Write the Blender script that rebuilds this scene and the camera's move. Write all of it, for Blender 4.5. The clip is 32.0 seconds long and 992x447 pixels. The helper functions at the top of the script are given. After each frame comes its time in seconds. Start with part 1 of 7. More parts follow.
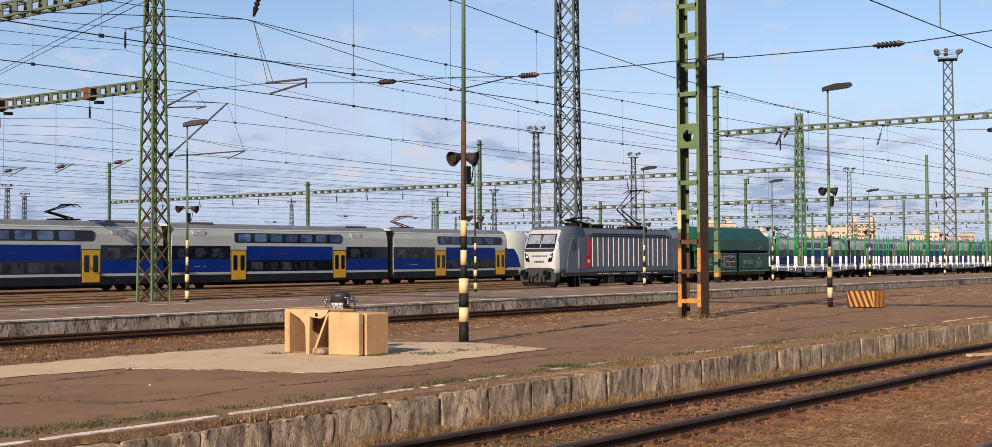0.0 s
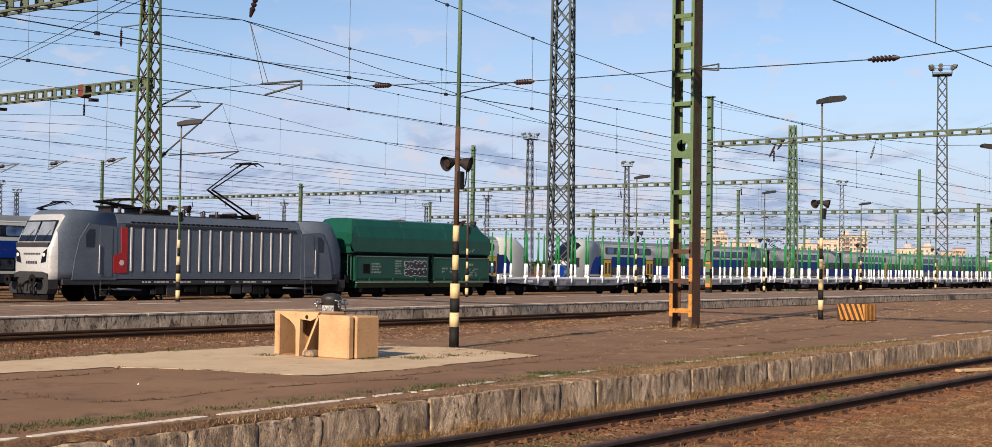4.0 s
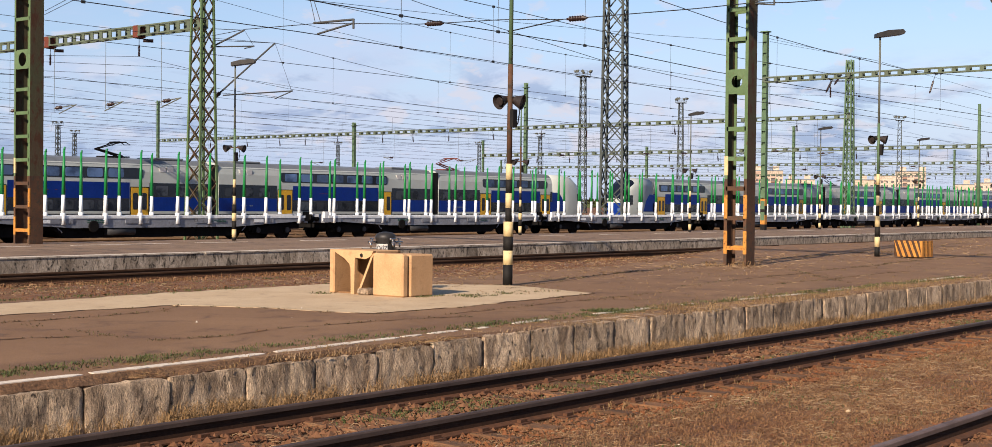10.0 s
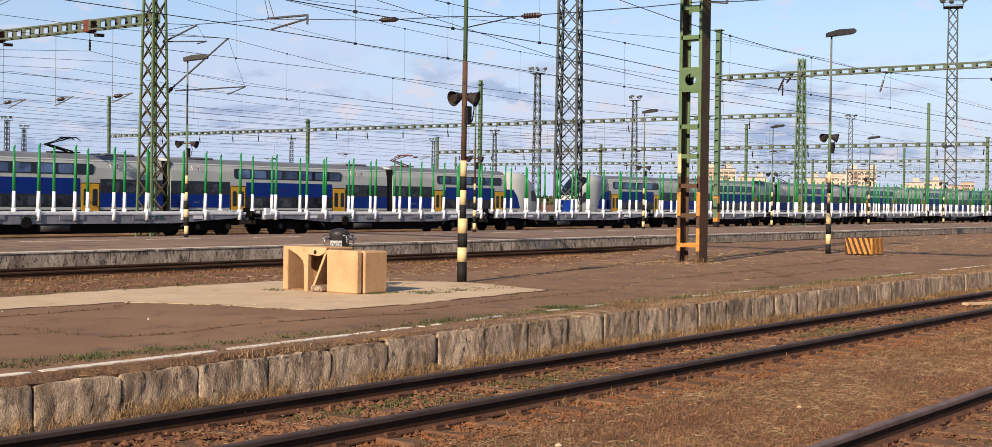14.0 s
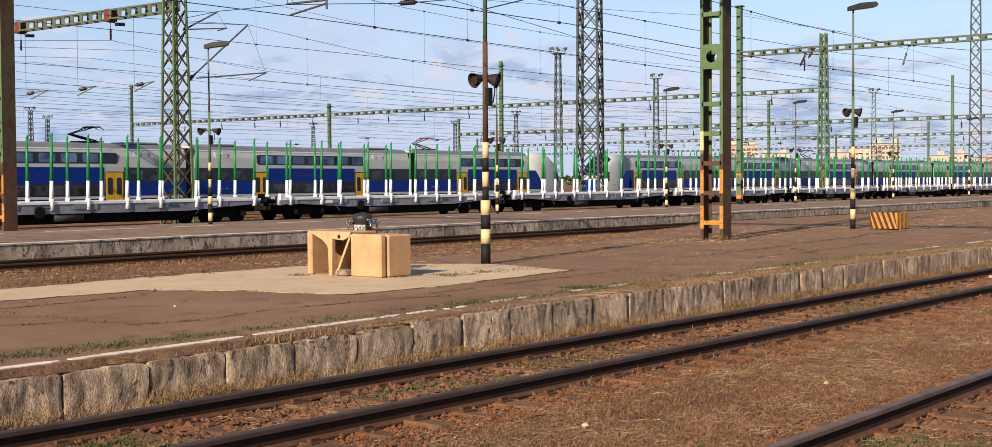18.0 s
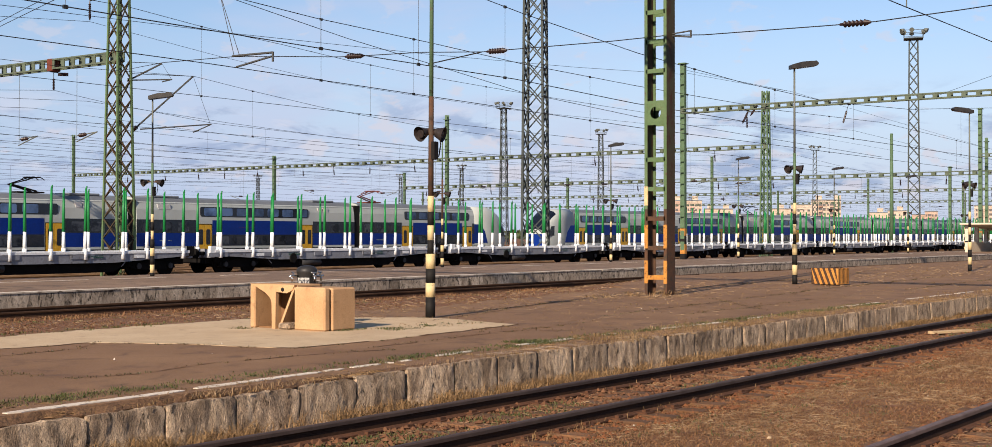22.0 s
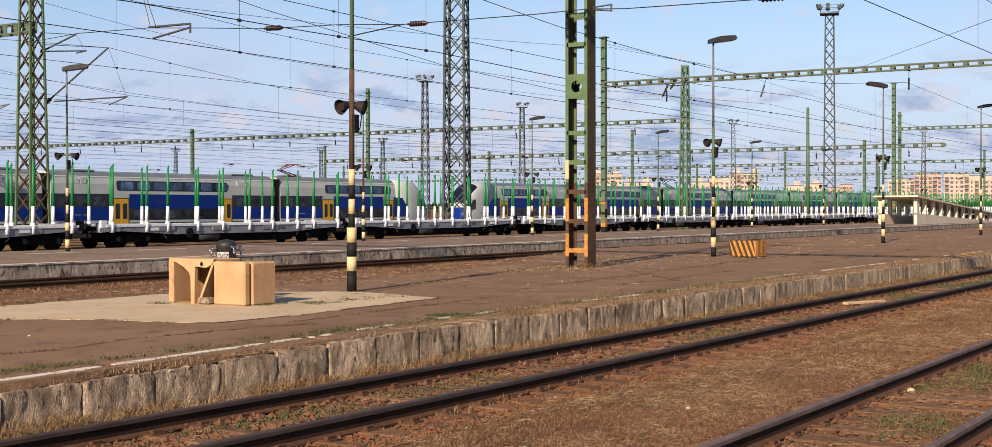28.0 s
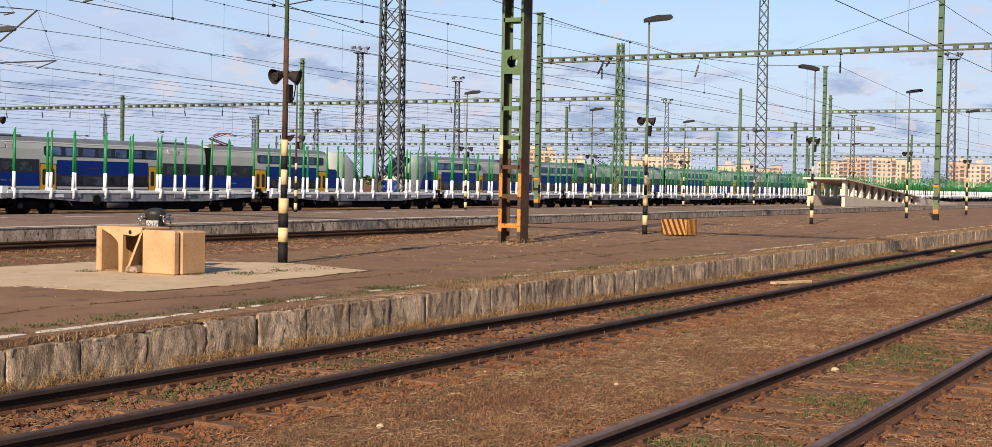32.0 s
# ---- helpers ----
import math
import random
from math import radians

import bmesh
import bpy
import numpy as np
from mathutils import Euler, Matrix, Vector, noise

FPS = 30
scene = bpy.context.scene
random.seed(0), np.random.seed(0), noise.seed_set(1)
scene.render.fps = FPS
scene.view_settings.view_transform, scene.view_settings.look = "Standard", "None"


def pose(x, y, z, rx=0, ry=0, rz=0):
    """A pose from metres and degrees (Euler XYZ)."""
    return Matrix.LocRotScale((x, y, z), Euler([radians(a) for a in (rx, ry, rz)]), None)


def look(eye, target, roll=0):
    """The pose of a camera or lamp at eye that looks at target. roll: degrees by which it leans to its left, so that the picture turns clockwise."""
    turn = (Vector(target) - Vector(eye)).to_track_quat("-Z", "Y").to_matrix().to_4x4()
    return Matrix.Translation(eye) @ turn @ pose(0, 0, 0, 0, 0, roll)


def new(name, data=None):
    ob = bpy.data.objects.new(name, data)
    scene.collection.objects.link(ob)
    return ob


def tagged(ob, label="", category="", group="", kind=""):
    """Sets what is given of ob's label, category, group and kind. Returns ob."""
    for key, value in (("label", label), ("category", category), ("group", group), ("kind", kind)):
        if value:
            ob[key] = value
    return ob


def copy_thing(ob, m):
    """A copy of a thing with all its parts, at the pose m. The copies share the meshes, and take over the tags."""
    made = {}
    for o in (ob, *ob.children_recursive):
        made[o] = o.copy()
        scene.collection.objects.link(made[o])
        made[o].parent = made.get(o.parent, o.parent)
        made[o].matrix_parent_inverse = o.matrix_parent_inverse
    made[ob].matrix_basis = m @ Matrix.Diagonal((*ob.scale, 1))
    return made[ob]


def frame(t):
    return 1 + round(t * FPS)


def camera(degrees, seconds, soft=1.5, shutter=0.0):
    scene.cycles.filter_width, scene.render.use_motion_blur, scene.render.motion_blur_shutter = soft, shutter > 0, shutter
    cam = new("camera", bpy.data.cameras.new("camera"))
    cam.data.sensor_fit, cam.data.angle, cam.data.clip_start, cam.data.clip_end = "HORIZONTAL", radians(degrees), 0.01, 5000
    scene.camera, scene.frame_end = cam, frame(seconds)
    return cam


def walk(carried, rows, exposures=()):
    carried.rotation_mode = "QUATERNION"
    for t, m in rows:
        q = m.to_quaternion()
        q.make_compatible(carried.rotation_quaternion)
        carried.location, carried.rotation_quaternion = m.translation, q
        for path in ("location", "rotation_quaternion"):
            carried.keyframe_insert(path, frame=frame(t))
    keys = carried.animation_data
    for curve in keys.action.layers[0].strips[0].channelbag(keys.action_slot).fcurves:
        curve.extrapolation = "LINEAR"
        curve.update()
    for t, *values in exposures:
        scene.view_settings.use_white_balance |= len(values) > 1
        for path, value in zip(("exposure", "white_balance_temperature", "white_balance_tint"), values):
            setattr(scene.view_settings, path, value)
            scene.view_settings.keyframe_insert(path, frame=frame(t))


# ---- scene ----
cam = camera(40.59, 32.0, soft=0.55)
# seconds, tilt, lean and turn of the camera, which is held at one spot
HELD = [
    (0, 91.55, 0.31, -52.76),
    (0.5, 91.75, 0.40, -52.73),
    (1, 91.71, 0.34, -52.61),
    (1.5, 91.76, -0.23, -52.66),
    (2, 91.56, -0.80, -52.67),
    (2.5, 91.42, -1.12, -53.19),
    (4.5, 91.93, -0.65, -52.95),
    (5, 91.76, -0.73, -51.60),
    (5.5, 91.77, -0.94, -50.42),
    (6, 91.13, -0.73, -50.24),
    (6.5, 90.13, -0.66, -50.77),
    (7, 89.96, -0.37, -50.75),
    (7.5, 90.25, -0.74, -50.16),
    (8, 89.47, -0.85, -49.89),
    (8.5, 89.72, -0.64, -50.74),
    (9, 89.84, -0.50, -51.08),
    (9.5, 89.48, -0.27, -51.41),
    (10, 89.13, -0.59, -50.84),
    (10.5, 89.28, -0.73, -50.37),
    (11, 89.57, -0.64, -50.42),
    (11.5, 89.37, -0.20, -50.54),
    (12, 89.17, -0.12, -50.90),
    (12.5, 89.27, -0.77, -51.28),
    (13, 89.08, -0.55, -52.20),
    (13.5, 88.98, -0.65, -52.77),
    (15.5, 89.33, -0.74, -52.68),
    (16, 89.54, 0.13, -53.00),
    (16.5, 89.77, 0.57, -52.75),
    (17, 89.34, 0.46, -52.40),
    (17.5, 88.94, 0.16, -52.09),
    (18, 88.22, 0.37, -51.83),
    (18.5, 88.44, 0.48, -52.27),
    (19, 89.54, 0.37, -52.27),
    (19.5, 89.69, 0.46, -52.88),
    (20, 89.85, 0.25, -53.11),
    (20.5, 89.91, -0.04, -53.37),
    (21, 89.64, 0.03, -53.31),
    (21.5, 89.82, -0.04, -53.77),
    (22, 90.51, -0.01, -54.17),
    (22.5, 90.39, -0.05, -54.37),
    (23, 89.85, -0.39, -54.97),
    (23.5, 89.69, -0.29, -55.67),
    (24, 89.43, -0.54, -56.51),
    (24.5, 89.42, -0.37, -56.48),
    (25, 89.64, 0.03, -55.42),
    (25.5, 90.24, -0.11, -54.41),
    (27.5, 89.95, 0.24, -56.25),
    (28, 89.37, 0.12, -57.52),
    (28.5, 88.76, -0.16, -58.42),
    (29, 88.70, -0.28, -58.76),
    (29.5, 88.20, -0.40, -58.81),
    (30, 88.27, -0.55, -59.50),
    (30.5, 88.23, -0.60, -60.17),
    (31, 87.97, -1.05, -60.35),
    (31.5, 88.33, -1.34, -60.55),
    (32, 88.30, -1.07, -60.36),
]
EYE = (0.0, 0.0, 1.86)
walk(cam, [(t, pose(*EYE, tilt, lean, turn)) for t, tilt, lean, turn in HELD],
     exposures=[(t, e, 6500, 17) for t, e in ((0.0, 0.71), (2.0, 0.71), (5.0, 0.74), (8.0, 0.80), (12.0, 0.82), (18.0, 0.82), (20.0, 0.76), (25.0, 0.72), (32.0, 0.75))])

# ---- sky and sun ----
SUN_FROM = Vector((-0.978, -0.21, 0.0)).normalized()   # the low sun stands behind and to the left of the camera
SUN_UP = 27.0


def make_world():
    w = bpy.data.worlds.new("sky")
    scene.world = w
    w.use_nodes = True
    nt = w.node_tree
    nt.nodes.clear()
    out = nt.nodes.new("ShaderNodeOutputWorld")
    bg = nt.nodes.new("ShaderNodeBackground")
    sky = nt.nodes.new("ShaderNodeTexSky")
    sky.sky_type = "NISHITA"
    sky.sun_disc = False
    sky.sun_elevation = radians(SUN_UP)
    sky.sun_rotation = math.atan2(SUN_FROM.x, SUN_FROM.y)
    sky.altitude = 100
    sky.air_density, sky.dust_density, sky.ozone_density = 1.0, 0.15, 3.0
    co = nt.nodes.new("ShaderNodeTexCoord")
    sep = nt.nodes.new("ShaderNodeSeparateXYZ")
    nt.links.new(co.outputs["Generated"], sep.inputs[0])

    def cloud_noise(scale, stretch, detail, rough, shift=(0, 0, 0), warp=0.3):
        mp = nt.nodes.new("ShaderNodeMapping")
        mp.inputs["Scale"].default_value = (1, 1, stretch)
        mp.inputs["Location"].default_value = shift
        nt.links.new(co.outputs["Generated"], mp.inputs[0])
        n = nt.nodes.new("ShaderNodeTexNoise")
        n.inputs["Scale"].default_value = scale
        n.inputs["Detail"].default_value = detail
        n.inputs["Roughness"].default_value = rough
        n.inputs["Distortion"].default_value = warp
        nt.links.new(mp.outputs[0], n.inputs["Vector"])
        return n.outputs["Fac"]

    def span(value, a, b, lo=0.0, hi=1.0):
        n = nt.nodes.new("ShaderNodeMapRange")
        n.interpolation_type = "SMOOTHSTEP"
        for key, v in (("From Min", a), ("From Max", b), ("To Min", lo), ("To Max", hi)):
            n.inputs[key].default_value = v
        nt.links.new(value, n.inputs["Value"])
        return n.outputs[0]

    def both(op, p, q):
        n = nt.nodes.new("ShaderNodeMath")
        n.operation = op
        for k, v in enumerate((p, q)):
            if isinstance(v, float):
                n.inputs[k].default_value = v
            else:
                nt.links.new(v, n.inputs[k])
        return n.outputs[0]

    def blend(fac, p, q):
        n = nt.nodes.new("ShaderNodeMix")
        n.data_type = "RGBA"
        nt.links.new(fac, n.inputs["Factor"])
        for key, v in (("A", p), ("B", q)):
            if isinstance(v, tuple):
                n.inputs[key].default_value = (*v, 1)
            else:
                nt.links.new(v, n.inputs[key])
        return n.outputs["Result"]

    up = sep.outputs["Z"]
    # haze that pales the sky towards the horizon
    col = blend(span(up, 0.20, 0.0, 0.0, 0.92), sky.outputs[0], blend(span(sep.outputs["X"], 0.55, 0.92), (3.35, 4.45, 6.35), (4.3, 5.2, 6.7)))
    # thin high veil, drawn out sideways
    veil = both("MULTIPLY", span(cloud_noise(4.6, 3.4, 8, 0.56), 0.44, 0.74), span(up, 0.34, 0.05, 0.30, 0.75))
    col = blend(veil, col, (4.7, 5.35, 6.75))
    # broken low clouds: slate-violet bodies with pale sunlit edges
    body = cloud_noise(14.0, 3.8, 10, 0.62, (3.1, 0.4, 0.0), 0.5)
    low = both("MULTIPLY", span(up, 0.0, 0.035), span(up, 0.118, 0.075))
    mass = both("MULTIPLY", span(body, 0.47, 0.60), low)
    shade = span(cloud_noise(17.0, 3.0, 7, 0.6, (1.7, 5.2, 0.0)), 0.40, 0.60)
    col = blend(both("MULTIPLY", mass, 0.76), col, blend(shade, (2.5, 3.4, 5.0), (5.5, 6.0, 6.8)))
    # small white and faintly pink puffs here and there
    puff = span(cloud_noise(30.0, 2.2, 6, 0.55, (0.3, 2.2, 0.9), 0.2), 0.58, 0.67)
    puff = both("MULTIPLY", puff, span(up, 0.26, 0.03, 0.0, 0.75))
    col = blend(puff, col, (5.7, 5.75, 6.2))
    bg.inputs["Strength"].default_value = 0.072
    nt.links.new(col, bg.inputs[0])
    nt.links.new(bg.outputs[0], out.inputs[0])


make_world()
sun_data = bpy.data.lights.new("sun", "SUN")
sun_data.energy = 5.0
sun_data.angle = radians(0.55)
sun_data.color = (1.0, 0.85, 0.64)
sun = new("sun", sun_data)
high = Vector((SUN_FROM.x, SUN_FROM.y, math.tan(radians(SUN_UP))))
sun.matrix_world = look(high * 50, (0, 0, 0))


# ---- materials ----
def mat(name, a, b=None, rough=0.7, metal=0.0, scale=3.0, fine=40.0, bump=0.15, lo=0.35, hi=0.65, c=None, clo=0.55, chi=0.7,
        stretch=(1, 1, 1), vary=0.0, coat=0.0, bump_scale=None, spec=0.3, warp=0.0, grit=(0.82, 1.12), deep=0.02):
    """Base colour a mottled with b at one scale, stains of c at a finer one, relief from fine noise; vary shifts the
    brightness from piece to piece."""
    m = bpy.data.materials.new(name)
    m.use_nodes = True
    nt = m.node_tree
    bs = nt.nodes["Principled BSDF"]
    b = b or tuple(v * 0.8 for v in a)
    co = nt.nodes.new("ShaderNodeTexCoord")
    mp = nt.nodes.new("ShaderNodeMapping")
    mp.inputs["Scale"].default_value = stretch
    nt.links.new(co.outputs["Object"], mp.inputs[0])
    src = mp.outputs[0]
    info = None
    if vary:
        info = nt.nodes.new("ShaderNodeObjectInfo")
        add = nt.nodes.new("ShaderNodeVectorMath")
        add.operation = "MULTIPLY_ADD"
        add.inputs[1].default_value = (1, 1, 1)
        sc = nt.nodes.new("ShaderNodeMath")
        sc.operation = "MULTIPLY"
        sc.inputs[1].default_value = 37.0
        nt.links.new(info.outputs["Random"], sc.inputs[0])
        nt.links.new(mp.outputs[0], add.inputs[0])
        nt.links.new(sc.outputs[0], add.inputs[2])
        src = add.outputs[0]

    def noise_node(s, detail):
        n = nt.nodes.new("ShaderNodeTexNoise")
        n.inputs["Scale"].default_value = s
        n.inputs["Detail"].default_value = detail
        n.inputs["Roughness"].default_value = 0.6
        n.inputs["Distortion"].default_value = warp
        nt.links.new(src, n.inputs["Vector"])
        return n

    def ramp(node, p0, p1):
        r = nt.nodes.new("ShaderNodeMapRange")
        r.inputs["From Min"].default_value = p0
        r.inputs["From Max"].default_value = p1
        nt.links.new(node.outputs["Fac"], r.inputs["Value"])
        return r.outputs[0]

    def mixed(fac, x, y):
        n = nt.nodes.new("ShaderNodeMix")
        n.data_type = "RGBA"
        nt.links.new(fac, n.inputs["Factor"])
        for key, v in (("A", x), ("B", y)):
            if isinstance(v, tuple):
                n.inputs[key].default_value = (*v, 1)
            else:
                nt.links.new(v, n.inputs[key])
        return n.outputs["Result"]

    big = noise_node(scale, 5)
    col = mixed(ramp(big, lo, hi), a, b)
    small = noise_node(fine, 4)
    if c:
        mid = noise_node(scale * 3.1, 6)
        col = mixed(ramp(mid, clo, chi), col, c)
    dark = mixed(ramp(small, 0.3, 0.7), (grit[0],) * 3, (grit[1],) * 3)
    mu = nt.nodes.new("ShaderNodeMix")
    mu.data_type = "RGBA"
    mu.blend_type = "MULTIPLY"
    mu.inputs["Factor"].default_value = 1
    nt.links.new(col, mu.inputs["A"])
    nt.links.new(dark, mu.inputs["B"])
    col = mu.outputs["Result"]
    if vary:
        hs = nt.nodes.new("ShaderNodeHueSaturation")
        r = nt.nodes.new("ShaderNodeMapRange")
        r.inputs["To Min"].default_value = 1 - vary
        r.inputs["To Max"].default_value = 1 + vary
        nt.links.new(info.outputs["Random"], r.inputs["Value"])
        nt.links.new(r.outputs[0], hs.inputs["Value"])
        nt.links.new(col, hs.inputs["Color"])
        col = hs.outputs[0]
    nt.links.new(col, bs.inputs["Base Color"])
    rr = nt.nodes.new("ShaderNodeMapRange")
    rr.inputs["To Min"].default_value = max(rough - 0.12, 0.03)
    rr.inputs["To Max"].default_value = min(rough + 0.12, 1)
    nt.links.new(big.outputs["Fac"], rr.inputs["Value"])
    nt.links.new(rr.outputs[0], bs.inputs["Roughness"])
    bs.inputs["Metallic"].default_value = metal
    bs.inputs["Specular IOR Level"].default_value = spec
    bs.inputs["Coat Weight"].default_value = coat
    if bump:
        bn = nt.nodes.new("ShaderNodeBump")
        bn.inputs["Strength"].default_value = bump
        bn.inputs["Distance"].default_value = deep
        hn = noise_node(bump_scale or fine * 0.6, 6)
        nt.links.new(hn.outputs["Fac"], bn.inputs["Height"])
        nt.links.new(bn.outputs[0], bs.inputs["Normal"])
    return m


M = {}
M["ground"] = mat("rusty_gravel_ground", (0.132, 0.052, 0.020), (0.165, 0.080, 0.036), 0.95, scale=0.5, fine=34, bump=1.0, deep=0.035,
                  c=(0.190, 0.105, 0.050), clo=0.50, chi=0.66, warp=0.6, grit=(0.35, 1.6))
M["asphalt"] = mat("worn_brown_asphalt", (0.156, 0.085, 0.042), (0.200, 0.115, 0.060), 0.92, scale=0.5, fine=60, bump=0.35,
                   c=(0.110, 0.062, 0.035), clo=0.54, chi=0.68, warp=0.7, grit=(0.72, 1.22))
M["asphalt_far"] = mat("worn_grey_asphalt", (0.158, 0.102, 0.065), (0.210, 0.142, 0.092), 0.92, scale=0.35, fine=30, bump=0.3,
                       c=(0.092, 0.063, 0.045), clo=0.52, chi=0.62, warp=0.9, grit=(0.68, 1.28))
M["slab"] = mat("pale_concrete_paving", (0.405, 0.300, 0.185), (0.470, 0.360, 0.232), 0.9, scale=1.2, fine=70, bump=0.25,
                c=(0.29, 0.215, 0.140), clo=0.58, chi=0.72)
M["kerb"] = mat("weathered_kerb_concrete", (0.50, 0.375, 0.255), (0.200, 0.142, 0.094), 0.95, scale=2.4, fine=46, bump=1.0, bump_scale=26, deep=0.022,
                c=(0.050, 0.036, 0.025), clo=0.57, chi=0.68, stretch=(2.0, 2.0, 0.9), vary=0.22, warp=1.0, lo=0.38, hi=0.60, grit=(0.45, 1.45))
M["kerb_far"] = mat("stained_platform_edge", (0.40, 0.34, 0.27), (0.19, 0.152, 0.114), 0.95, scale=1.5, fine=16, bump=0.7,
                    c=(0.044, 0.036, 0.028), clo=0.52, chi=0.64, stretch=(1.4, 1.4, 0.75), vary=0.2, warp=1.0, grit=(0.6, 1.3))
M["line"] = mat("worn_white_line_paint", (0.62, 0.56, 0.47), (0.50, 0.43, 0.35), 0.85, scale=2.0, fine=30, bump=0.2,
                c=(0.148, 0.111, 0.0814), clo=0.60, chi=0.68)
M["rail_side"] = mat("rusty_rail_steel", (0.028, 0.0150, 0.0100), (0.046, 0.0235, 0.0145), 0.85, 0.0, spec=0.12, scale=2, fine=40, bump=0.3)
M["rail_top"] = mat("worn_rail_head", (0.135, 0.092, 0.078), (0.085, 0.056, 0.046), 0.6, 0.0, scale=3, fine=60, bump=0.05)
M["sleeper"] = mat("old_timber_sleeper", (0.125, 0.068, 0.036), (0.085, 0.045, 0.024), 0.95, scale=3, fine=30, bump=1.0,
                   stretch=(3, 0.6, 3), vary=0.3, c=(0.15, 0.07, 0.03), clo=0.45, chi=0.6)
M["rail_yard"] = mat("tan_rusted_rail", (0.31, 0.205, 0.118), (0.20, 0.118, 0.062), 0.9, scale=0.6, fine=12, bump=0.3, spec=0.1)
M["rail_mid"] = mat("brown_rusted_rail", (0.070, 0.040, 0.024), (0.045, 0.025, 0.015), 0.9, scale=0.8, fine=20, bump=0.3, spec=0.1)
M["rail_rusty_top"] = mat("dark_rusty_rail_head", (0.062, 0.042, 0.034), (0.040, 0.026, 0.021), 0.65, scale=3, fine=60, bump=0.05)
# pale mottling paints in reflections and the seats behind the glass
M["glass_mid"] = mat("tinted_window_with_glints", (0.034, 0.041, 0.052), (0.005, 0.007, 0.013), 0.12, scale=1.6, fine=9, bump=0, vary=0.5, lo=0.46, hi=0.58, grit=(0.9, 1.1))
M["rust_fix"] = mat("rusty_fastening", (0.10, 0.042, 0.020), (0.060, 0.027, 0.015), 0.9, 0.1, scale=9, fine=60, bump=0.3)
M["stone"] = mat("ballast_stone", (0.092, 0.038, 0.017), (0.140, 0.068, 0.034), 0.95, scale=2.0, fine=30, bump=0.4)
M["clod"] = mat("orange_rust_clods", (0.165, 0.062, 0.022), (0.115, 0.044, 0.018), 0.95, scale=3.0, fine=30, bump=0.4)
M["straw"] = mat("golden_straw", (0.25, 0.158, 0.072), (0.15, 0.086, 0.038), 0.9, scale=4, fine=20, bump=0)
M["straw_pale"] = mat("bleached_straw", (0.30, 0.212, 0.125), (0.170, 0.104, 0.054), 0.9, scale=3, fine=20, bump=0)
M["soil"] = mat("red_brown_soil", (0.145, 0.080, 0.040), (0.100, 0.053, 0.027), 0.95, scale=3.0, fine=40, bump=1.0, c=(0.19, 0.115, 0.06), clo=0.58, chi=0.7, grit=(0.55, 1.35))
M["dry_mat"] = mat("short_dry_turf", (0.225, 0.125, 0.058), (0.150, 0.074, 0.033), 0.95, scale=1.5, fine=20, bump=0)
M["dry_grass"] = mat("dry_grass", (0.23, 0.150, 0.070), (0.135, 0.08, 0.036), 0.9, scale=2.5, fine=20, bump=0)
M["grass"] = mat("green_grass", (0.048, 0.066, 0.016), (0.090, 0.082, 0.032), 0.85, scale=3.0, fine=20, bump=0)
M["green_paint"] = mat("weathered_green_mast_paint", (0.062, 0.112, 0.046), (0.092, 0.142, 0.068), 0.65, scale=2.5, fine=30, bump=0.2,
                       c=(0.080, 0.046, 0.026), clo=0.62, chi=0.72)
M["beam"] = mat("dull_green_beam_paint", (0.086, 0.112, 0.078), (0.062, 0.080, 0.056), 0.7, scale=2.0, fine=30, bump=0.1, c=(0.07, 0.055, 0.038), clo=0.6, chi=0.72)
M["green_grey"] = mat("pale_green_galvanised", (0.082, 0.142, 0.078), (0.056, 0.100, 0.054), 0.65, 0.0, scale=2.0, fine=30, bump=0.1,
                      c=(0.095, 0.080, 0.052), clo=0.60, chi=0.74)
M["rust_steel"] = mat("rusted_mast_steel", (0.0629, 0.034, 0.0222), (0.104, 0.0518, 0.0281), 0.85, 0.2, scale=2.0, fine=40, bump=0.3,
                      c=(0.0407, 0.0385, 0.0296), clo=0.5, chi=0.7)
# rust over green darkened to stand in for shade on flanks and braces
M["green_shade_rust"] = mat("rusted_shaded_green_paint", (0.050, 0.052, 0.026), (0.060, 0.038, 0.022), 0.8, scale=1.6, fine=30, bump=0.25,
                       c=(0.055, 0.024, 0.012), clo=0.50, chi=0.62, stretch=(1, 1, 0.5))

M["orange"] = mat("faded_orange_paint", (0.43, 0.20, 0.036), (0.34, 0.14, 0.025), 0.7, scale=5, fine=40, bump=0.15,
                  c=(0.0888, 0.0407, 0.0222), clo=0.56, chi=0.68)
M["cream"] = mat("pale_yellow_band", (0.533, 0.429, 0.237), (0.474, 0.363, 0.178), 0.65, scale=5, fine=40, bump=0.1, c=(0.222, 0.148, 0.074), clo=0.64, chi=0.74)
M["black"] = mat("matt_black_paint", (0.0085, 0.0080, 0.0078), (0.014, 0.0128, 0.0118), 0.7, spec=0.15, scale=4, fine=40, bump=0.1)
M["pole_grey"] = mat("galvanised_pole", (0.118, 0.13, 0.115), (0.0888, 0.0962, 0.0814), 0.6, 0.1, scale=2, fine=30, bump=0.05)
M["lattice"] = mat("galvanised_lattice", (0.042, 0.054, 0.052), (0.030, 0.038, 0.037), 0.7, 0.0, scale=2, fine=20, bump=0.05)
M["steel_dark"] = mat("dark_weathered_tube", (0.040, 0.044, 0.046), (0.060, 0.060, 0.058), 0.7, 0.1, scale=3, fine=30, bump=0.05)
M["wire"] = mat("weathered_copper_wire", (0.022, 0.025, 0.028), (0.036, 0.037, 0.038), 0.65, 0.3, scale=2, fine=20, bump=0)
M["insulator"] = mat("dark_glazed_insulator", (0.026, 0.014, 0.013), (0.018, 0.011, 0.011), 0.35, scale=6, fine=30, bump=0)
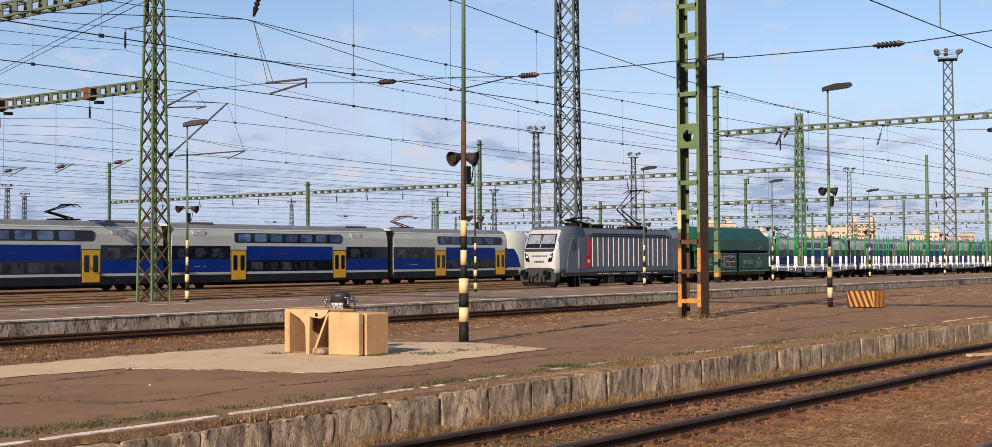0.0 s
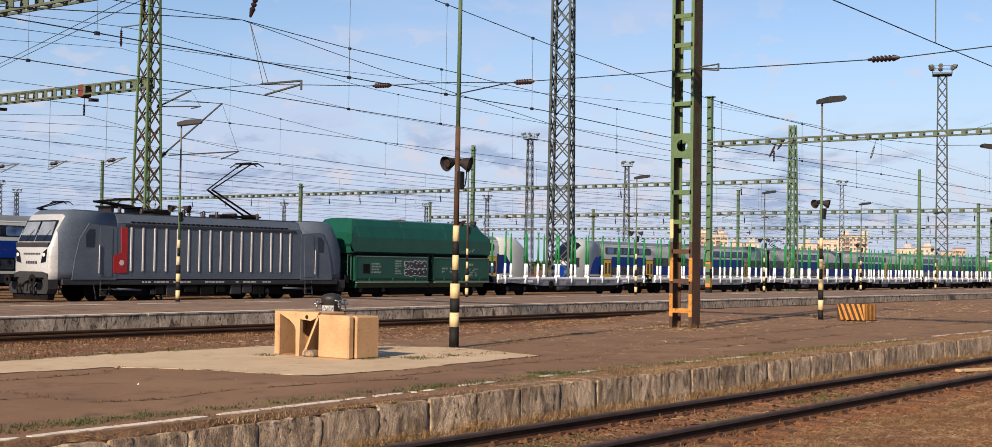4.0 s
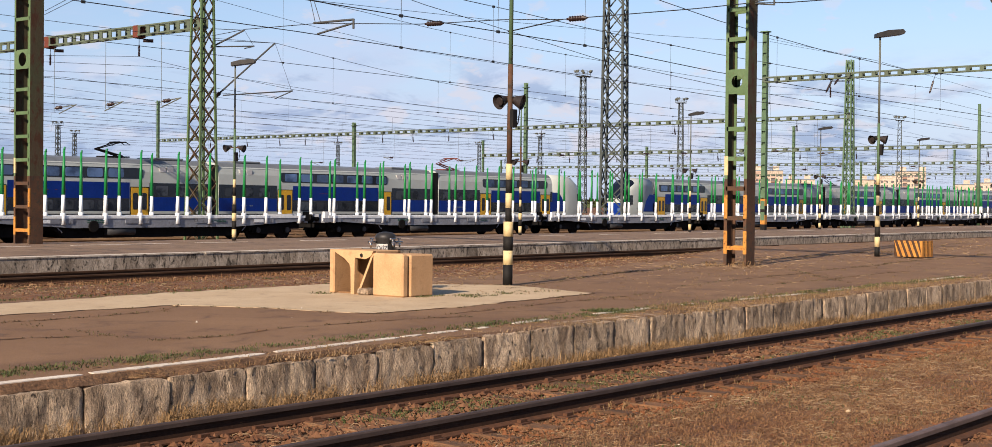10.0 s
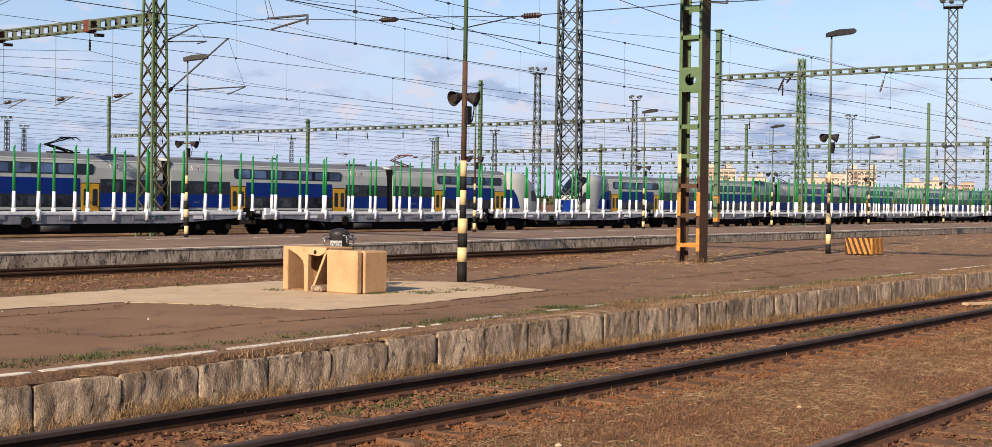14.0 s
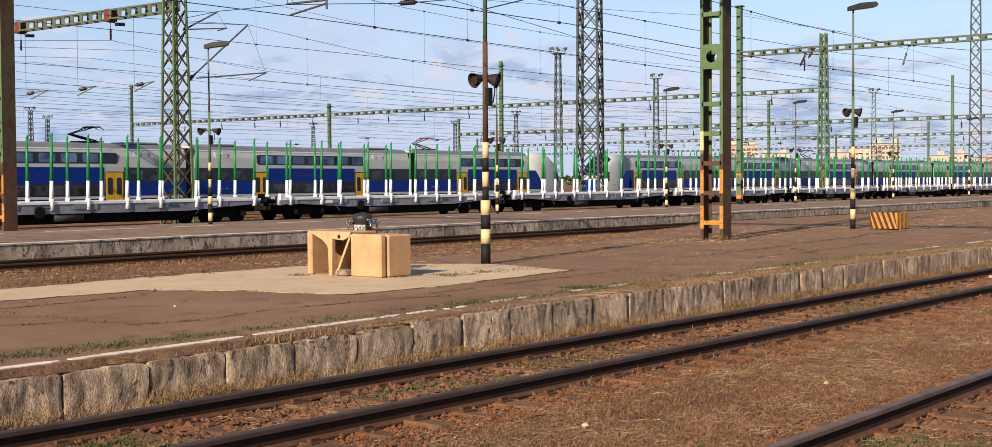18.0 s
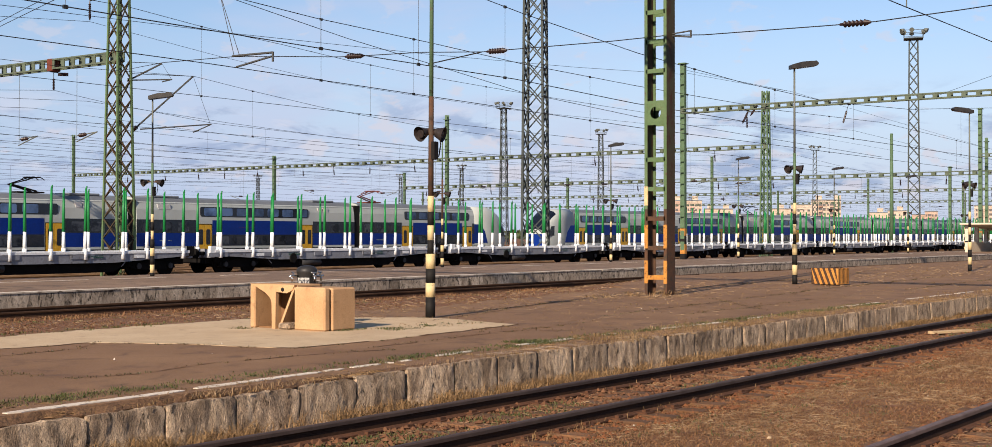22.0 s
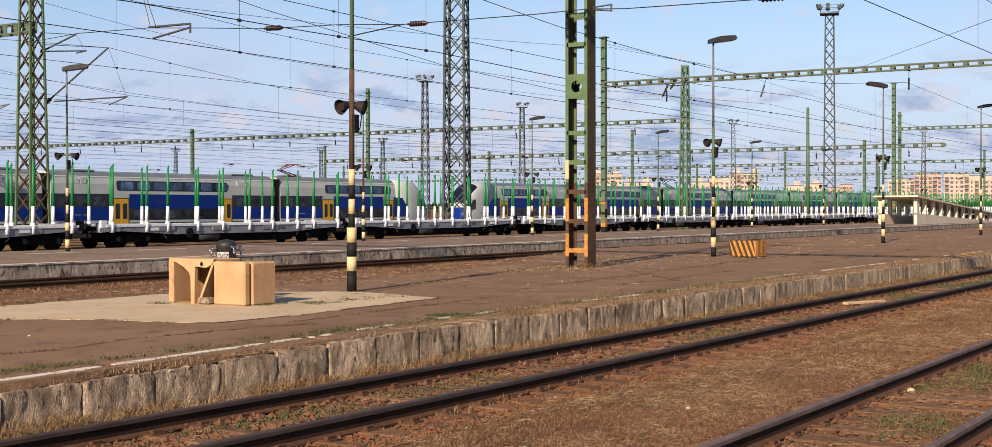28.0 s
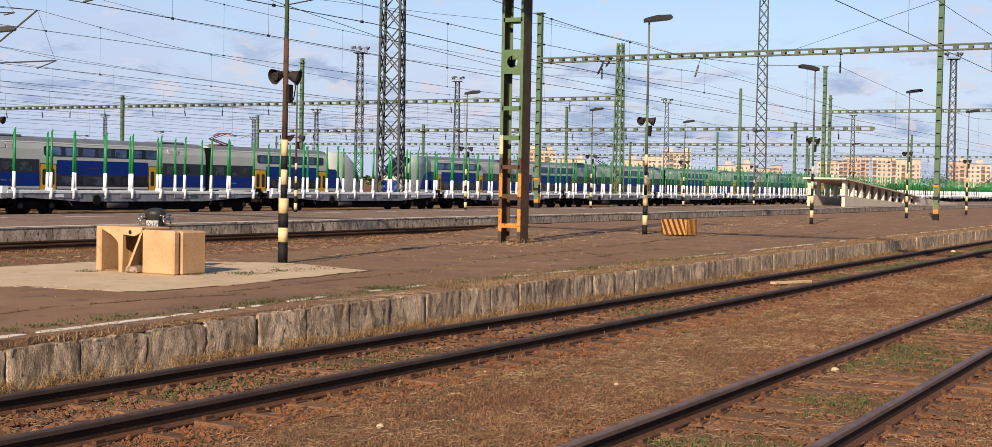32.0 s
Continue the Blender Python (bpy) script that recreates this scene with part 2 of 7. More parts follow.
M["red"] = mat("red_oxide_bracket", (0.130, 0.032, 0.018), (0.095, 0.024, 0.014), 0.7, scale=6, fine=30, bump=0.1)
M["tan"] = mat("tan_washed_concrete", (0.47, 0.290, 0.150), (0.38, 0.222, 0.108), 0.9, scale=1.8, fine=55, bump=0.18,
               c=(0.252, 0.148, 0.074), clo=0.60, chi=0.76)
M["white"] = mat("white_enamel", (0.78, 0.78, 0.76), (0.72, 0.72, 0.70), 0.35, scale=3, fine=30, bump=0)
M["ink"] = mat("dark_lettering", (0.030, 0.030, 0.040), (0.040, 0.040, 0.052), 0.6, scale=3, fine=30, bump=0)
M["chrome"] = mat("chromed_tap", (0.459, 0.444, 0.422), (0.385, 0.37, 0.355), 0.2, 1.0, scale=5, fine=30, bump=0)
M["cast"] = mat("dark_cast_iron", (0.022, 0.0215, 0.022), (0.034, 0.0325, 0.032), 0.5, 0.3, scale=4, fine=40, bump=0.15)
# vehicles
M["blue"] = mat("deep_blue_coach_paint", (0.0006, 0.0185, 0.158), (0.0008, 0.0220, 0.185), 0.42, spec=0.2, scale=0.8, fine=8, bump=0)
M["coach_white"] = mat("light_grey_coach_paint", (0.372, 0.408, 0.395), (0.328, 0.360, 0.350), 0.45, scale=0.5, fine=8, bump=0, grit=(0.96, 1.03))
M["coach_roof"] = mat("grey_coach_roof", (0.150, 0.168, 0.186), (0.118, 0.132, 0.148), 0.5, scale=0.8, fine=8, bump=0.1, grit=(0.95, 1.04))
M["skirt"] = mat("dark_grey_skirt", (0.0085, 0.0100, 0.0135), (0.0060, 0.0072, 0.0100), 0.5, scale=0.8, fine=8, bump=0.05)
M["under"] = mat("grimy_gear_and_shade_black", (0.0045, 0.0044, 0.0048), (0.0090, 0.0082, 0.0080), 0.9, 0.0, spec=0.1, scale=2, fine=20, bump=0.2)
M["door_yellow"] = mat("yellow_door_paint", (0.533, 0.311, 0.0222), (0.488, 0.274, 0.0192), 0.4, scale=1.5, fine=12, bump=0)
M["glass"] = mat("dark_tinted_glass", (0.0040, 0.0062, 0.0125), (0.0060, 0.0088, 0.0160), 0.10, scale=2, fine=10, bump=0, spec=0.5)
# the pale blue is sky reflection put into the glass colour
M["glass_sky"] = mat("pale_blue_glass_with_sky", (0.085, 0.150, 0.290), (0.022, 0.042, 0.095), 0.18, scale=0.8, fine=5, bump=0, vary=0.45, spec=0.3, lo=0.40, hi=0.62, grit=(0.95, 1.05))
M["silver"] = mat("silver_loco_paint", (0.40, 0.405, 0.41), (0.37, 0.375, 0.38), 0.35, 0.2, scale=0.3, fine=10, bump=0)
M["loco_grey"] = mat("grey_loco_paint", (0.080, 0.102, 0.132), (0.068, 0.087, 0.113), 0.42, 0.0, scale=1, fine=10, bump=0.03, spec=0.4)
M["loco_dark"] = mat("dark_grey_loco_frame", (0.0296, 0.0303, 0.0326), (0.0222, 0.0229, 0.0244), 0.55, scale=1, fine=10, bump=0.05)
M["rib"] = mat("bright_metal_rib", (0.548, 0.54, 0.525), (0.488, 0.481, 0.466), 0.35, 0.2, scale=2, fine=20, bump=0)
M["signal_red"] = mat("signal_red_panel", (0.34, 0.0185, 0.0185), (0.296, 0.0148, 0.0148), 0.45, scale=2, fine=20, bump=0)
M["hopper"] = mat("green_hopper_paint", (0.0030, 0.0590, 0.0350), (0.0024, 0.0470, 0.0285), 0.36, scale=0.7, fine=10, bump=0.10, bump_scale=1.5, deep=0.05, spec=0.45,
                  c=(0.0045, 0.0310, 0.0210), clo=0.58, chi=0.74, stretch=(1.4, 1.4, 0.6))
M["stake_green"] = mat("bright_green_stake_paint", (0.0090, 0.195, 0.048), (0.0072, 0.158, 0.040), 0.45, scale=2, fine=20, bump=0)
M["stake_white"] = mat("white_stake_paint", (0.72, 0.755, 0.770), (0.62, 0.650, 0.665), 0.45, scale=2, fine=20, bump=0.03)
M["wagon_grey"] = mat("light_grey_wagon_paint", (0.225, 0.240, 0.272), (0.160, 0.172, 0.200), 0.5, scale=1.2, fine=14, bump=0.05,
                      c=(0.075, 0.070, 0.066), clo=0.58, chi=0.68)
M["mark_pale"] = mat("pale_marking_and_highlight", (0.20, 0.25, 0.22), (0.16, 0.21, 0.18), 0.6, scale=4, fine=30, bump=0)
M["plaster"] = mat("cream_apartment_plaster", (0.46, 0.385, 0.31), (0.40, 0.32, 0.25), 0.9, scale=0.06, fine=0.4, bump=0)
M["plaster_pink"] = mat("pink_apartment_plaster", (0.42, 0.305, 0.245), (0.37, 0.265, 0.21), 0.9, scale=0.06, fine=0.4, bump=0)
M["loggia_red"] = mat("red_brown_loggia_paint", (0.30, 0.185, 0.140), (0.25, 0.150, 0.115), 0.9, scale=0.1, fine=0.5, bump=0)
M["win_far"] = mat("far_window", (0.075, 0.072, 0.075), (0.14, 0.13, 0.125), 0.3, scale=0.3, fine=2, bump=0)
M["ramp"] = mat("cream_painted_concrete", (0.56, 0.485, 0.385), (0.50, 0.43, 0.335), 0.85, scale=0.8, fine=10, bump=0.1, c=(0.36, 0.30, 0.235), clo=0.6, chi=0.75)
M["leaf"] = mat("tree_foliage", (0.037, 0.0555, 0.0178), (0.0629, 0.0777, 0.0266), 0.85, scale=0.6, fine=4, bump=0, vary=0.15)
M["bark"] = mat("tree_bark", (0.074, 0.0555, 0.0407), (0.0518, 0.037, 0.0296), 0.9, scale=3, fine=20, bump=0.4)
# darker tan puts the shade inside the basin into its colour
M["tan_shade"] = mat("shade_toned_tan_concrete", (0.20, 0.105, 0.045), (0.13, 0.066, 0.030), 0.85, scale=2.2, fine=50, bump=0.35)

M["blind"] = mat("pale_sunblind", (0.17, 0.20, 0.24), (0.12, 0.14, 0.17), 0.4, scale=2, fine=10, bump=0)
M["coping"] = mat("worn_coping_paint", (0.46, 0.41, 0.34), (0.30, 0.25, 0.20), 0.9, scale=0.8, fine=20, bump=0.3, c=(0.12, 0.095, 0.07), clo=0.50, chi=0.62)
M["horn"] = mat("weathered_dark_horn", (0.020, 0.016, 0.016), (0.034, 0.027, 0.025), 0.5, 0.1, scale=5, fine=40, bump=0.15, c=(0.060, 0.034, 0.022), clo=0.62, chi=0.72)
M["plank"] = mat("pale_sawn_plank", (0.46, 0.33, 0.19), (0.36, 0.25, 0.14), 0.85, scale=3, fine=30, bump=0.3, stretch=(0.4, 4, 4))
M["brown_stripe"] = mat("rusty_brown_paint", (0.040, 0.019, 0.010), (0.060, 0.030, 0.015), 0.85, scale=4, fine=40, bump=0.2)
M["moss"] = mat("brownish_weeds", (0.060, 0.058, 0.022), (0.085, 0.055, 0.028), 0.9, scale=3.0, fine=20, bump=0)


# ---- mesh helpers ----
def box(bm, x0, x1, y0, y1, z0, z1, bevel=0.0):
    v = [bm.verts.new(p) for p in ((x0, y0, z0), (x1, y0, z0), (x1, y1, z0), (x0, y1, z0), (x0, y0, z1), (x1, y0, z1), (x1, y1, z1), (x0, y1, z1))]
    f = [bm.faces.new([v[i] for i in q]) for q in ((3, 2, 1, 0), (4, 5, 6, 7), (0, 1, 5, 4), (1, 2, 6, 5), (2, 3, 7, 6), (3, 0, 4, 7))]
    if bevel:
        edges = list({e for q in f for e in q.edges})
        bmesh.ops.bevel(bm, geom=edges, offset=bevel, segments=1, affect="EDGES")
    return bm


def tube(bm, p0, p1, r0, r1=None, n=8, caps=True):
    p0, p1 = Vector(p0), Vector(p1)
    r1 = r0 if r1 is None else r1
    d = (p1 - p0).normalized()
    u = d.cross((0, 0, 1) if abs(d.z) < 0.95 else (1, 0, 0)).normalized()
    w = d.cross(u)
    rings = []
    for p, r in ((p0, r0), (p1, r1)):
        rings.append([bm.verts.new(p + (u * math.cos(a) + w * math.sin(a)) * r) for a in (2 * math.pi * (k + 0.5) / n for k in range(n))])
    for k in range(n):
        bm.faces.new((rings[0][k], rings[1][k], rings[1][(k + 1) % n], rings[0][(k + 1) % n])).smooth = n > 6
    if caps:
        bm.faces.new(rings[0])
        bm.faces.new(rings[1][::-1])
    return bm


def bar(bm, p0, p1, w, h=None):
    """A straight bar of rectangular section between two points."""
    return tube(bm, p0, p1, w * 0.7071 if h is None else (w + h) * 0.3535, n=4)


def prism(bm, outline, a, b, axis="x"):
    """An outline of (u, v) drawn along an axis from a to b: along x it is (y, z), along y (x, z), along z (x, y)."""
    def at(u, v, s):
        return {"x": (s, u, v), "y": (u, s, v), "z": (u, v, s)}[axis]
    r0 = [bm.verts.new(at(u, v, a)) for u, v in outline]
    r1 = [bm.verts.new(at(u, v, b)) for u, v in outline]
    n = len(outline)
    for k in range(n):
        bm.faces.new((r0[k], r0[(k + 1) % n], r1[(k + 1) % n], r1[k]))
    bm.faces.new(r0[::-1])
    bm.faces.new(r1)
    return bm


def loft(bm, rings, cap=True):
    """Skin closed rings of equally many points."""
    vs = [[bm.verts.new(p) for p in ring] for ring in rings]
    n = len(vs[0])
    for a, b in zip(vs, vs[1:]):
        for k in range(n):
            bm.faces.new((a[k], a[(k + 1) % n], b[(k + 1) % n], b[k]))
    if cap:
        bm.faces.new(vs[0][::-1])
        bm.faces.new(vs[-1])
    return bm


def lathe(bm, rows, n=16, centre=(0, 0, 0)):
    """A turned shape from (radius, height) rows."""
    rings = [[(centre[0] + r * math.cos(2 * math.pi * k / n), centre[1] + r * math.sin(2 * math.pi * k / n), centre[2] + z) for k in range(n)] for r, z in rows]
    loft(bm, rings)
    for f in bm.faces:
        f.smooth = len(f.verts) == 4
    return bm


def turned(bm, p0, p1, rows, n=8):
    """One turned shape along a line: rows of (share of the length, radius)."""
    p0, p1 = Vector(p0), Vector(p1)
    d = (p1 - p0).normalized()
    u = d.cross((0, 0, 1) if abs(d.z) < 0.95 else (1, 0, 0)).normalized()
    w = d.cross(u)
    loft(bm, [[p0.lerp(p1, s) + (u * math.cos(a) + w * math.sin(a)) * r for a in (2 * math.pi * k / n for k in range(n))] for s, r in rows])
    return bm


def data_of(name, bm, material):
    bmesh.ops.recalc_face_normals(bm, faces=bm.faces)
    me = bpy.data.meshes.new(name)
    bm.to_mesh(me)
    bm.free()
    for m in material if isinstance(material, (list, tuple)) else (material,):
        me.materials.append(m)
    return me


def part(name, bm, material, parent, label="", m=None):
    """Links a bmesh as one mesh object under a thing or a part."""
    ob = new(name, data_of(name, bm, material) if isinstance(bm, bmesh.types.BMesh) else bm)
    ob.parent = parent
    if m is not None:
        ob.matrix_basis = m
    if label:
        tagged(ob, label)
    return ob


def thing(name, label, category, m=None, group="", kind=""):
    ob = new(name)
    ob.empty_display_size = 0.2
    if m is not None:
        ob.matrix_basis = m
    return tagged(ob, label, category, group, kind)


def solid(name, bm, material, label, category, m=None, group="", kind=""):
    ob = new(name, data_of(name, bm, material))
    if m is not None:
        ob.matrix_basis = m
    return tagged(ob, label, category, group, kind)


B = bmesh.new


# ---- ground, tracks and platforms ----
rng = random.Random(7)
NEAR_TOP, FAR_TOP, BED = 0.30, 0.35, -0.19
NEAR_EDGE, NEAR_BACK, FAR_EDGE, FAR_BACK = 10.1, 20.6, 30.95, 41.2


def near_back(x):
    """Where the asphalt of the near platform frays out into gravel."""
    return 18.5 if x < 23 else 18.5 + (x - 23) * 0.16 if x < 33 else min(20.1 + (x - 33) * 0.42, 24.8)


def ground_height(x, y):
    z = BED
    if y > 16.5:
        b = near_back(x)
        z = 0.285 if y < b else max(BED, 0.285 + (BED - 0.285) * (y - b) / (27.6 - b))
    if 0 < x < 60 and 0 < y < 30:
        z += (0.010 if y < 10.1 else 0.035) * (noise.noise((x * 0.35, y * 0.6, 3.1)) - 0.35)
    return z


def make_ground():
    bm = B()
    xs = [-1500, -400, -100, -20] + list(range(0, 60, 2)) + [60, 75, 100, 150, 250, 400, 800, 2500]
    ys = [-1500, -300, -60, -10] + [0, 1.5, 2.3, 3.5, 5, 6, 7, 8.4, 9.5, 10, 14, 16.4, 16.6, 18, 18.6, 19.5, 20.5, 21.5, 22.5, 23.5, 24.9, 26, 27, 28, 29.5, 31, 41, 44, 49, 60, 80, 120, 200, 400, 900, 2500]
    rows = [[bm.verts.new((x, y, ground_height(x, y))) for x in xs] for y in ys]
    for a, b in zip(rows, rows[1:]):
        for k in range(len(xs) - 1):
            bm.faces.new((a[k], a[k + 1], b[k + 1], b[k])).smooth = True
    solid("ground", bm, M["ground"], "rusty brown gravel ground with dry grass between the tracks", "ground", kind="structure")


make_ground()


def rail_profile(y, side):
    """Outlines of the foot with web and of the head of a flat-bottomed rail whose head centre is at y."""
    foot = [(y - 0.075, -0.172), (y + 0.075, -0.172), (y + 0.075, -0.158), (y + 0.014, -0.138), (y - 0.014, -0.138), (y - 0.075, -0.158)]
    web = [(y - 0.012, -0.139), (y + 0.012, -0.139), (y + 0.010, -0.045), (y - 0.010, -0.045)]
    head = [(y - 0.036, -0.046), (y + 0.036, -0.046), (y + 0.036, -0.012), (y + 0.024, 0.0), (y - 0.024, 0.0), (y - 0.036, -0.012)]
    return foot, web, head


def make_track(y, x0, x1, near=False, sleepers=(0, 0), label="rusty steel rail on old timber sleepers"):
    t = thing("railway_track", label, "railway track", kind="structure")
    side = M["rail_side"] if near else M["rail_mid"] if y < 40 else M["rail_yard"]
    for s in (-0.7535, 0.7535):
        foot, web, head = rail_profile(y + s, s)
        r = part("rail", prism(B(), web, x0, x1), side, t)
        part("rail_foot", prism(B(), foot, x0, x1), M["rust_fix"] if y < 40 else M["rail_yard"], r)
        part("rail_head", prism(B(), head, x0, x1), M["rail_top"] if y < 5 else M["rail_rusty_top"] if near else side, r, "worn rail head" if near else "")
    return t


TRACKS = {}
for name, y in (("near", 8.42), ("own", 3.52), ("third", 29.30), ("fourth", 44.0), ("freight", 49.4), ("sixth", 54.2), ("seventh", 58.9), ("eighth", 63.6), ("ninth", 68.0), ("coach", 72.4), ("last", 77.2)):
    TRACKS[name] = make_track(y, -60 if y < 12 else -20, 700, near=y < 12)


def platform(name, y0, y1, top, material, label):
    bm = B()
    # a slab body behind the edge stones, with an uneven surface
    box(bm, -60, 700, y0, y1, BED - 0.2, top)
    return solid(name, bm, material, label, "platform", kind="structure")


def near_lip(x):
    """How far the near platform's edge has sunk below its surface."""
    return 0.066 if x < 9.5 else max(0.004, 0.066 - (x - 9.5) * 0.018)


def near_platform():
    bm = B()
    xs = [-60, -20] + [0.12 * k for k in range(30, 330)] + [40 + 0.5 * k for k in range(1, 80)] + [85, 100, 130, 200, 700]
    r = random.Random(3)
    front = [bm.verts.new((x, NEAR_EDGE + 0.07 + 0.09 * noise.noise((x * 1.7, 4.0, 2.0)) + r.uniform(-0.02, 0.02), NEAR_TOP - 0.004 - near_lip(x) + r.uniform(-0.010, 0.004))) for x in xs]
    mid = [bm.verts.new((x, 14.5, NEAR_TOP - 0.004)) for x in xs]
    back = [bm.verts.new((x, near_back(x) + 0.5 * noise.noise((x * 0.9, 0.3, 8.0)) + r.uniform(-0.06, 0.06), NEAR_TOP - 0.004)) for x in xs]
    foot = [bm.verts.new((v.co.x, v.co.y + 0.05, BED - 0.2)) for v in back]
    low = [bm.verts.new((v.co.x, v.co.y + 0.015, v.co.z - 0.03)) for v in front]
    dirt = [bm.verts.new((v.co.x, 10.285 + r.uniform(-0.02, 0.01), NEAR_TOP - 0.004)) for v in front]
    for q, (a, b) in enumerate(((low, front), (front, dirt), (dirt, mid), (mid, back), (back, foot))):
        for k in range(len(xs) - 1):
            bm.faces.new((a[k], a[k + 1], b[k + 1], b[k])).material_index = 1 if q < 2 else 0
    solid("platform_near", bm, [M["asphalt"], M["soil"]], "low station platform of worn brown asphalt with cracks", "platform", kind="structure")


near_platform()
platform("platform_far", FAR_EDGE + 0.42, FAR_BACK, FAR_TOP - 0.004, M["asphalt_far"], "low island platform of worn grey-brown asphalt")


def painted_line(z, runs, w, label):
    """Worn paint: dashes from (x, y) to (x, y), with frayed edges and ends."""
    t = thing("painted_line", label, "line marking", kind="structure")
    r = random.Random(12)
    for (x0, y0), (x1, y1) in runs:
        n = max(2, min(60, int((x1 - x0) / 0.12)))
        bm = B()
        rings = []
        for k in range(n + 1):
            u = k / n
            x, y = x0 + (x1 - x0) * u, y0 + (y1 - y0) * u
            e = w / 2 * (0.55 if k in (0, n) else 1)
            f, g = y - e + r.uniform(-0.012, 0.012), y + e + r.uniform(-0.015, 0.012)
            rings.append([(x, f, z + 0.004), (x, g, z + 0.004), (x, g, z - 0.02), (x, f, z - 0.02)])
        loft(bm, rings)
        part("dash", bm, M["line"], t)


# the line wanders a little along the edge and breaks up further on
runs = [((-20, 10.3), (1.0, 10.32)), ((1.06, 10.32), (3.9, 10.34)), ((3.95, 10.34), (6.90, 10.36)), ((7.02, 10.38), (9.10, 10.46)), ((9.30, 10.50), (11.27, 10.62)), ((11.36, 10.63), (11.68, 10.64)),
        ((11.86, 10.67), (12.38, 10.70)), ((12.54, 10.70), (12.63, 10.70)), ((12.81, 10.71), (13.0, 10.72)), ((13.64, 10.82), (14.51, 10.88)),
        ((15.68, 10.93), (17.42, 10.99)), ((18.1, 10.98), (18.43, 10.98)), ((19.87, 10.92), (22.15, 10.86)), ((23.13, 10.92), (24.18, 10.94)), ((27.93, 11.05), (30.71, 11.12))]
x = 32.6
while x < 200:
    n = rng.uniform(0.5, 2.4)
    runs.append(((x, 11.1), (x + n, 11.1)))
    x += n + rng.uniform(0.3, 2.2)
painted_line(NEAR_TOP, runs, 0.13, "worn white safety line painted along the platform")
painted_line(FAR_TOP + 0.004, [((-20, FAR_EDGE + 0.24), (260, FAR_EDGE + 0.24))], 0.26, "faded white line along the far platform edge")
painted_line(FAR_TOP, [((a, 38.1), (a + rng.uniform(1, 4), 38.1)) for a in range(-20, 220, 5)], 0.14, "broken white line along the far platform")


def coping():
    """The pale upper lip of the island platform's edge."""
    bm = B()
    r = random.Random(8)
    x = -20.0
    while x < 260:
        n = r.uniform(2, 7)
        box(bm, x, x + n, FAR_EDGE - 0.02, FAR_EDGE + 0.10, FAR_TOP - r.uniform(0.03, 0.075), FAR_TOP + 0.003)
        x += n + r.choice((0.01, 0.02, 0.15))
    solid("trim_coping", bm, M["coping"], "worn white painted lip of the island platform", "platform edge", kind="structure")


coping()


def grass_strips():
    """Low ridges of dry grass between the yard tracks."""
    for y, w, h in ((46.7, 1.5, 0.10), (51.8, 1.2, 0.13), (56.5, 1.6, 0.16), (61.2, 1.6, 0.15), (65.8, 1.4, 0.16), (70.2, 1.0, 0.14)):
        bm = B()
        rows = []
        for k in range(0, 500):
            x = -20 + k * 0.6
            rows.append([bm.verts.new((x, y + a * w / 2 + 0.15 * noise.noise((x * 0.8, y + a, 2.0)), BED + (-0.02 if abs(a) == 1 else h * (0.6 + 0.9 * noise.noise((x * 0.9, y + a * 3, 5.0)))))) for a in (-1, -0.4, 0.3, 1)])
        for p, q in zip(rows, rows[1:]):
            for k in range(3):
                bm.faces.new((p[k], q[k], q[k + 1], p[k + 1]))
        solid("grass_strip", bm, M["straw"], "ridge of dry straw-coloured grass between yard tracks", "grass", kind="stuff")


grass_strips()


# ---- freight train: its things are keyed in motions() ----
TRAIN = []     # (thing, metres behind the coupling between hopper and first flat wagon)
FY = 49.4      # the freight track


def bogie(parent, x, z=0.0, gauge=1.5, r=0.46, base=1.8, w=1.0):
    """Two wheelsets in a side frame."""
    bm = tube(B(), (x, -w, z + 0.55), (x, w, z + 0.55), 0.16, n=8)
    for s in (-1, 1):
        yy = s * w
        prism(bm, [(x - base / 2 - 0.35, z + 0.38), (x - base / 2 - 0.25, z + 0.62), (x - 0.45, z + 0.66), (x, z + 0.72), (x + 0.45, z + 0.66), (x + base / 2 + 0.25, z + 0.62), (x + base / 2 + 0.35, z + 0.38), (x + 0.5, z + 0.30), (x - 0.5, z + 0.30)], yy - 0.07, yy + 0.07, "y")
        for a in (-base / 2, base / 2):
            box(bm, x + a - 0.16, x + a + 0.16, yy - 0.13, yy + 0.13, z + 0.34, z + 0.62)
            first = len(bm.faces)
            tube(bm, (x + a, s * (w + 0.12), z + 0.48), (x + a, s * (w + 0.19), z + 0.48), 0.13, n=10)
            bm.faces.ensure_lookup_table()
            for f in bm.faces[first:]:
                f.material_index = 1
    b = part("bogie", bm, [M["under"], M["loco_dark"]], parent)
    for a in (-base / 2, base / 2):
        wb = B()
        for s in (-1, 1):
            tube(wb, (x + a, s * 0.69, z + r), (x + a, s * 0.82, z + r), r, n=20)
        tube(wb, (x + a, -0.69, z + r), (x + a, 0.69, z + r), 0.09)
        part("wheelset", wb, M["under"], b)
    return b


def buffers(parent, x, s, z=1.06, reach=0.55):
    for yy in (-0.875, 0.875):
        bm = B()
        tube(bm, (x, yy, z), (x + s * reach * 0.7, yy, z), 0.10, n=12)
        tube(bm, (x + s * reach * 0.7, yy, z), (x + s * reach, yy, z), 0.075, n=12)
        tube(bm, (x + s * (reach - 0.03), yy, z), (x + s * reach, yy, z), 0.23, n=16)
        part("buffer", bm, M["under"], parent)


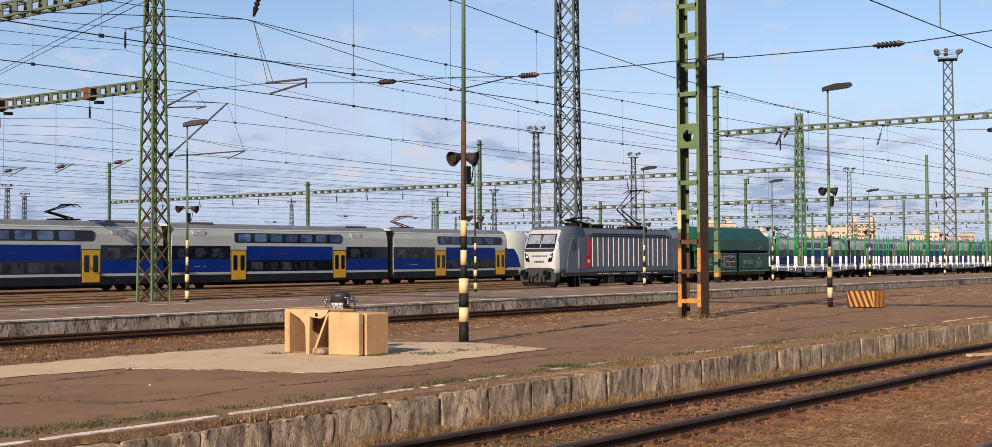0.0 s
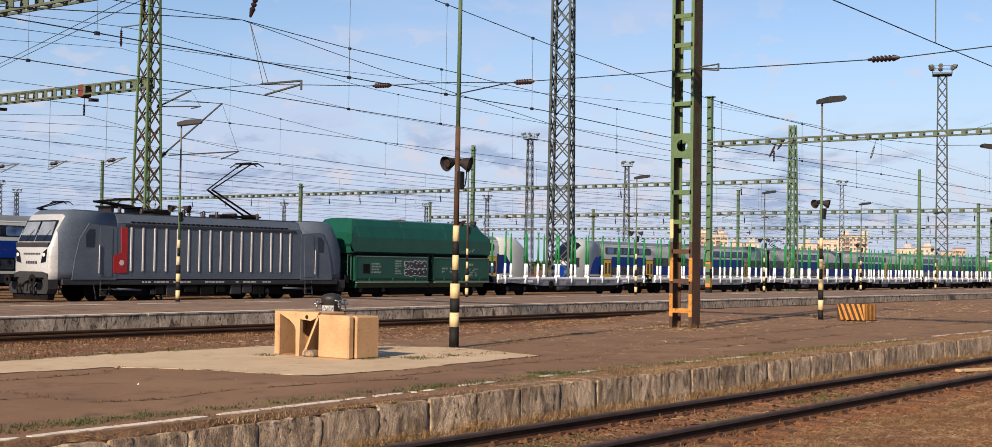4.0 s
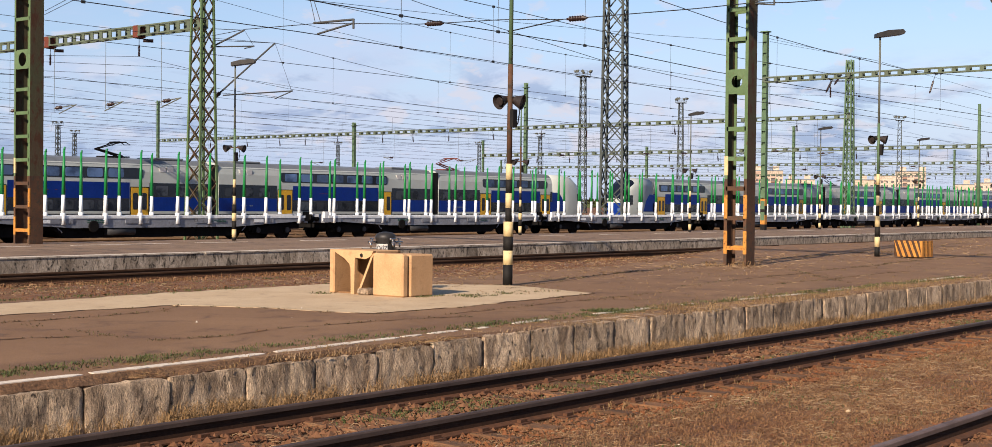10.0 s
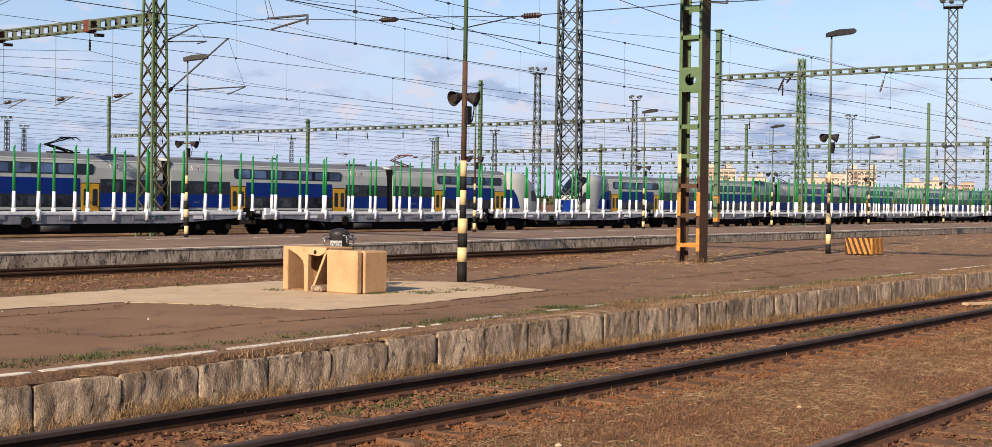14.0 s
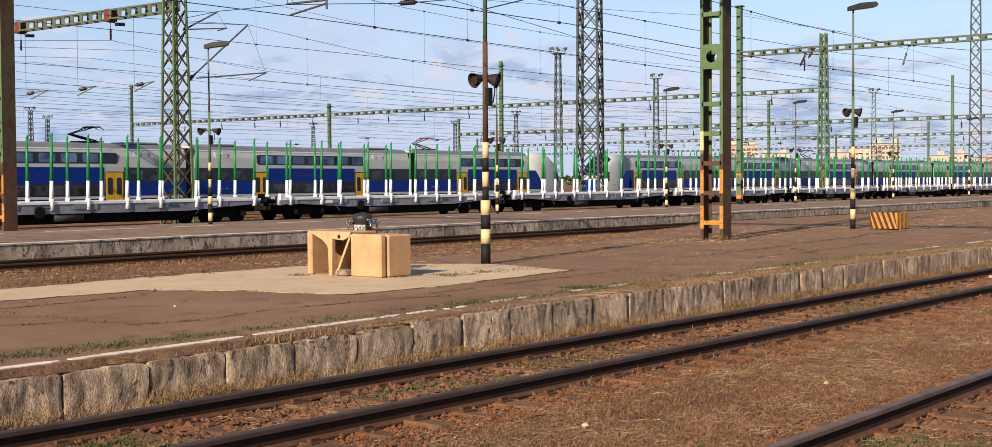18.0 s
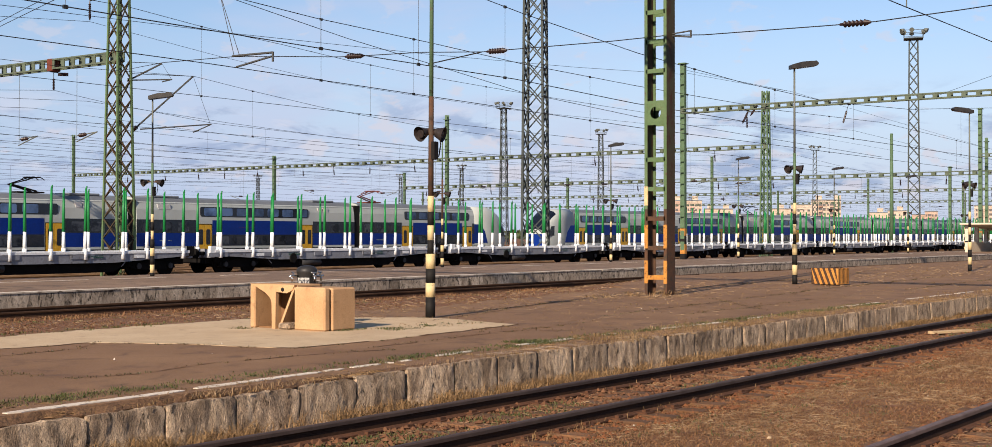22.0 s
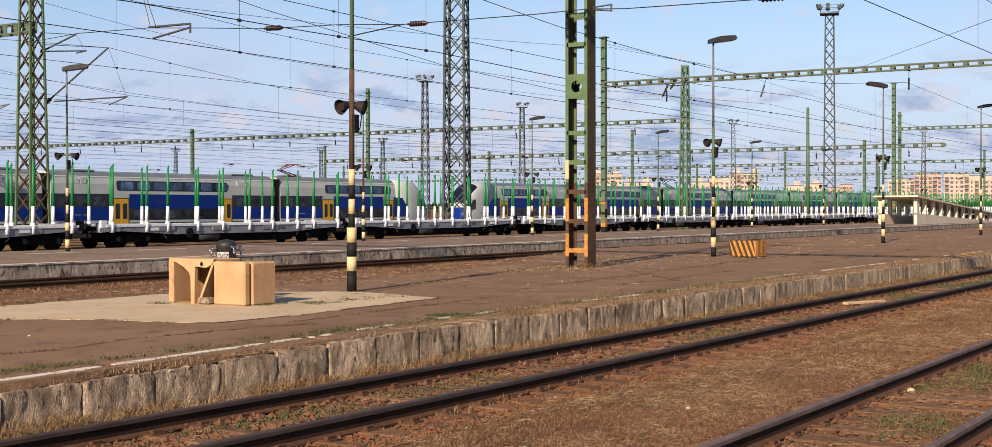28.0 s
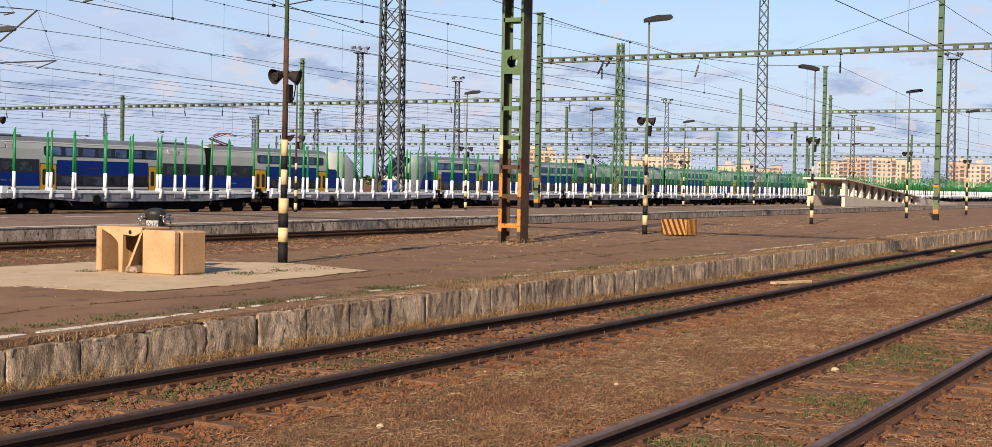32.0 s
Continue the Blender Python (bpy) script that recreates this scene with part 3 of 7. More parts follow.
def bars_of_text(x0, x1, z0, z1, y, rows, r, name="marking"):
    """Unreadable stencilled writing as rows of short bars on a side wall that faces -y."""
    bm = B()
    h = (z1 - z0) / rows
    for k in range(rows):
        x = x0
        while x < x1:
            w = r.uniform(0.06, 0.22)
            if x + w < x1 and r.random() < 0.8:
                box(bm, x, x + w, y - 0.004, y + 0.01, z0 + k * h + h * 0.2, z0 + k * h + h * 0.75)
            x += w + 0.05
    return bm


def make_loco():
    t = thing("electric_locomotive", "modern silver and grey electric locomotive with bright vertical ribs, pantograph raised", "locomotive")
    L, W = 17.5, 1.48
    # bodyside between the cabs
    side = [(-W, 1.05), (W, 1.05), (W, 3.45), (1.22, 3.86), (-1.22, 3.86), (-W, 3.45)]
    part("machine_room", prism(B(), side, 3.2, L - 3.2), M["loco_grey"], t)
    for n in range(16):
        x = 3.95 + n * (L - 7.9) / 15
        for s in (-1, 1):
            part("rib", box(B(), x - 0.045, x + 0.045, s * W - 0.03, s * W + 0.03, 1.38, 3.30, 0.012), M["rib"], t)
    for s in (-1, 1):
        bm = B()
        box(bm, 3.6, L - 3.6, s * (W + 0.015) - 0.02, s * (W + 0.015) + 0.02, 3.34, 3.44)
        part("rib_rail", bm, M["loco_dark"], t)
    for s in (-1, 1):
        slots = B()
        for n in range(34):
            x = 3.95 + n * (L - 8.0) / 34
            box(slots, x, x + 0.2, s * (W - 0.02) - 0.03, s * (W - 0.02) + 0.03, 3.50, 3.56)
        tagged(part("vent_slot", slots, M["under"], t, "row of dark vent slots under the roof edge"), kind="stuff")
    # cabs, drawn in towards the ends
    for end in (0, 1):
        def ring(x, w, prof):
            xx = x if end == 0 else L - x
            return [(xx, -w * a, z) for a, z in prof] + [(xx, w * a, z) for a, z in reversed(prof)]
        bm = B()
        loft(bm, [ring(0.0, 1.12, [(1, 0.98), (1, 1.35), (1, 1.9), (0.98, 2.28), (0.9, 2.29), (0.8, 2.30)]),
                  ring(0.10, 1.26, [(1, 0.98), (1, 1.35), (1, 2.0), (0.97, 2.50), (0.9, 2.52), (0.8, 2.53)]),
                  ring(0.34, 1.36, [(1, 0.98), (1, 1.35), (1, 2.2), (0.95, 2.95), (0.88, 3.05), (0.75, 3.08)]),
                  ring(0.74, 1.43, [(1, 0.98), (1, 1.35), (1, 2.5), (0.96, 3.35), (0.86, 3.68), (0.72, 3.76)]),
                  ring(1.05, 1.46, [(1, 0.98), (1, 1.35), (1, 2.6), (0.97, 3.45), (0.86, 3.88), (0.70, 3.96)]),
                  ring(3.2, 1.48, [(1, 0.98), (1, 1.35), (1, 2.6), (0.99, 3.46), (0.84, 3.88), (0.68, 3.94)])])
        for f in bm.faces:
            f.smooth = True
            c = f.calc_center_median()
            u = c.x if end == 0 else L - c.x
            # rear cab gets grey for silver, its shade put into the colour
            f.material_index = 1 if end or (u > 0.45 and abs(c.y) > 1.15) or (u > 0.8 and c.z > 3.6) else 0
        cab = part("cab", bm, [M["silver"], M["loco_grey"]], t)
        def px(x):
            return x if end == 0 else L - x
        part("roof_cap", prism(B(), [(px(0.95), 3.80), (px(3.2), 3.86), (px(3.2), 3.965), (px(1.25), 3.985)], -1.06, 1.06, "y"), M["loco_grey"], cab, "grey cab roof panel")
        # grey side field of the cab with the rising edge of the silver nose
        for s in (-1, 1):
            bm = B()
            o = [(px(0.95), 1.02), (px(3.2), 1.02), (px(3.2), 3.30), (px(1.75), 3.40), (px(1.30), 2.75), (px(1.08), 1.9)]
            prism(bm, o, s * 1.492, s * 1.44, "y")
            part("cab_side_panel", bm, M["loco_grey"], cab)
            bm = B()
            prism(bm, [(px(1.62), 2.40), (px(2.02), 2.40), (px(2.04), 3.16), (px(1.78), 3.16), (px(1.60), 2.95)], s * 1.502, s * 1.46, "y")
            part("side_window", bm, M["glass"], cab)
            bm = B()
            box(bm, min(px(2.3), px(2.95)), max(px(2.3), px(2.95)), s * 1.497 - 0.012, s * 1.497 + 0.012, 1.15, 3.22)
            door = part("cab_door", bm, M["loco_grey"], cab)
            bm = B()
            tube(bm, (px(2.25), s * 1.55, 1.3), (px(2.25), s * 1.55, 2.5), 0.02, n=6)
            part("handrail", bm, M["rib"], door)
            bm = B()
            for k in range(3):
                box(bm, min(px(2.4), px(2.85)), max(px(2.4), px(2.85)), s * 1.42 - 0.12, s * 1.42 + 0.02, 0.32 + k * 0.26, 0.36 + k * 0.26)
            for xx in (2.4, 2.85):
                tube(bm, (px(xx), s * 1.46, 0.3), (px(xx), s * 1.46, 1.05), 0.02, n=6)
            part("cab_step", bm, M["loco_dark"], cab)
        # windscreen in two panes, dark, with a white sunblind behind its top
        for a, b in ((-1.14, -0.03), (0.03, 1.14)):
            bm = B()
            lo, hi = 2.60, 3.50
            def sx(z):
                return px(0.085 + (z - 2.5) * 0.42 - 0.02)
            v = [bm.verts.new(p) for p in ((sx(lo), a, lo), (sx(lo), b, lo), (sx(hi), b * 0.93, hi), (sx(hi), a * 0.93, hi),
                                           (sx(lo) + (px(0.06) - px(0)), a, lo), (sx(lo) + (px(0.06) - px(0)), b, lo), (sx(hi) + (px(0.06) - px(0)), b * 0.93, hi), (sx(hi) + (px(0.06) - px(0)), a * 0.93, hi))]
            for q in ((0, 1, 2, 3), (7, 6, 5, 4), (0, 4, 5, 1), (1, 5, 6, 2), (2, 6, 7, 3), (3, 7, 4, 0)):
                bm.faces.new([v[i] for i in q])
            w = part("windscreen", bm, M["glass"], cab)
            bm = B()
            dx = px(0.012) - px(0)
            lo2, hi2 = 2.86, 3.44
            a2, b2 = (a + 0.08, b - 0.05) if a < 0 else (a + 0.05, b - 0.08)
            f = [bm.verts.new((sx(z) - dx * q, u, z)) for q in (1, 0) for u, z in ((a2, lo2), (b2, lo2), (b2 * 0.93, hi2), (a2 * 0.93, hi2))]
            for q in ((0, 1, 2, 3), (7, 6, 5, 4), (0, 4, 5, 1), (1, 5, 6, 2), (2, 6, 7, 3), (3, 7, 4, 0)):
                bm.faces.new([f[i] for i in q])
            part("sunblind", bm, M["blind"], w, "pale sunblind behind the windscreen")
            bm = B()
            bar(bm, (sx(2.62) - dx * 2, (a + b) / 2, 2.62), (sx(3.1) - dx * 2, a * 0.8 + b * 0.2, 3.1), 0.02)
            part("wiper", bm, M["black"], w)
        part("front_apron", prism(B(), [(-1.14, 0.97), (1.14, 0.97), (1.16, 1.26), (0.8, 1.34), (-0.8, 1.34), (-1.16, 1.26)], min(px(-0.03), px(0.1)), max(px(-0.03), px(0.1))), M["loco_dark"], cab, "dark lower front apron")
        part("wiper_cowl", prism(B(), [(-1.1, 2.36), (1.1, 2.36), (1.16, 2.56), (-1.16, 2.56)], min(px(0.0), px(0.12)), max(px(0.0), px(0.12))), M["loco_dark"], cab)
        for s in (-1, 1):
            bm = B()
            prism(bm, [(s * 0.70, 1.70), (s * 1.02, 1.76), (s * 1.10, 2.28), (s * 0.84, 2.14)], px(-0.035), px(0.06))
            part("headlight", bm, M["glass"], cab)
            bm = B()
            tube(bm, (px(-0.055), s * 0.92, 2.04), (px(0.0), s * 0.92, 2.04), 0.075, n=10)
            part("lamp_lens", bm, M["white"], cab)
        bm = B()
        r = random.Random(5)
        for k in range(7):
            y0 = -0.62 + k * 0.18
            box(bm, min(px(-0.012), px(0.02)), max(px(-0.012), px(0.02)), y0, y0 + r.uniform(0.08, 0.15), 2.04, 2.12)
        for k in range(5):
            y0 = -0.40 + k * 0.17
            box(bm, min(px(-0.012), px(0.02)), max(px(-0.012), px(0.02)), y0, y0 + r.uniform(0.09, 0.14), 1.66, 1.78)
        tagged(part("front_marking", bm, M["ink"], cab), kind="stuff")
        bm = B()
        prism(bm, [(-1.28, 0.42), (1.28, 0.42), (1.38, 0.62), (1.38, 1.02), (-1.38, 1.02), (-1.38, 0.62)], min(px(-0.12), px(0.35)), max(px(-0.12), px(0.35)))
        part("buffer_beam", bm, M["loco_dark"], t)
        buffers(t, px(-0.05), -1 if end == 0 else 1, 1.0, 0.5)
        part("coupling", tube(B(), (px(-0.12), 0, 0.95), (px(-0.5), 0, 0.72), 0.05), M["under"], t)
        for y in (-0.62, -0.34, 0.34, 0.62):
            part("brake_hose", tube(tube(B(), (px(-0.10), y * 0.9, 0.82), (px(-0.26), y, 0.66), 0.035), (px(-0.26), y, 0.66), (px(-0.2), y, 0.42), 0.035), M["under"], t)
        # lower apron with a dark rail guard and side fairings
        part("rail_guard", prism(B(), [(-1.2, 0.16), (1.2, 0.16), (1.28, 0.44), (-1.28, 0.44)], min(px(-0.02), px(0.3)), max(px(-0.02), px(0.3))), M["under"], t)
    # red field behind the leading cab
    bm = B()
    prism(bm, [(3.02, 1.30), (3.74, 1.30), (3.74, 3.28), (3.40, 3.28), (3.44, 2.20), (3.02, 2.05)], -1.505, -1.47, "y")
    part("red_panel", bm, M["signal_red"], t, "signal red panel with white ring")
    bm = B()
    tube(bm, (3.45, -1.49, 1.75), (3.45, -1.515, 1.75), 0.12, n=14)
    part("ring_mark", bm, M["rib"], t)
    # frame, bogies, underfloor boxes
    bm = B()
    box(bm, 0.5, L - 0.5, -1.46, 1.46, 0.78, 1.04, 0.03)
    part("solebar", bm, M["loco_dark"], t)
    tagged(part("side_marking", bars_of_text(4.6, 12.5, 0.86, 0.97, -1.46, 1, random.Random(3)), M["rib"], t), kind="stuff")
    bm = B()
    box(bm, 6.6, 10.9, -1.3, 1.3, 0.28, 0.78, 0.05)
    part("transformer", bm, M["under"], t)
    for x in (4.0, L - 4.0):
        bogie(t, x, r=0.62, base=2.6, w=1.15)
    # roof
    bm = B()
    box(bm, 3.4, L - 3.4, -1.0, 1.0, 3.86, 3.93, 0.02)
    part("roof_deck", bm, M["loco_dark"], t)
    for s in (-1, 1):
        part("roof_edge", prism(B(), [(s * 1.485, 3.47), (s * 1.24, 3.87), (s * 1.20, 3.84), (s * 1.44, 3.46)], 3.25, L - 3.25), M["loco_grey"], t, "grey sloping roof edge")
        # boxes, pipes and grilles along the frame
        rr = random.Random(40 + s)
        x = 5.4
        while x < 12.0:
            w = rr.uniform(0.35, 0.9)
            part("underfloor_box", box(B(), x, x + w, s * 1.30 - 0.1, s * 1.30 + 0.1, rr.uniform(0.3, 0.45), 0.80, 0.02), M[rr.choice(("under", "loco_dark", "loco_dark"))], t)
            x += w + rr.uniform(0.08, 0.4)
        for x in (2.2, 5.8, 11.7, 15.3):
            part("sand_pipe", tube(B(), (x, s * 1.25, 0.8), (x + 0.25, s * 1.1, 0.18), 0.03, n=6), M["wagon_grey"], t)
        for k in range(2):
            part("damper", tube(B(), (3.0 + k * 10.2, s * 1.38, 0.62), (4.6 + k * 10.2, s * 1.38, 0.56), 0.05, n=8), M["loco_grey"], t)
    for x in (4.0, 5.2, 7.6, 8.8, 9.6, 12.2):
        for y in (-0.55, 0.5):
            part("roof_insulator", lathe(B(), [(0.07, 0), (0.10, 0.06), (0.06, 0.1), (0.10, 0.16), (0.06, 0.2), (0.09, 0.26), (0.04, 0.3)], 8, (x, y, 3.92)), M["insulator"], t)
    bm = B()
    for y in (-0.55, 0.5):
        tube(bm, (4.0, y, 4.20), (9.6, y, 4.16), 0.016, n=6)
    box(bm, 6.0, 7.0, -0.4, 0.4, 3.92, 4.18, 0.04)
    box(bm, 9.9, 10.7, -0.4, 0.4, 3.92, 4.12, 0.04)
    part("roof_gear", bm, M["under"], t)
    pantograph(t, 11.6, 4.02, 2.55, knee_at=-2.0)
    pantograph(t, 4.4, 4.18, 0.30)
    for x in (3.7, 5.1, 10.9, 12.3):
        part("pantograph_foot", box(B(), x - 0.08, x + 0.08, -0.45, 0.45, 3.9, 4.2), M["insulator"], t)
    return t


def pantograph(parent, x, z, rise, material=None, knee_at=-1.25):
    """A single-arm pantograph: its knee points to -x; rise is how far the head stands over the base."""
    material = material or M["under"]
    knee = (x + knee_at, 0, z + 0.12 + rise * 0.45)
    head = (x + 0.35, 0, z + 0.12 + rise)
    bm = B()
    box(bm, x - 0.9, x + 0.9, -0.5, 0.5, z, z + 0.08)
    p = part("pantograph", bm, material, parent, "single-arm pantograph")
    bm = B()
    for s in (-0.28, 0.28):
        tube(bm, (x + 0.5, s, z + 0.1), (knee[0], s * 0.6, knee[2]), 0.05, n=6)
    part("lower_arm", bm, material, p)
    bm = B()
    for s in (-0.16, 0.16):
        tube(bm, (knee[0], s, knee[2]), (head[0], s * 2.4, head[2]), 0.034, n=6)
    part("upper_arm", bm, material, p)
    bm = B()
    for dx in (-0.22, 0.22):
        tube(bm, (head[0] + dx, -0.55, head[2]), (head[0] + dx, 0.55, head[2]), 0.045, n=6)
        for s in (-1, 1):
            tube(bm, (head[0] + dx, s * 0.55, head[2]), (head[0] + dx, s * 0.95, head[2] - 0.18), 0.03, n=6)
    part("contact_strip", bm, material, p)


def make_hopper():
    t = thing("hopper_wagon", "dark green four-axle hopper wagon with graffiti on its side", "freight wagon")
    L, W = 12.1, 1.48
    bm = B()
    # upper body: bulging sides, sloped roof, chamfered ends
    prof = [(-1.36, 2.42), (-1.50, 2.50), (-1.50, 3.25), (-1.24, 3.86), (-0.98, 4.20), (-0.45, 4.28), (0.45, 4.28), (0.98, 4.20), (1.24, 3.86), (1.50, 3.25), (1.50, 2.50), (1.36, 2.42)]
    def end_ring(x):
        return [(x, y if z <= 3.3 else y * 1.2 if abs(y) > 0.9 else y * 1.4, z if z <= 3.3 else 3.25 + (z - 3.25) * 0.25) for y, z in prof]
    rings = [end_ring(0.10), [(0.62, y, z) for y, z in prof], [(L - 0.72, y, z) for y, z in prof], end_ring(L - 0.05)]
    part("upper_body", loft(bm, rings), M["hopper"], t)
    for x in (0.75, 4.4, 8.0):
        part("roof_seam", prism(B(), [(-1.512, 3.24), (-1.252, 3.87), (-0.99, 4.212), (-0.45, 4.292), (-0.45, 4.26), (-0.96, 4.16), (-1.20, 3.84), (-1.47, 3.24)], x - 0.02, x + 0.02), M["hopper"], t)
    for y in (-1.3, 1.3):
        part("end_gusset", prism(B(), [(0.12, 2.44), (0.12, 3.0), (-0.02, 2.9), (0.35, 2.44)], y - 0.2, y + 0.2, "y"), M["hopper"], t)
    for a, b in ((0.45, 6.35), (6.85, L - 0.15)):
        bm = B()
        prism(bm, [(-1.44, 0.95), (-1.48, 1.10), (-1.48, 2.26), (-1.30, 2.32), (1.30, 2.32), (1.48, 2.26), (1.48, 1.10), (1.44, 0.95)], a, b)
        part("side_flap", bm, M["hopper"], t)
        bm = B()
        box(bm, a, b, -1.50, -1.46, 2.20, 2.27)
        box(bm, a, b, -1.50, -1.46, 0.93, 1.00)
        for x in (a, b - 0.07):
            box(bm, x, x + 0.07, -1.505, -1.46, 0.93, 2.27)
        flap = part("flap_frame", bm, M["hopper"], t)
        # pale colour on these two strips paints in the flap's highlights
        part("worn_edge", box(B(), a + 0.02, b - 0.02, -1.508, -1.49, 2.245, 2.272), M["mark_pale"], flap, "pale highlight painted along the upper edge")
        part("lower_ledge", box(B(), a, b, -1.56, -1.48, 0.86, 0.92, 0.01), M["mark_pale"], flap, "lower ledge coloured pale as a highlight")
        for q in (0.18, 0.5, 0.82):
            part("hinge", box(B(), a + (b - a) * q - 0.03, a + (b - a) * q + 0.03, -1.54, -1.47, 0.90, 1.12, 0.008), M["hopper"], flap)
    bm = B()
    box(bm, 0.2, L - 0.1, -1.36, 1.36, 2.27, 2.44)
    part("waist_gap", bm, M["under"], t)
    bm = B()
    prism(bm, [(-1.30, 0.60), (-1.44, 0.92), (1.44, 0.92), (1.30, 0.60)], 0.7, L - 0.5)
    part("chute_skirt", bm, M["hopper"], t, "dark green discharge chute")
    # black block fills in gear and shade between the hopper's bogies
    part("discharge_gear", prism(B(), [(3.35, 0.60), (3.55, 0.20), (L - 3.55, 0.20), (L - 3.35, 0.60)], -1.2, 1.2, "y"), M["under"], t)
    bm = B()
    for k in range(5):
        box(bm, 6.42, 6.78, -1.46, -1.42, 1.0 + k * 0.3, 1.04 + k * 0.3)
    for x in (6.42, 6.78):
        tube(bm, (x, -1.45, 0.55), (x, -1.45, 2.6), 0.02, n=6)
    part("ladder", bm, M["under"], t)
    bm = B()
    box(bm, -0.15, L + 0.15, -0.5, 0.5, 0.70, 1.0)
    box(bm, -0.15, 0.10, -1.35, 1.35, 0.85, 1.25)
    box(bm, L - 0.10, L + 0.15, -1.35, 1.35, 0.85, 1.25)
    part("underframe", bm, M["under"], t)
    bm = B()
    for s in (-1, 1):
        tube(bm, (0.05, s * 1.3, 1.0), (0.05, s * 1.3, 2.35), 0.025, n=6)
        tube(bm, (0.30, s * 1.3, 1.0), (0.30, s * 1.3, 2.35), 0.04, n=6)
    for z in (1.45, 1.95):
        tube(bm, (0.05, -1.3, z), (0.05, 1.3, z), 0.02, n=6)
    part("end_platform_rail", bm, M["hopper"], t)
    buffers(t, -0.15, -1)
    buffers(t, L + 0.15, 1)
    for x in (2.1, L - 2.1):
        bogie(t, x)
    r = random.Random(11)
    for a, b, z0, z1, n in ((1.7, 2.6, 1.35, 1.95, 4), (3.6, 4.15, 1.30, 2.10, 6), (7.6, 9.2, 1.40, 1.75, 2), (9.7, 10.6, 1.78, 2.02, 1), (9.7, 11.0, 1.2, 1.7, 5)):
        part("stencil", bars_of_text(a, b, z0, z1, -1.482, n, r), M["mark_pale"], t)
    bm = B()
    box(bm, 1.05, 1.55, -1.488, -1.47, 1.35, 1.85)
    part("plate", bm, M["under"], t)
    # graffiti: fat black shapes with a pale rim, no letters
    r = random.Random(4)
    back, front = B(), B()
    for k in range(5):
        for j in range(2):
            x, z = 4.55 + k * 0.38, 1.42 + j * 0.42
            rr = r.uniform(0.19, 0.25)
            o = [(x + rr * (1 + 0.18 * math.sin(3 * a + k)) * math.cos(a), z + rr * (1 + 0.2 * math.cos(2 * a + j)) * math.sin(a)) for a in (2 * math.pi * q / 10 for q in range(10))]
            prism(back, [(x + (u - x) * 1.16, z + (w - z) * 1.16) for u, w in o], -1.486, -1.47, "y")
            prism(front, o, -1.490, -1.47, "y")
            for q in range(1):
                u, w = x + r.uniform(-0.1, 0.1), z + r.uniform(-0.1, 0.1)
                prism(back, [(u - 0.05, w - 0.02), (u + 0.05, w - 0.03), (u + 0.04, w + 0.03), (u - 0.04, w + 0.04)], -1.494, -1.48, "y")
    tagged(part("graffiti_outline", back, M["rib"], t, "pale outline of sprayed graffiti"), kind="stuff")
    tagged(part("graffiti", front, M["ink"], t, "dark sprayed graffiti shapes"), kind="stuff")
    bm = B()
    for k in range(3):
        tube(bm, (9.3 + k * 0.5, -1.50, 2.62), (10.1 + k * 0.2, -1.50, 2.60 + 0.1 * k), 0.015, n=5)
    part("grab_rail", bm, M["mark_pale"], t)
    return t


STAKES = (-8.15, -6.05, -4.72, -2.72, -0.98, 0.98, 2.72, 4.72, 6.05, 8.15)


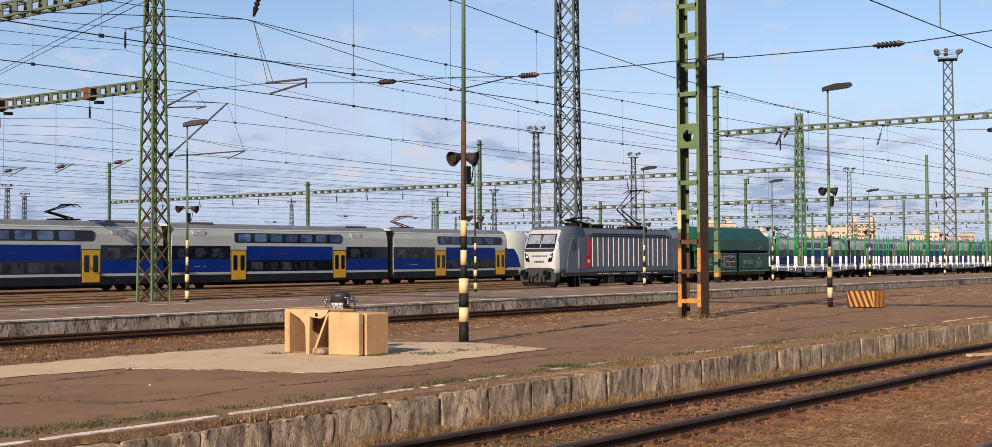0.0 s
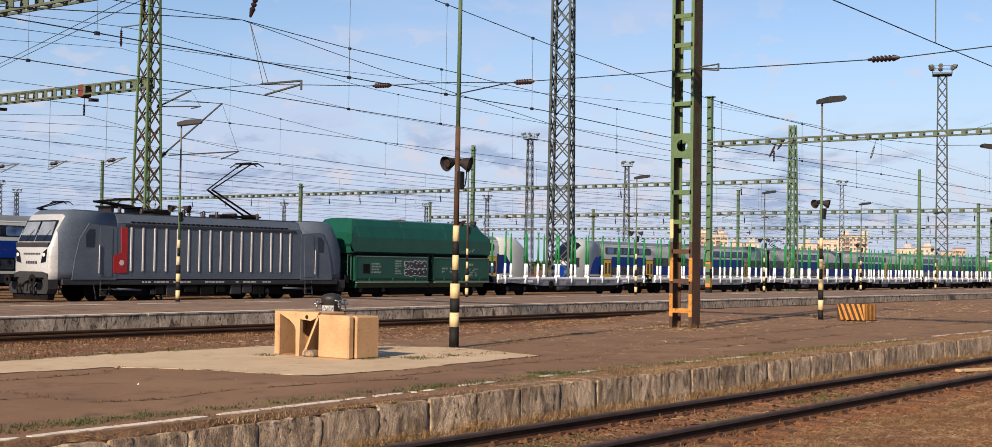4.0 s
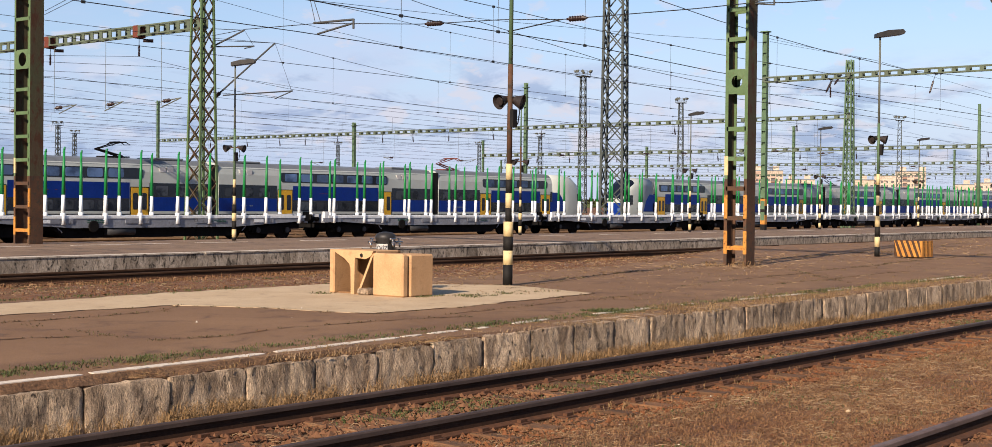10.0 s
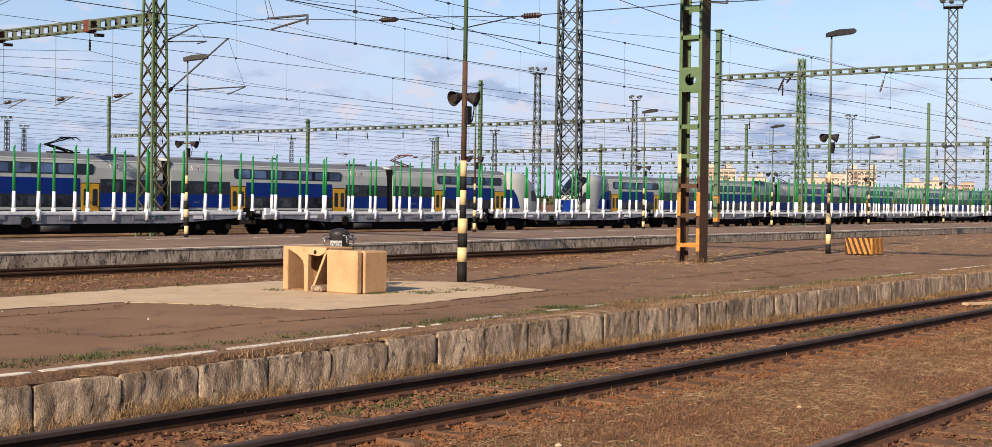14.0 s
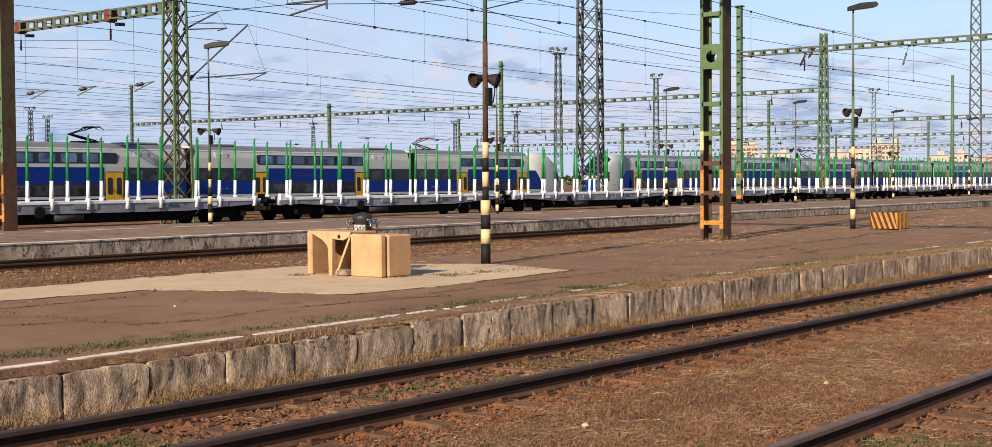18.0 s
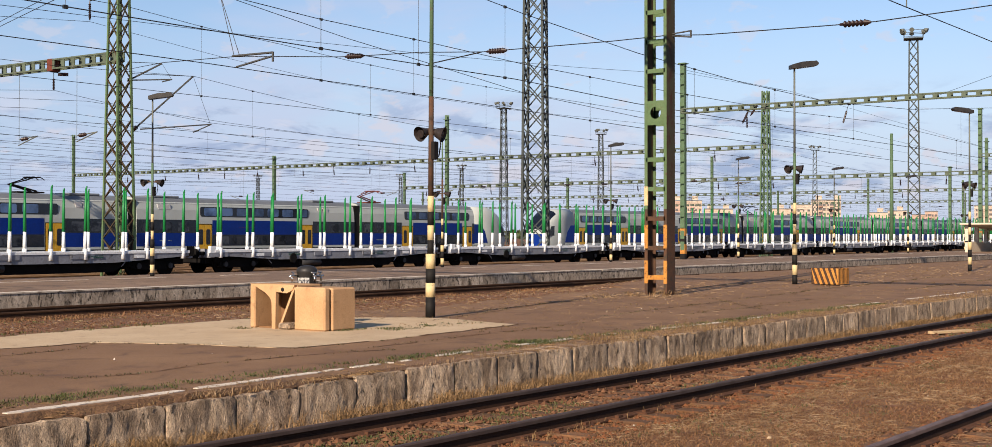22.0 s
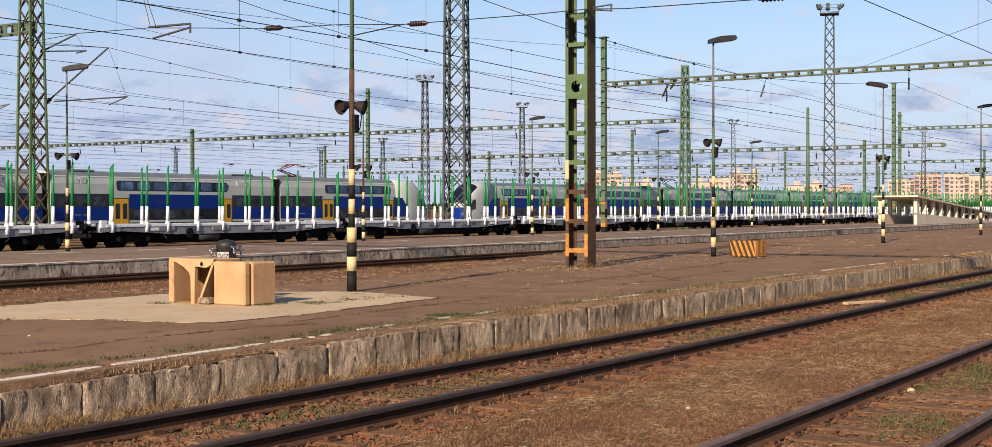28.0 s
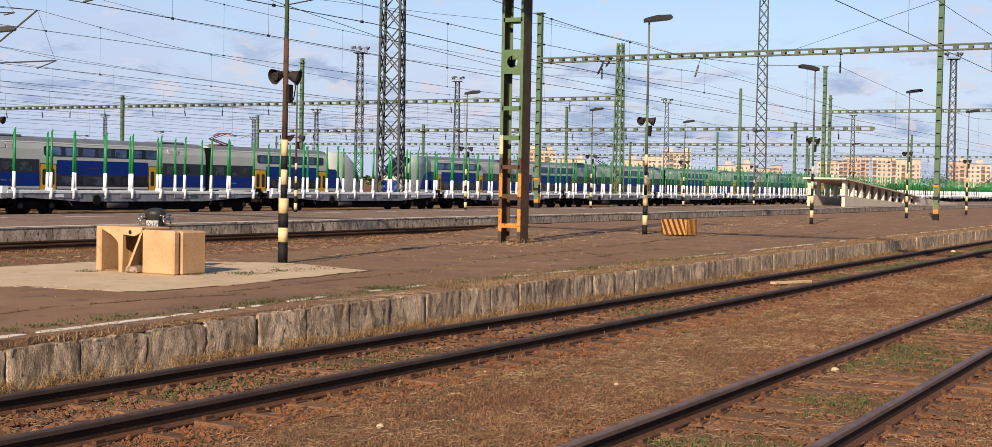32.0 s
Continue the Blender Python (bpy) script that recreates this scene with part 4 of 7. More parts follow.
def make_flat_wagon():
    """A timber wagon: steel deck with ten pairs of white and green stakes; its origin is midway between its buffers."""
    t = thing("timber_wagon", "empty grey timber wagon with white stakes topped bright green", "freight wagon", group="timber wagons of the freight train")
    H, W = 8.62, 1.38
    for s in (-1, 1):
        bm = B()
        prism(bm, [(-H, 0.92), (-H, 1.05), (H, 1.05), (H, 0.92), (6.6, 0.80), (4.2, 0.66), (-4.2, 0.66), (-6.6, 0.80)], s * (W - 0.10), s * (W + 0.02), "y")
        part("side_sill", bm, M["wagon_grey"], t)
    bm = B()
    box(bm, -H, H, -W + 0.05, W - 0.05, 0.98, 1.06)
    for x in STAKES:
        box(bm, x - 0.10, x + 0.10, -W, W, 1.06, 1.15)
    part("deck", bm, M["wagon_grey"], t)
    for s in (-1, 1):
        bm = B()
        box(bm, -H + 0.1, H - 0.1, s * W - 0.05, s * W + 0.05, 1.045, 1.16, 0.01)
        part("side_rail", bm, M["stake_white"], t, "white side rail")
        for x in STAKES[::2]:
            part("load_plate", box(B(), x - 0.75, x + 0.45, s * (W + 0.03) - 0.02, s * (W + 0.03) + 0.02, 0.84, 1.04), M["wagon_grey"], t)
    # sill deepened in near black to stand in for shade under the deck
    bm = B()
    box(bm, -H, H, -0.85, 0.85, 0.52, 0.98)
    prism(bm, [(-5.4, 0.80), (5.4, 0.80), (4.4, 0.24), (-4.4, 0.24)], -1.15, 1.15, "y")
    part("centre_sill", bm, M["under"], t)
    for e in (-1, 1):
        # near-black wedges for rigging and the shade about the bogies
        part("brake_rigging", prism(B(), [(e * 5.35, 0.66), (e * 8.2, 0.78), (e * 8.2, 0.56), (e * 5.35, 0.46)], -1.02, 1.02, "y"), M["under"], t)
        part("brake_lever", bar(B(), (e * 4.9, -1.30, 0.66), (e * 4.7, -1.30, 0.48), 0.035), M["wagon_grey"], t)
        part("label_plate", box(B(), e * 5.6 - 0.28, e * 5.6 + 0.28, -W - 0.052, -W - 0.01, 0.86, 1.0), M["stake_white"], t, "small white label plate")
    bm = B()
    tube(bm, (-2.6, -1.24, 0.50), (-1.2, -1.24, 0.50), 0.17, n=12)
    part("air_tank", bm, M["loco_dark"], t)
    bm = B()
    lathe(bm, [(0.22, 0), (0.25, 0.02), (0.25, 0.05), (0.22, 0.07)], 16)
    bmesh.ops.rotate(bm, verts=bm.verts, matrix=Matrix.Rotation(radians(90), 3, "X"))
    part("brake_wheel", bm, M["under"], t, "", Matrix.Translation((-3.3, -1.40, 0.72)))
    for e in (-1, 1):
        bm = B()
        box(bm, e * H - 0.12, e * H + 0.12, -W, W, 0.80, 1.22, 0.02)
        part("headstock", bm, M["wagon_grey"], t)
        bm = B()
        box(bm, e * (H + 0.02) - 0.16, e * (H + 0.02) + 0.16, -W - 0.03, -W + 0.12, 0.90, 1.36)
        part("corner_post", bm, M["stake_white"] if e < 0 else M["under"], t)
        buffers(t, e * (H + 0.12), e, 1.0, 0.5)
        bogie(t, e * 6.7)
        bm = B()
        r = random.Random(9)
        part("stencil", bars_of_text(e * 3.2 - 0.4, e * 3.2 + 0.5, 0.86, 1.0, -W - 0.055, 2, r), M["hopper"], t)
    # stakes share two meshes
    low = data_of("stake", tube(tube(B(), (0, 0, 0.80), (0, 0, 1.28), 0.115, 0.105, n=8), (0, 0, 1.28), (0, 0, 2.02), 0.088, 0.072, n=8), M["stake_white"])
    top = data_of("stake_tip", tube(tube(B(), (0, 0, 2.02), (0, 0, 3.84), 0.078, 0.046, n=8), (0, 0, 3.84), (0.04, 0, 3.97), 0.05, 0.028, n=8), M["stake_green"])
    for x in STAKES:
        for s in (-1, 1):
            st = part("stake", low, None, t, "", pose(x if s < 0 else x - 1.08, s * (W - 0.02), 0, 0, 0, 0) @ pose(0, 0, 0, s * -0.6, 0.5, 0))
            part("stake_tip", top, None, st)
    return t


loco = make_loco()
TRAIN.append((loco, -30.4))
hopper = make_hopper()
TRAIN.append((hopper, -12.55))
PITCH = 18.6
wagon = make_flat_wagon()
TRAIN.append((wagon, PITCH / 2 + 0.0))
for k in range(1, 31):
    TRAIN.append((copy_thing(wagon, pose(0, FY, 0)), PITCH * (k + 0.5)))


# ---- parked double-deck train ----
CY = 72.4


def coach_section(x, w=1.0, h=1.0, drop=0.0):
    """Ring of the body shell at x."""
    half = [(1.30, 0.50), (1.38, 0.95), (1.40, 1.6), (1.40, 2.95), (1.36, 3.6), (1.24, 4.06), (0.95, 4.33), (0.45, 4.44)]
    pts = [(-a * w, 0.5 + (z - 0.5) * h - drop) for a, z in half] + [(a * w, 0.5 + (z - 0.5) * h - drop) for a, z in reversed(half)]
    return [(x, y, z) for y, z in pts]


def side_panel(x0, x1, z0, z1, y, material_name, name, parent, label="", depth=0.03, cut=0.0):
    """A flat panel on both sides of a car, one object for each side; it stands proud of the shell by a few millimetres."""
    for s in (-1, 1):
        bm = B()
        o = [(x0, z0), (x1, z0), (x1, z1), (x0, z1)] if not cut else [(x0 + cut, z0), (x1 - cut, z0), (x1, z0 + cut), (x1, z1 - cut), (x1 - cut, z1), (x0 + cut, z1), (x0, z1 - cut), (x0, z0 + cut)]
        prism(bm, o, s * y, s * (y - depth), "y")
        part(name, bm, M[material_name], parent, label)


def coach(x0, length, doors, nose=0, pan=None, label="parked double-deck railcar in blue and light grey with yellow doors"):
    t = thing("double_deck_railcar", label, "train car", pose(x0, CY, 0), group="parked double-deck train")
    a, b = 0.35, length - 0.35
    n = 5.2
    s0, s1 = (a, b) if not nose else ((n, b) if nose < 0 else (a, b - n))
    part("body_shell", loft(B(), [coach_section(s0), coach_section(s1)]), M["coach_white"], t)
    if nose:
        e, d = (0.35, 1) if nose < 0 else (length - 0.35, -1)
        slope = ((0.0, 0.70, 0.50), (0.2, 0.80, 0.58), (0.6, 0.88, 0.70), (1.2, 0.95, 0.84), (1.9, 0.99, 0.955), (2.6, 1.0, 1.0), (n, 1.0, 1.0))
        shell = loft(B(), [coach_section(e + d * q, w, h) for q, w, h in slope])
        for f in shell.faces:
            f.smooth = len(f.verts) == 4
        ns = part("nose", shell, M["coach_white"], t, "raked light grey driving end")
        # the windscreen wraps over the raked upper front
        bm = B()
        vs = [[bm.verts.new((p[0] - d * 0.035, p[1] * 0.97, p[2] + 0.025)) for p in coach_section(e + d * q, w, h)[5:11]] for q, w, h in slope[:5]]
        for p, q in zip(vs, vs[1:]):
            for k in range(5):
                bm.faces.new((p[k], p[k + 1], q[k + 1], q[k]))
        part("windscreen", bm, M["glass"], ns, "large dark raked windscreen")
        for s in (-1, 1):
            bm = B()
            prism(bm, [(e + d * 0.45, 1.85), (e + d * 1.6, 1.85), (e + d * 1.6, 2.75), (e + d * 0.95, 2.75)], s * 1.345, s * 1.10, "y")
            part("cab_window", bm, M["glass"], ns)
            bm = B()
            prism(bm, [(e + d * 3.2, 1.2), (e + d * 5.2, 1.2), (e + d * 5.2, 2.85), (e + d * 4.2, 2.85), (e + d * 3.6, 2.2)], s * 1.408, s * 1.38, "y")
            part("blue_sweep", bm, M["blue"], ns)
            bm = B()
            prism(bm, [(-0.5 * s, 1.2), (-1.05 * s, 1.3), (-1.05 * s, 1.55), (-0.5 * s, 1.5)], e - d * 0.03, e + d * 0.2)
            part("headlight", bm, M["glass_sky"], ns)
        bm = B()
        prism(bm, [(-0.95, 0.7), (0.95, 0.7), (0.9, 2.0), (-0.9, 2.0)], e - d * 0.02, e + d * 0.3)
        part("front_panel", bm, M["blue"], ns)
    u, v = (a, b) if not nose else ((3.6, b) if nose < 0 else (a, b - 3.6))
    p0, p1 = (u, v) if not nose else ((n, b) if nose < 0 else (a, b - n))
    side_panel(u, v, 0.42, 0.96, 1.398, "skirt", "skirt", t)
    side_panel(u, v, 0.96, 1.13, 1.402, "coach_white", "pale_stripe", t)
    d0, d1 = doors
    # blue fields: high between the doors, low towards the car ends; dark window bands in the other halves
    side_panel(d0 + 1.45, d1 - 0.05, 1.92, 2.92, 1.408, "blue", "blue_panel", t)
    side_panel(d0 + 1.45, d1 - 0.05, 1.13, 1.92, 1.406, "glass", "lower_window_band", t)
    for q0, q1 in ((p0, d0 - 0.05), (d1 + 1.45, p1)):
        side_panel(q0, q1, 1.13, 2.02, 1.408, "blue", "blue_panel", t)
        side_panel(q0, q1, 2.02, 2.92, 1.406, "glass", "end_window_band", t)
        x = q0 + 0.5
        while x + 1.0 < q1 - 0.2:
            side_panel(x, x + 0.95, 2.12, 2.74, 1.411, "glass_mid", "window_pane", t, cut=0.05)
            x += 1.5
    x = d0 + 1.9
    while x + 1.2 < d1 - 0.3:
        side_panel(x, x + 1.1, 1.22, 1.80, 1.411, "glass_mid", "window_pane", t, cut=0.06)
        x += 1.42
    w0, w1 = d0 + 0.35, d1 + 0.95
    side_panel(w0, w1, 3.16, 3.84, 1.402, "glass", "upper_window_band", t, cut=0.12, depth=0.10)
    x = w0 + 0.35
    while x + 1.0 < w1 - 0.2:
        side_panel(x, x + 1.12, 3.23, 3.77, 1.406, "glass_sky", "window_pane", t, cut=0.07, depth=0.10)
        x += 1.52
    for dx in doors:
        for s in (-1, 1):
            bm = B()
            box(bm, dx, dx + 1.4, s * 1.409 - 0.012, s * 1.409 + 0.012, 0.52, 2.66)
            frame_ = part("door_frame", bm, M["under"], t)
            for k in (0, 1):
                bm = B()
                box(bm, dx + 0.05 + k * 0.66, dx + 0.69 + k * 0.66, s * 1.419 - 0.014, s * 1.419 + 0.014, 0.58, 2.60, 0.006)
                leaf = part("door_leaf", bm, M["door_yellow"], frame_, "yellow sliding door leaf")
                bm = B()
                xx = dx + 0.05 + k * 0.66
                prism(bm, [(xx + 0.2, 1.22), (xx + 0.46, 1.22), (xx + 0.52, 1.3), (xx + 0.52, 2.2), (xx + 0.46, 2.28), (xx + 0.2, 2.28), (xx + 0.14, 2.2), (xx + 0.14, 1.3)], s * 1.437, s * 1.40, "y")
                part("door_glass", bm, M["glass"], leaf)
    for e in ((2.1, length - 2.1)):
        bogie(t, e, r=0.45, base=2.3, w=1.05)
    bm = B()
    box(bm, 4.6, length - 4.6, -1.25, 1.25, 0.22, 0.5)
    part("underfloor", bm, M["under"], t)
    # roof
    bm = B()
    prism(bm, [(-1.26, 4.02), (-0.98, 4.36), (-0.45, 4.47), (0.45, 4.47), (0.98, 4.36), (1.26, 4.02), (0.9, 3.98), (-0.9, 3.98)], s0 + 0.05, s1 - 0.05)
    part("roof", bm, M["coach_roof"], t)
    for q in (2.0, length - 4.6):
        if nose and (q < n or q > length - n - 2.4):
            continue
        bm = B()
        box(bm, q, q + 2.4, -0.9, 0.9, 4.40, 4.56, 0.05)
        part("roof_unit", bm, M["coach_roof"], t)
        for s in (-1, 1):
            for k in (0, 1):
                bm = B()
                prism(bm, [(q + 0.2 + k * 0.6, 3.62), (q + 0.65 + k * 0.6, 3.62), (q + 0.6 + k * 0.6, 3.95), (q + 0.1 + k * 0.6, 3.95)], s * 1.37, s * 1.2, "y")
                part("vent_grille", bm, M["rib"], t)
    if pan is not None:
        pantograph(t, pan, 4.50, 0.85, M["red"] if pan < 4 else None)
    # gangway bellows at the joined ends
    for e, on in ((0.0, nose >= 0), (length - 0.36, nose <= 0)):
        if on:
            bm = B()
            for k in range(3):
                box(bm, e + k * 0.12, e + k * 0.12 + 0.1, -1.33, 1.33, 0.55, 4.22)
            part("gangway_bellows", bm, M["black"], t)
    r = random.Random(int(x0))
    for dz in (0, 1):
        bm2 = bars_of_text(2.3 if dz else d0 + 4, 3.4 if dz else d0 + 5.4, 1.46 if dz else 2.38, 1.56 if dz else 2.44, -1.408, 1, r)
        part("marking", bm2, M["mark_pale"] if dz else M["red"], t)
    return t


coach(13.3, 22.1, (5.5, 15.3))
coach(35.4, 22.1, (5.5, 15.4), pan=15.1)
coach(57.5, 22.1, (5.5, 15.6))
coach(79.6, 21.0, (5.5, 13.7), nose=1, pan=3.0)
coach(106.3, 21.1, (6.0, 14.2), nose=-1, pan=None)
for k in range(5):
    coach(127.4 + 22.1 * k, 22.1, (5.5, 15.5), pan=4.5 if k == 1 else None)


# ---- masts, posts and gantries ----
def lattice_mast(x, y, z0, h, w0, w1, label, material, panels=None, name="lattice_mast", group="", leg=0.05, brace=0.028, single=False, turn=0):
    """A tapering four-legged mast with crossed braces on its faces."""
    t = thing(name, label, "mast", pose(x, y, z0, 0, 0, turn), group)
    panels = panels or max(4, round(h / ((w0 + w1) * 0.55)))
    def corner(k, z):
        w = (w0 + (w1 - w0) * z / h) / 2
        sx, sy = ((-1, -1), (1, -1), (1, 1), (-1, 1))[k % 4]
        return Vector((sx * w, sy * w, z))
    for k in range(4):
        part("leg", bar(B(), corner(k, 0), corner(k, h), leg * 2), material, t)
    zs = [h * (1 - (1 - i / panels) ** 1.0) for i in range(panels + 1)]
    for k in range(4):
        bm = B()
        for i in range(panels):
            a, b = zs[i], zs[i + 1]
            if not single or i % 2 == 0:
                bar(bm, corner(k, a), corner(k + 1, b), brace * 2)
            if not single or i % 2 == 1:
                bar(bm, corner(k + 1, a), corner(k, b), brace * 2)
            if single:
                bar(bm, corner(k, b), corner(k + 1, b), brace * 1.6)
        tagged(part("bracing", bm, M["green_shade_rust"] if material is M["green_paint"] else material, t), kind="stuff")
    return t


def floodlight_tower(bearing, far, h, w0, w1, panels, lights=True):
    """A lattice tower at a compass bearing from the y axis, with a railed platform of floodlights on top."""
    x, y = far * math.sin(radians(bearing)), far * math.cos(radians(bearing))
    t = lattice_mast(x, y, BED, h, w0 * 0.8, w1 * 0.8, "tall grey lattice floodlight tower in the rail yard", M["lattice"], panels, "floodlight_tower", "floodlight towers of the yard", 0.085, 0.042, turn=20)
    if lights:
        bm = B()
        box(bm, -1.3, 1.3, -1.3, 1.3, h, h + 0.12)
        part("top_platform", bm, M["lattice"], t)
        bm = B()
        for s in (-1.3, 1.3):
            for q in (0.6, 1.2):
                bar(bm, (-1.3, s, h + q), (1.3, s, h + q), 0.06)
                bar(bm, (s, -1.3, h + q), (s, 1.3, h + q), 0.06)
            for q in (-1.3, 1.3):
                bar(bm, (s, q, h), (s, q, h + 1.2), 0.06)
        tagged(part("railing", bm, M["lattice"], t), kind="stuff")
        r = random.Random(int(bearing * 10))
        for k in range(7):
            a = k * 0.9 + r.random()
            bm = B()
            c = Vector((1.5 * math.cos(a), 1.5 * math.sin(a), h + 1.35))
            tube(bm, c, c + Vector((0.5 * math.cos(a), 0.5 * math.sin(a), -0.25)), 0.16, 0.34, n=10)
            bar(bm, c - Vector((0, 0, 0.5)), c, 0.08)
            part("floodlight", bm, M["pole_grey"], t)
    return t


for bearing, far, h, w0, w1, n, lit in ((55.85, 103, 36, 2.15, 1.45, 21, True), (54.5, 296, 30, 2.1, 1.3, 17, True), (58.64, 372, 30, 2.2, 1.3, 17, True), (67.55, 452, 30, 2.2, 1.3, 17, True),
                                        (71.48, 200, 30, 2.1, 1.45, 18, True), (52.7, 520, 28, 2.2, 1.3, 15, True), (32.74, 500, 28, 2.2, 1.3, 15, True), (33.39, 560, 28, 2.2, 1.3, 15, True),
                                        (30.0, 225, 30, 2.1, 1.3, 17, True), (50.1, 600, 28, 2.2, 1.3, 15, True), (44.1, 620, 28, 2.2, 1.3, 15, True), (79.06, 310, 31, 2.1, 1.4, 18, True), (75.2, 520, 30, 2.2, 1.3, 15, True)):
    floodlight_tower(bearing, far, h, w0, w1, n, lit)


def ladder_mast(x, y, z0, h, wide, deep, label, hole=None, turn=0, painted=True, rung=0.775):
    """Two steel channels joined by flat rungs; the lower part is banded in orange and black; one plate has a round hole."""
    t = thing("ladder_mast", label, "catenary mast", pose(x, y, z0, 0, 0, turn))
    fl = 0.20 * deep
    # each channel: a lower length of rusted steel and the painted rest
    for s in (-1, 1):
        c = s * (wide / 2)
        inner = c - s * 0.09
        o = [(c, -deep / 2), (c, deep / 2), (inner, deep / 2), (inner, deep / 2 - 0.02), (c - s * 0.02, deep / 2 - 0.02), (c - s * 0.02, -deep / 2 + 0.02), (inner, -deep / 2 + 0.02), (inner, -deep / 2)]
        low = prism(B(), o, 0, 2.25, "z")
        ch = part("channel", low, M["rust_steel"], t, "rusted channel")
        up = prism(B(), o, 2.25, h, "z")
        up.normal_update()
        # flank faces take the green with rust and shade put into it
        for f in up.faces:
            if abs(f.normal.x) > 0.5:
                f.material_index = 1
        part("channel_upper", up, [M["green_paint"], M["green_shade_rust"]], ch, "green painted upper channel, its flanks rusted and coloured as in shade")
        if painted:
            for a, b in ((0.30, 0.90), (1.22, 1.84)):
                bm = B()
                box(bm, min(c, inner) - 0.004, max(c, inner) + 0.004, -deep / 2 - 0.004, -deep / 2 + 0.03, a, b)
                part("orange_band", bm, M["orange"], ch)
    bm = B()
    box(bm, -wide / 2 - 0.004, -wide / 2 + 0.095, -deep / 2 - 0.004, -deep / 2 + 0.03, 2.35, 2.85)
    part("yellow_band", bm, M["cream"], t)
    z = 0.40
    k = 0
    while z < h - 0.3:
        if not (hole and abs(z - hole) < 0.55):
            for s in (-1, 1):
                bm = B()
                box(bm, -wide / 2 + 0.05, wide / 2 - 0.05, s * (deep / 2 - 0.012) - 0.012, s * (deep / 2 - 0.012) + 0.012, z, z + 0.11)
                part("rung", bm, M["orange"] if k == 0 and painted else M["rust_steel"] if z < 2.2 else M["green_paint"], t)
        z += rung
        k += 1
    if hole:
        for s in (-1, 1):
            bm = B()
            n, r, hh = 24, wide * 0.24, 0.32
            ring_in = [(r * math.cos(2 * math.pi * q / n), hole + r * math.sin(2 * math.pi * q / n)) for q in range(n)]
            ring_out = []
            for q in range(n):
                a = 2 * math.pi * q / n
                k2 = min((wide / 2 - 0.03) / max(abs(math.cos(a)), 1e-6), hh / max(abs(math.sin(a)), 1e-6))
                ring_out.append((k2 * math.cos(a), hole + k2 * math.sin(a)))
            yy = (s * deep / 2 + (0.02 if s < 0 else -0.02), s * deep / 2 - s * 0.002)
            vs = [[bm.verts.new((u, yv, w)) for u, w in ring] for yv in yy for ring in (ring_out, ring_in)]
            for q in range(n):
                p = (q + 1) % n
                bm.faces.new((vs[0][q], vs[0][p], vs[1][p], vs[1][q]))
                bm.faces.new((vs[2][q], vs[3][q], vs[3][p], vs[2][p]))
                bm.faces.new((vs[1][q], vs[1][p], vs[3][p], vs[3][q]))
                bm.faces.new((vs[0][p], vs[0][q], vs[2][q], vs[2][p]))
            part("hole_plate", bm, M["green_paint"], t, "green plate with a round hole")
    return t


ladder_mast(31.2, 17.2, NEAR_TOP, 14.0, 0.66, 0.46, "green ladder-type catenary mast, rusted at its orange banded base", hole=4.78, turn=-90)
ladder_mast(24.75, 40.2, FAR_TOP, 13.0, 0.95, 0.50, "green ladder-type catenary mast with orange base on the island platform", hole=6.1, turn=-90)
mast_l = lattice_mast(41.3, 52.0, BED, 19.0, 1.10, 0.46, "green tapering lattice catenary mast beside the freight track", M["green_paint"], 20, leg=0.05, brace=0.024)


def beam(name, x, y0, y1, z, label, h=0.36, w=0.36, material=None, step=0.8, chord=0.038):
    """A light lattice cross beam over the tracks: four chords with battens."""
    material = material or M["beam"]
    t = thing(name, label, "gantry beam", Matrix.Translation((x, y0, z)), group="gantry beams over the tracks")
    n = y1 - y0
    for sx in (-w / 2, w / 2):
        for sz in (0, h):
            part("chord", bar(B(), (sx, 0, sz), (sx, n, sz), chord * 2), material, t)
    bm = B()
    k = 0.0
    while k < abs(n):
        yy = k if n > 0 else -k
        for sx in (-w / 2, w / 2):
            box(bm, sx - 0.02, sx + 0.02, yy - step * 0.15, yy + step * 0.15, 0, h)
        for sz in (0, h):
            box(bm, -w / 2, w / 2, yy - 0.04, yy + 0.04, sz - 0.02, sz + 0.02)
        k += step
    tagged(part("batten", bm, material, t), kind="stuff")
    return t


def post(x, y, z0, h, w=0.28, label="green steel gantry post", material=None, banded=False):
    """An H-section post of two flanges and a web with a cap plate."""
    t = thing("gantry_post", label, "post", pose(x, y, z0), group="gantry posts")
    material = material or M["green_grey"]
    bm = B()
    a, b, c = w / 2, w / 2 + 0.015, w / 2 - 0.015
    prism(bm, [(-a, -b), (a, -b), (a, -c), (0.012, -c), (0.012, c), (a, c), (a, b), (-a, b), (-a, c), (-0.012, c), (-0.012, -c), (-a, -c)], 0, h, "z")
    part("shaft", bm, material, t)
    bm = B()
    z = 0.6
    while z < h:
        for s in (-1, 1):
            box(bm, s * w / 2 - 0.012, s * w / 2 + 0.012, -w / 2, w / 2, z, z + 0.52)
        z += 0.7
    tagged(part("stay_plate", bm, material, t), kind="stuff")
    if banded:
        for k, (a, b) in enumerate(((0.0, 0.35), (0.35, 0.95), (0.95, 1.5), (1.5, 1.95))):
            bm = B()
            box(bm, -w / 2 - 0.006, w / 2 + 0.006, -w / 2 - 0.02, w / 2 + 0.02, a, b)
            part("band", bm, M["black"] if k % 2 == 0 else M["orange"], t)
    bm = B()
    box(bm, -w * 0.9, w * 0.9, -w * 0.9, w * 0.9, h, h + 0.06)
    part("cap", bm, material, t)
    return t


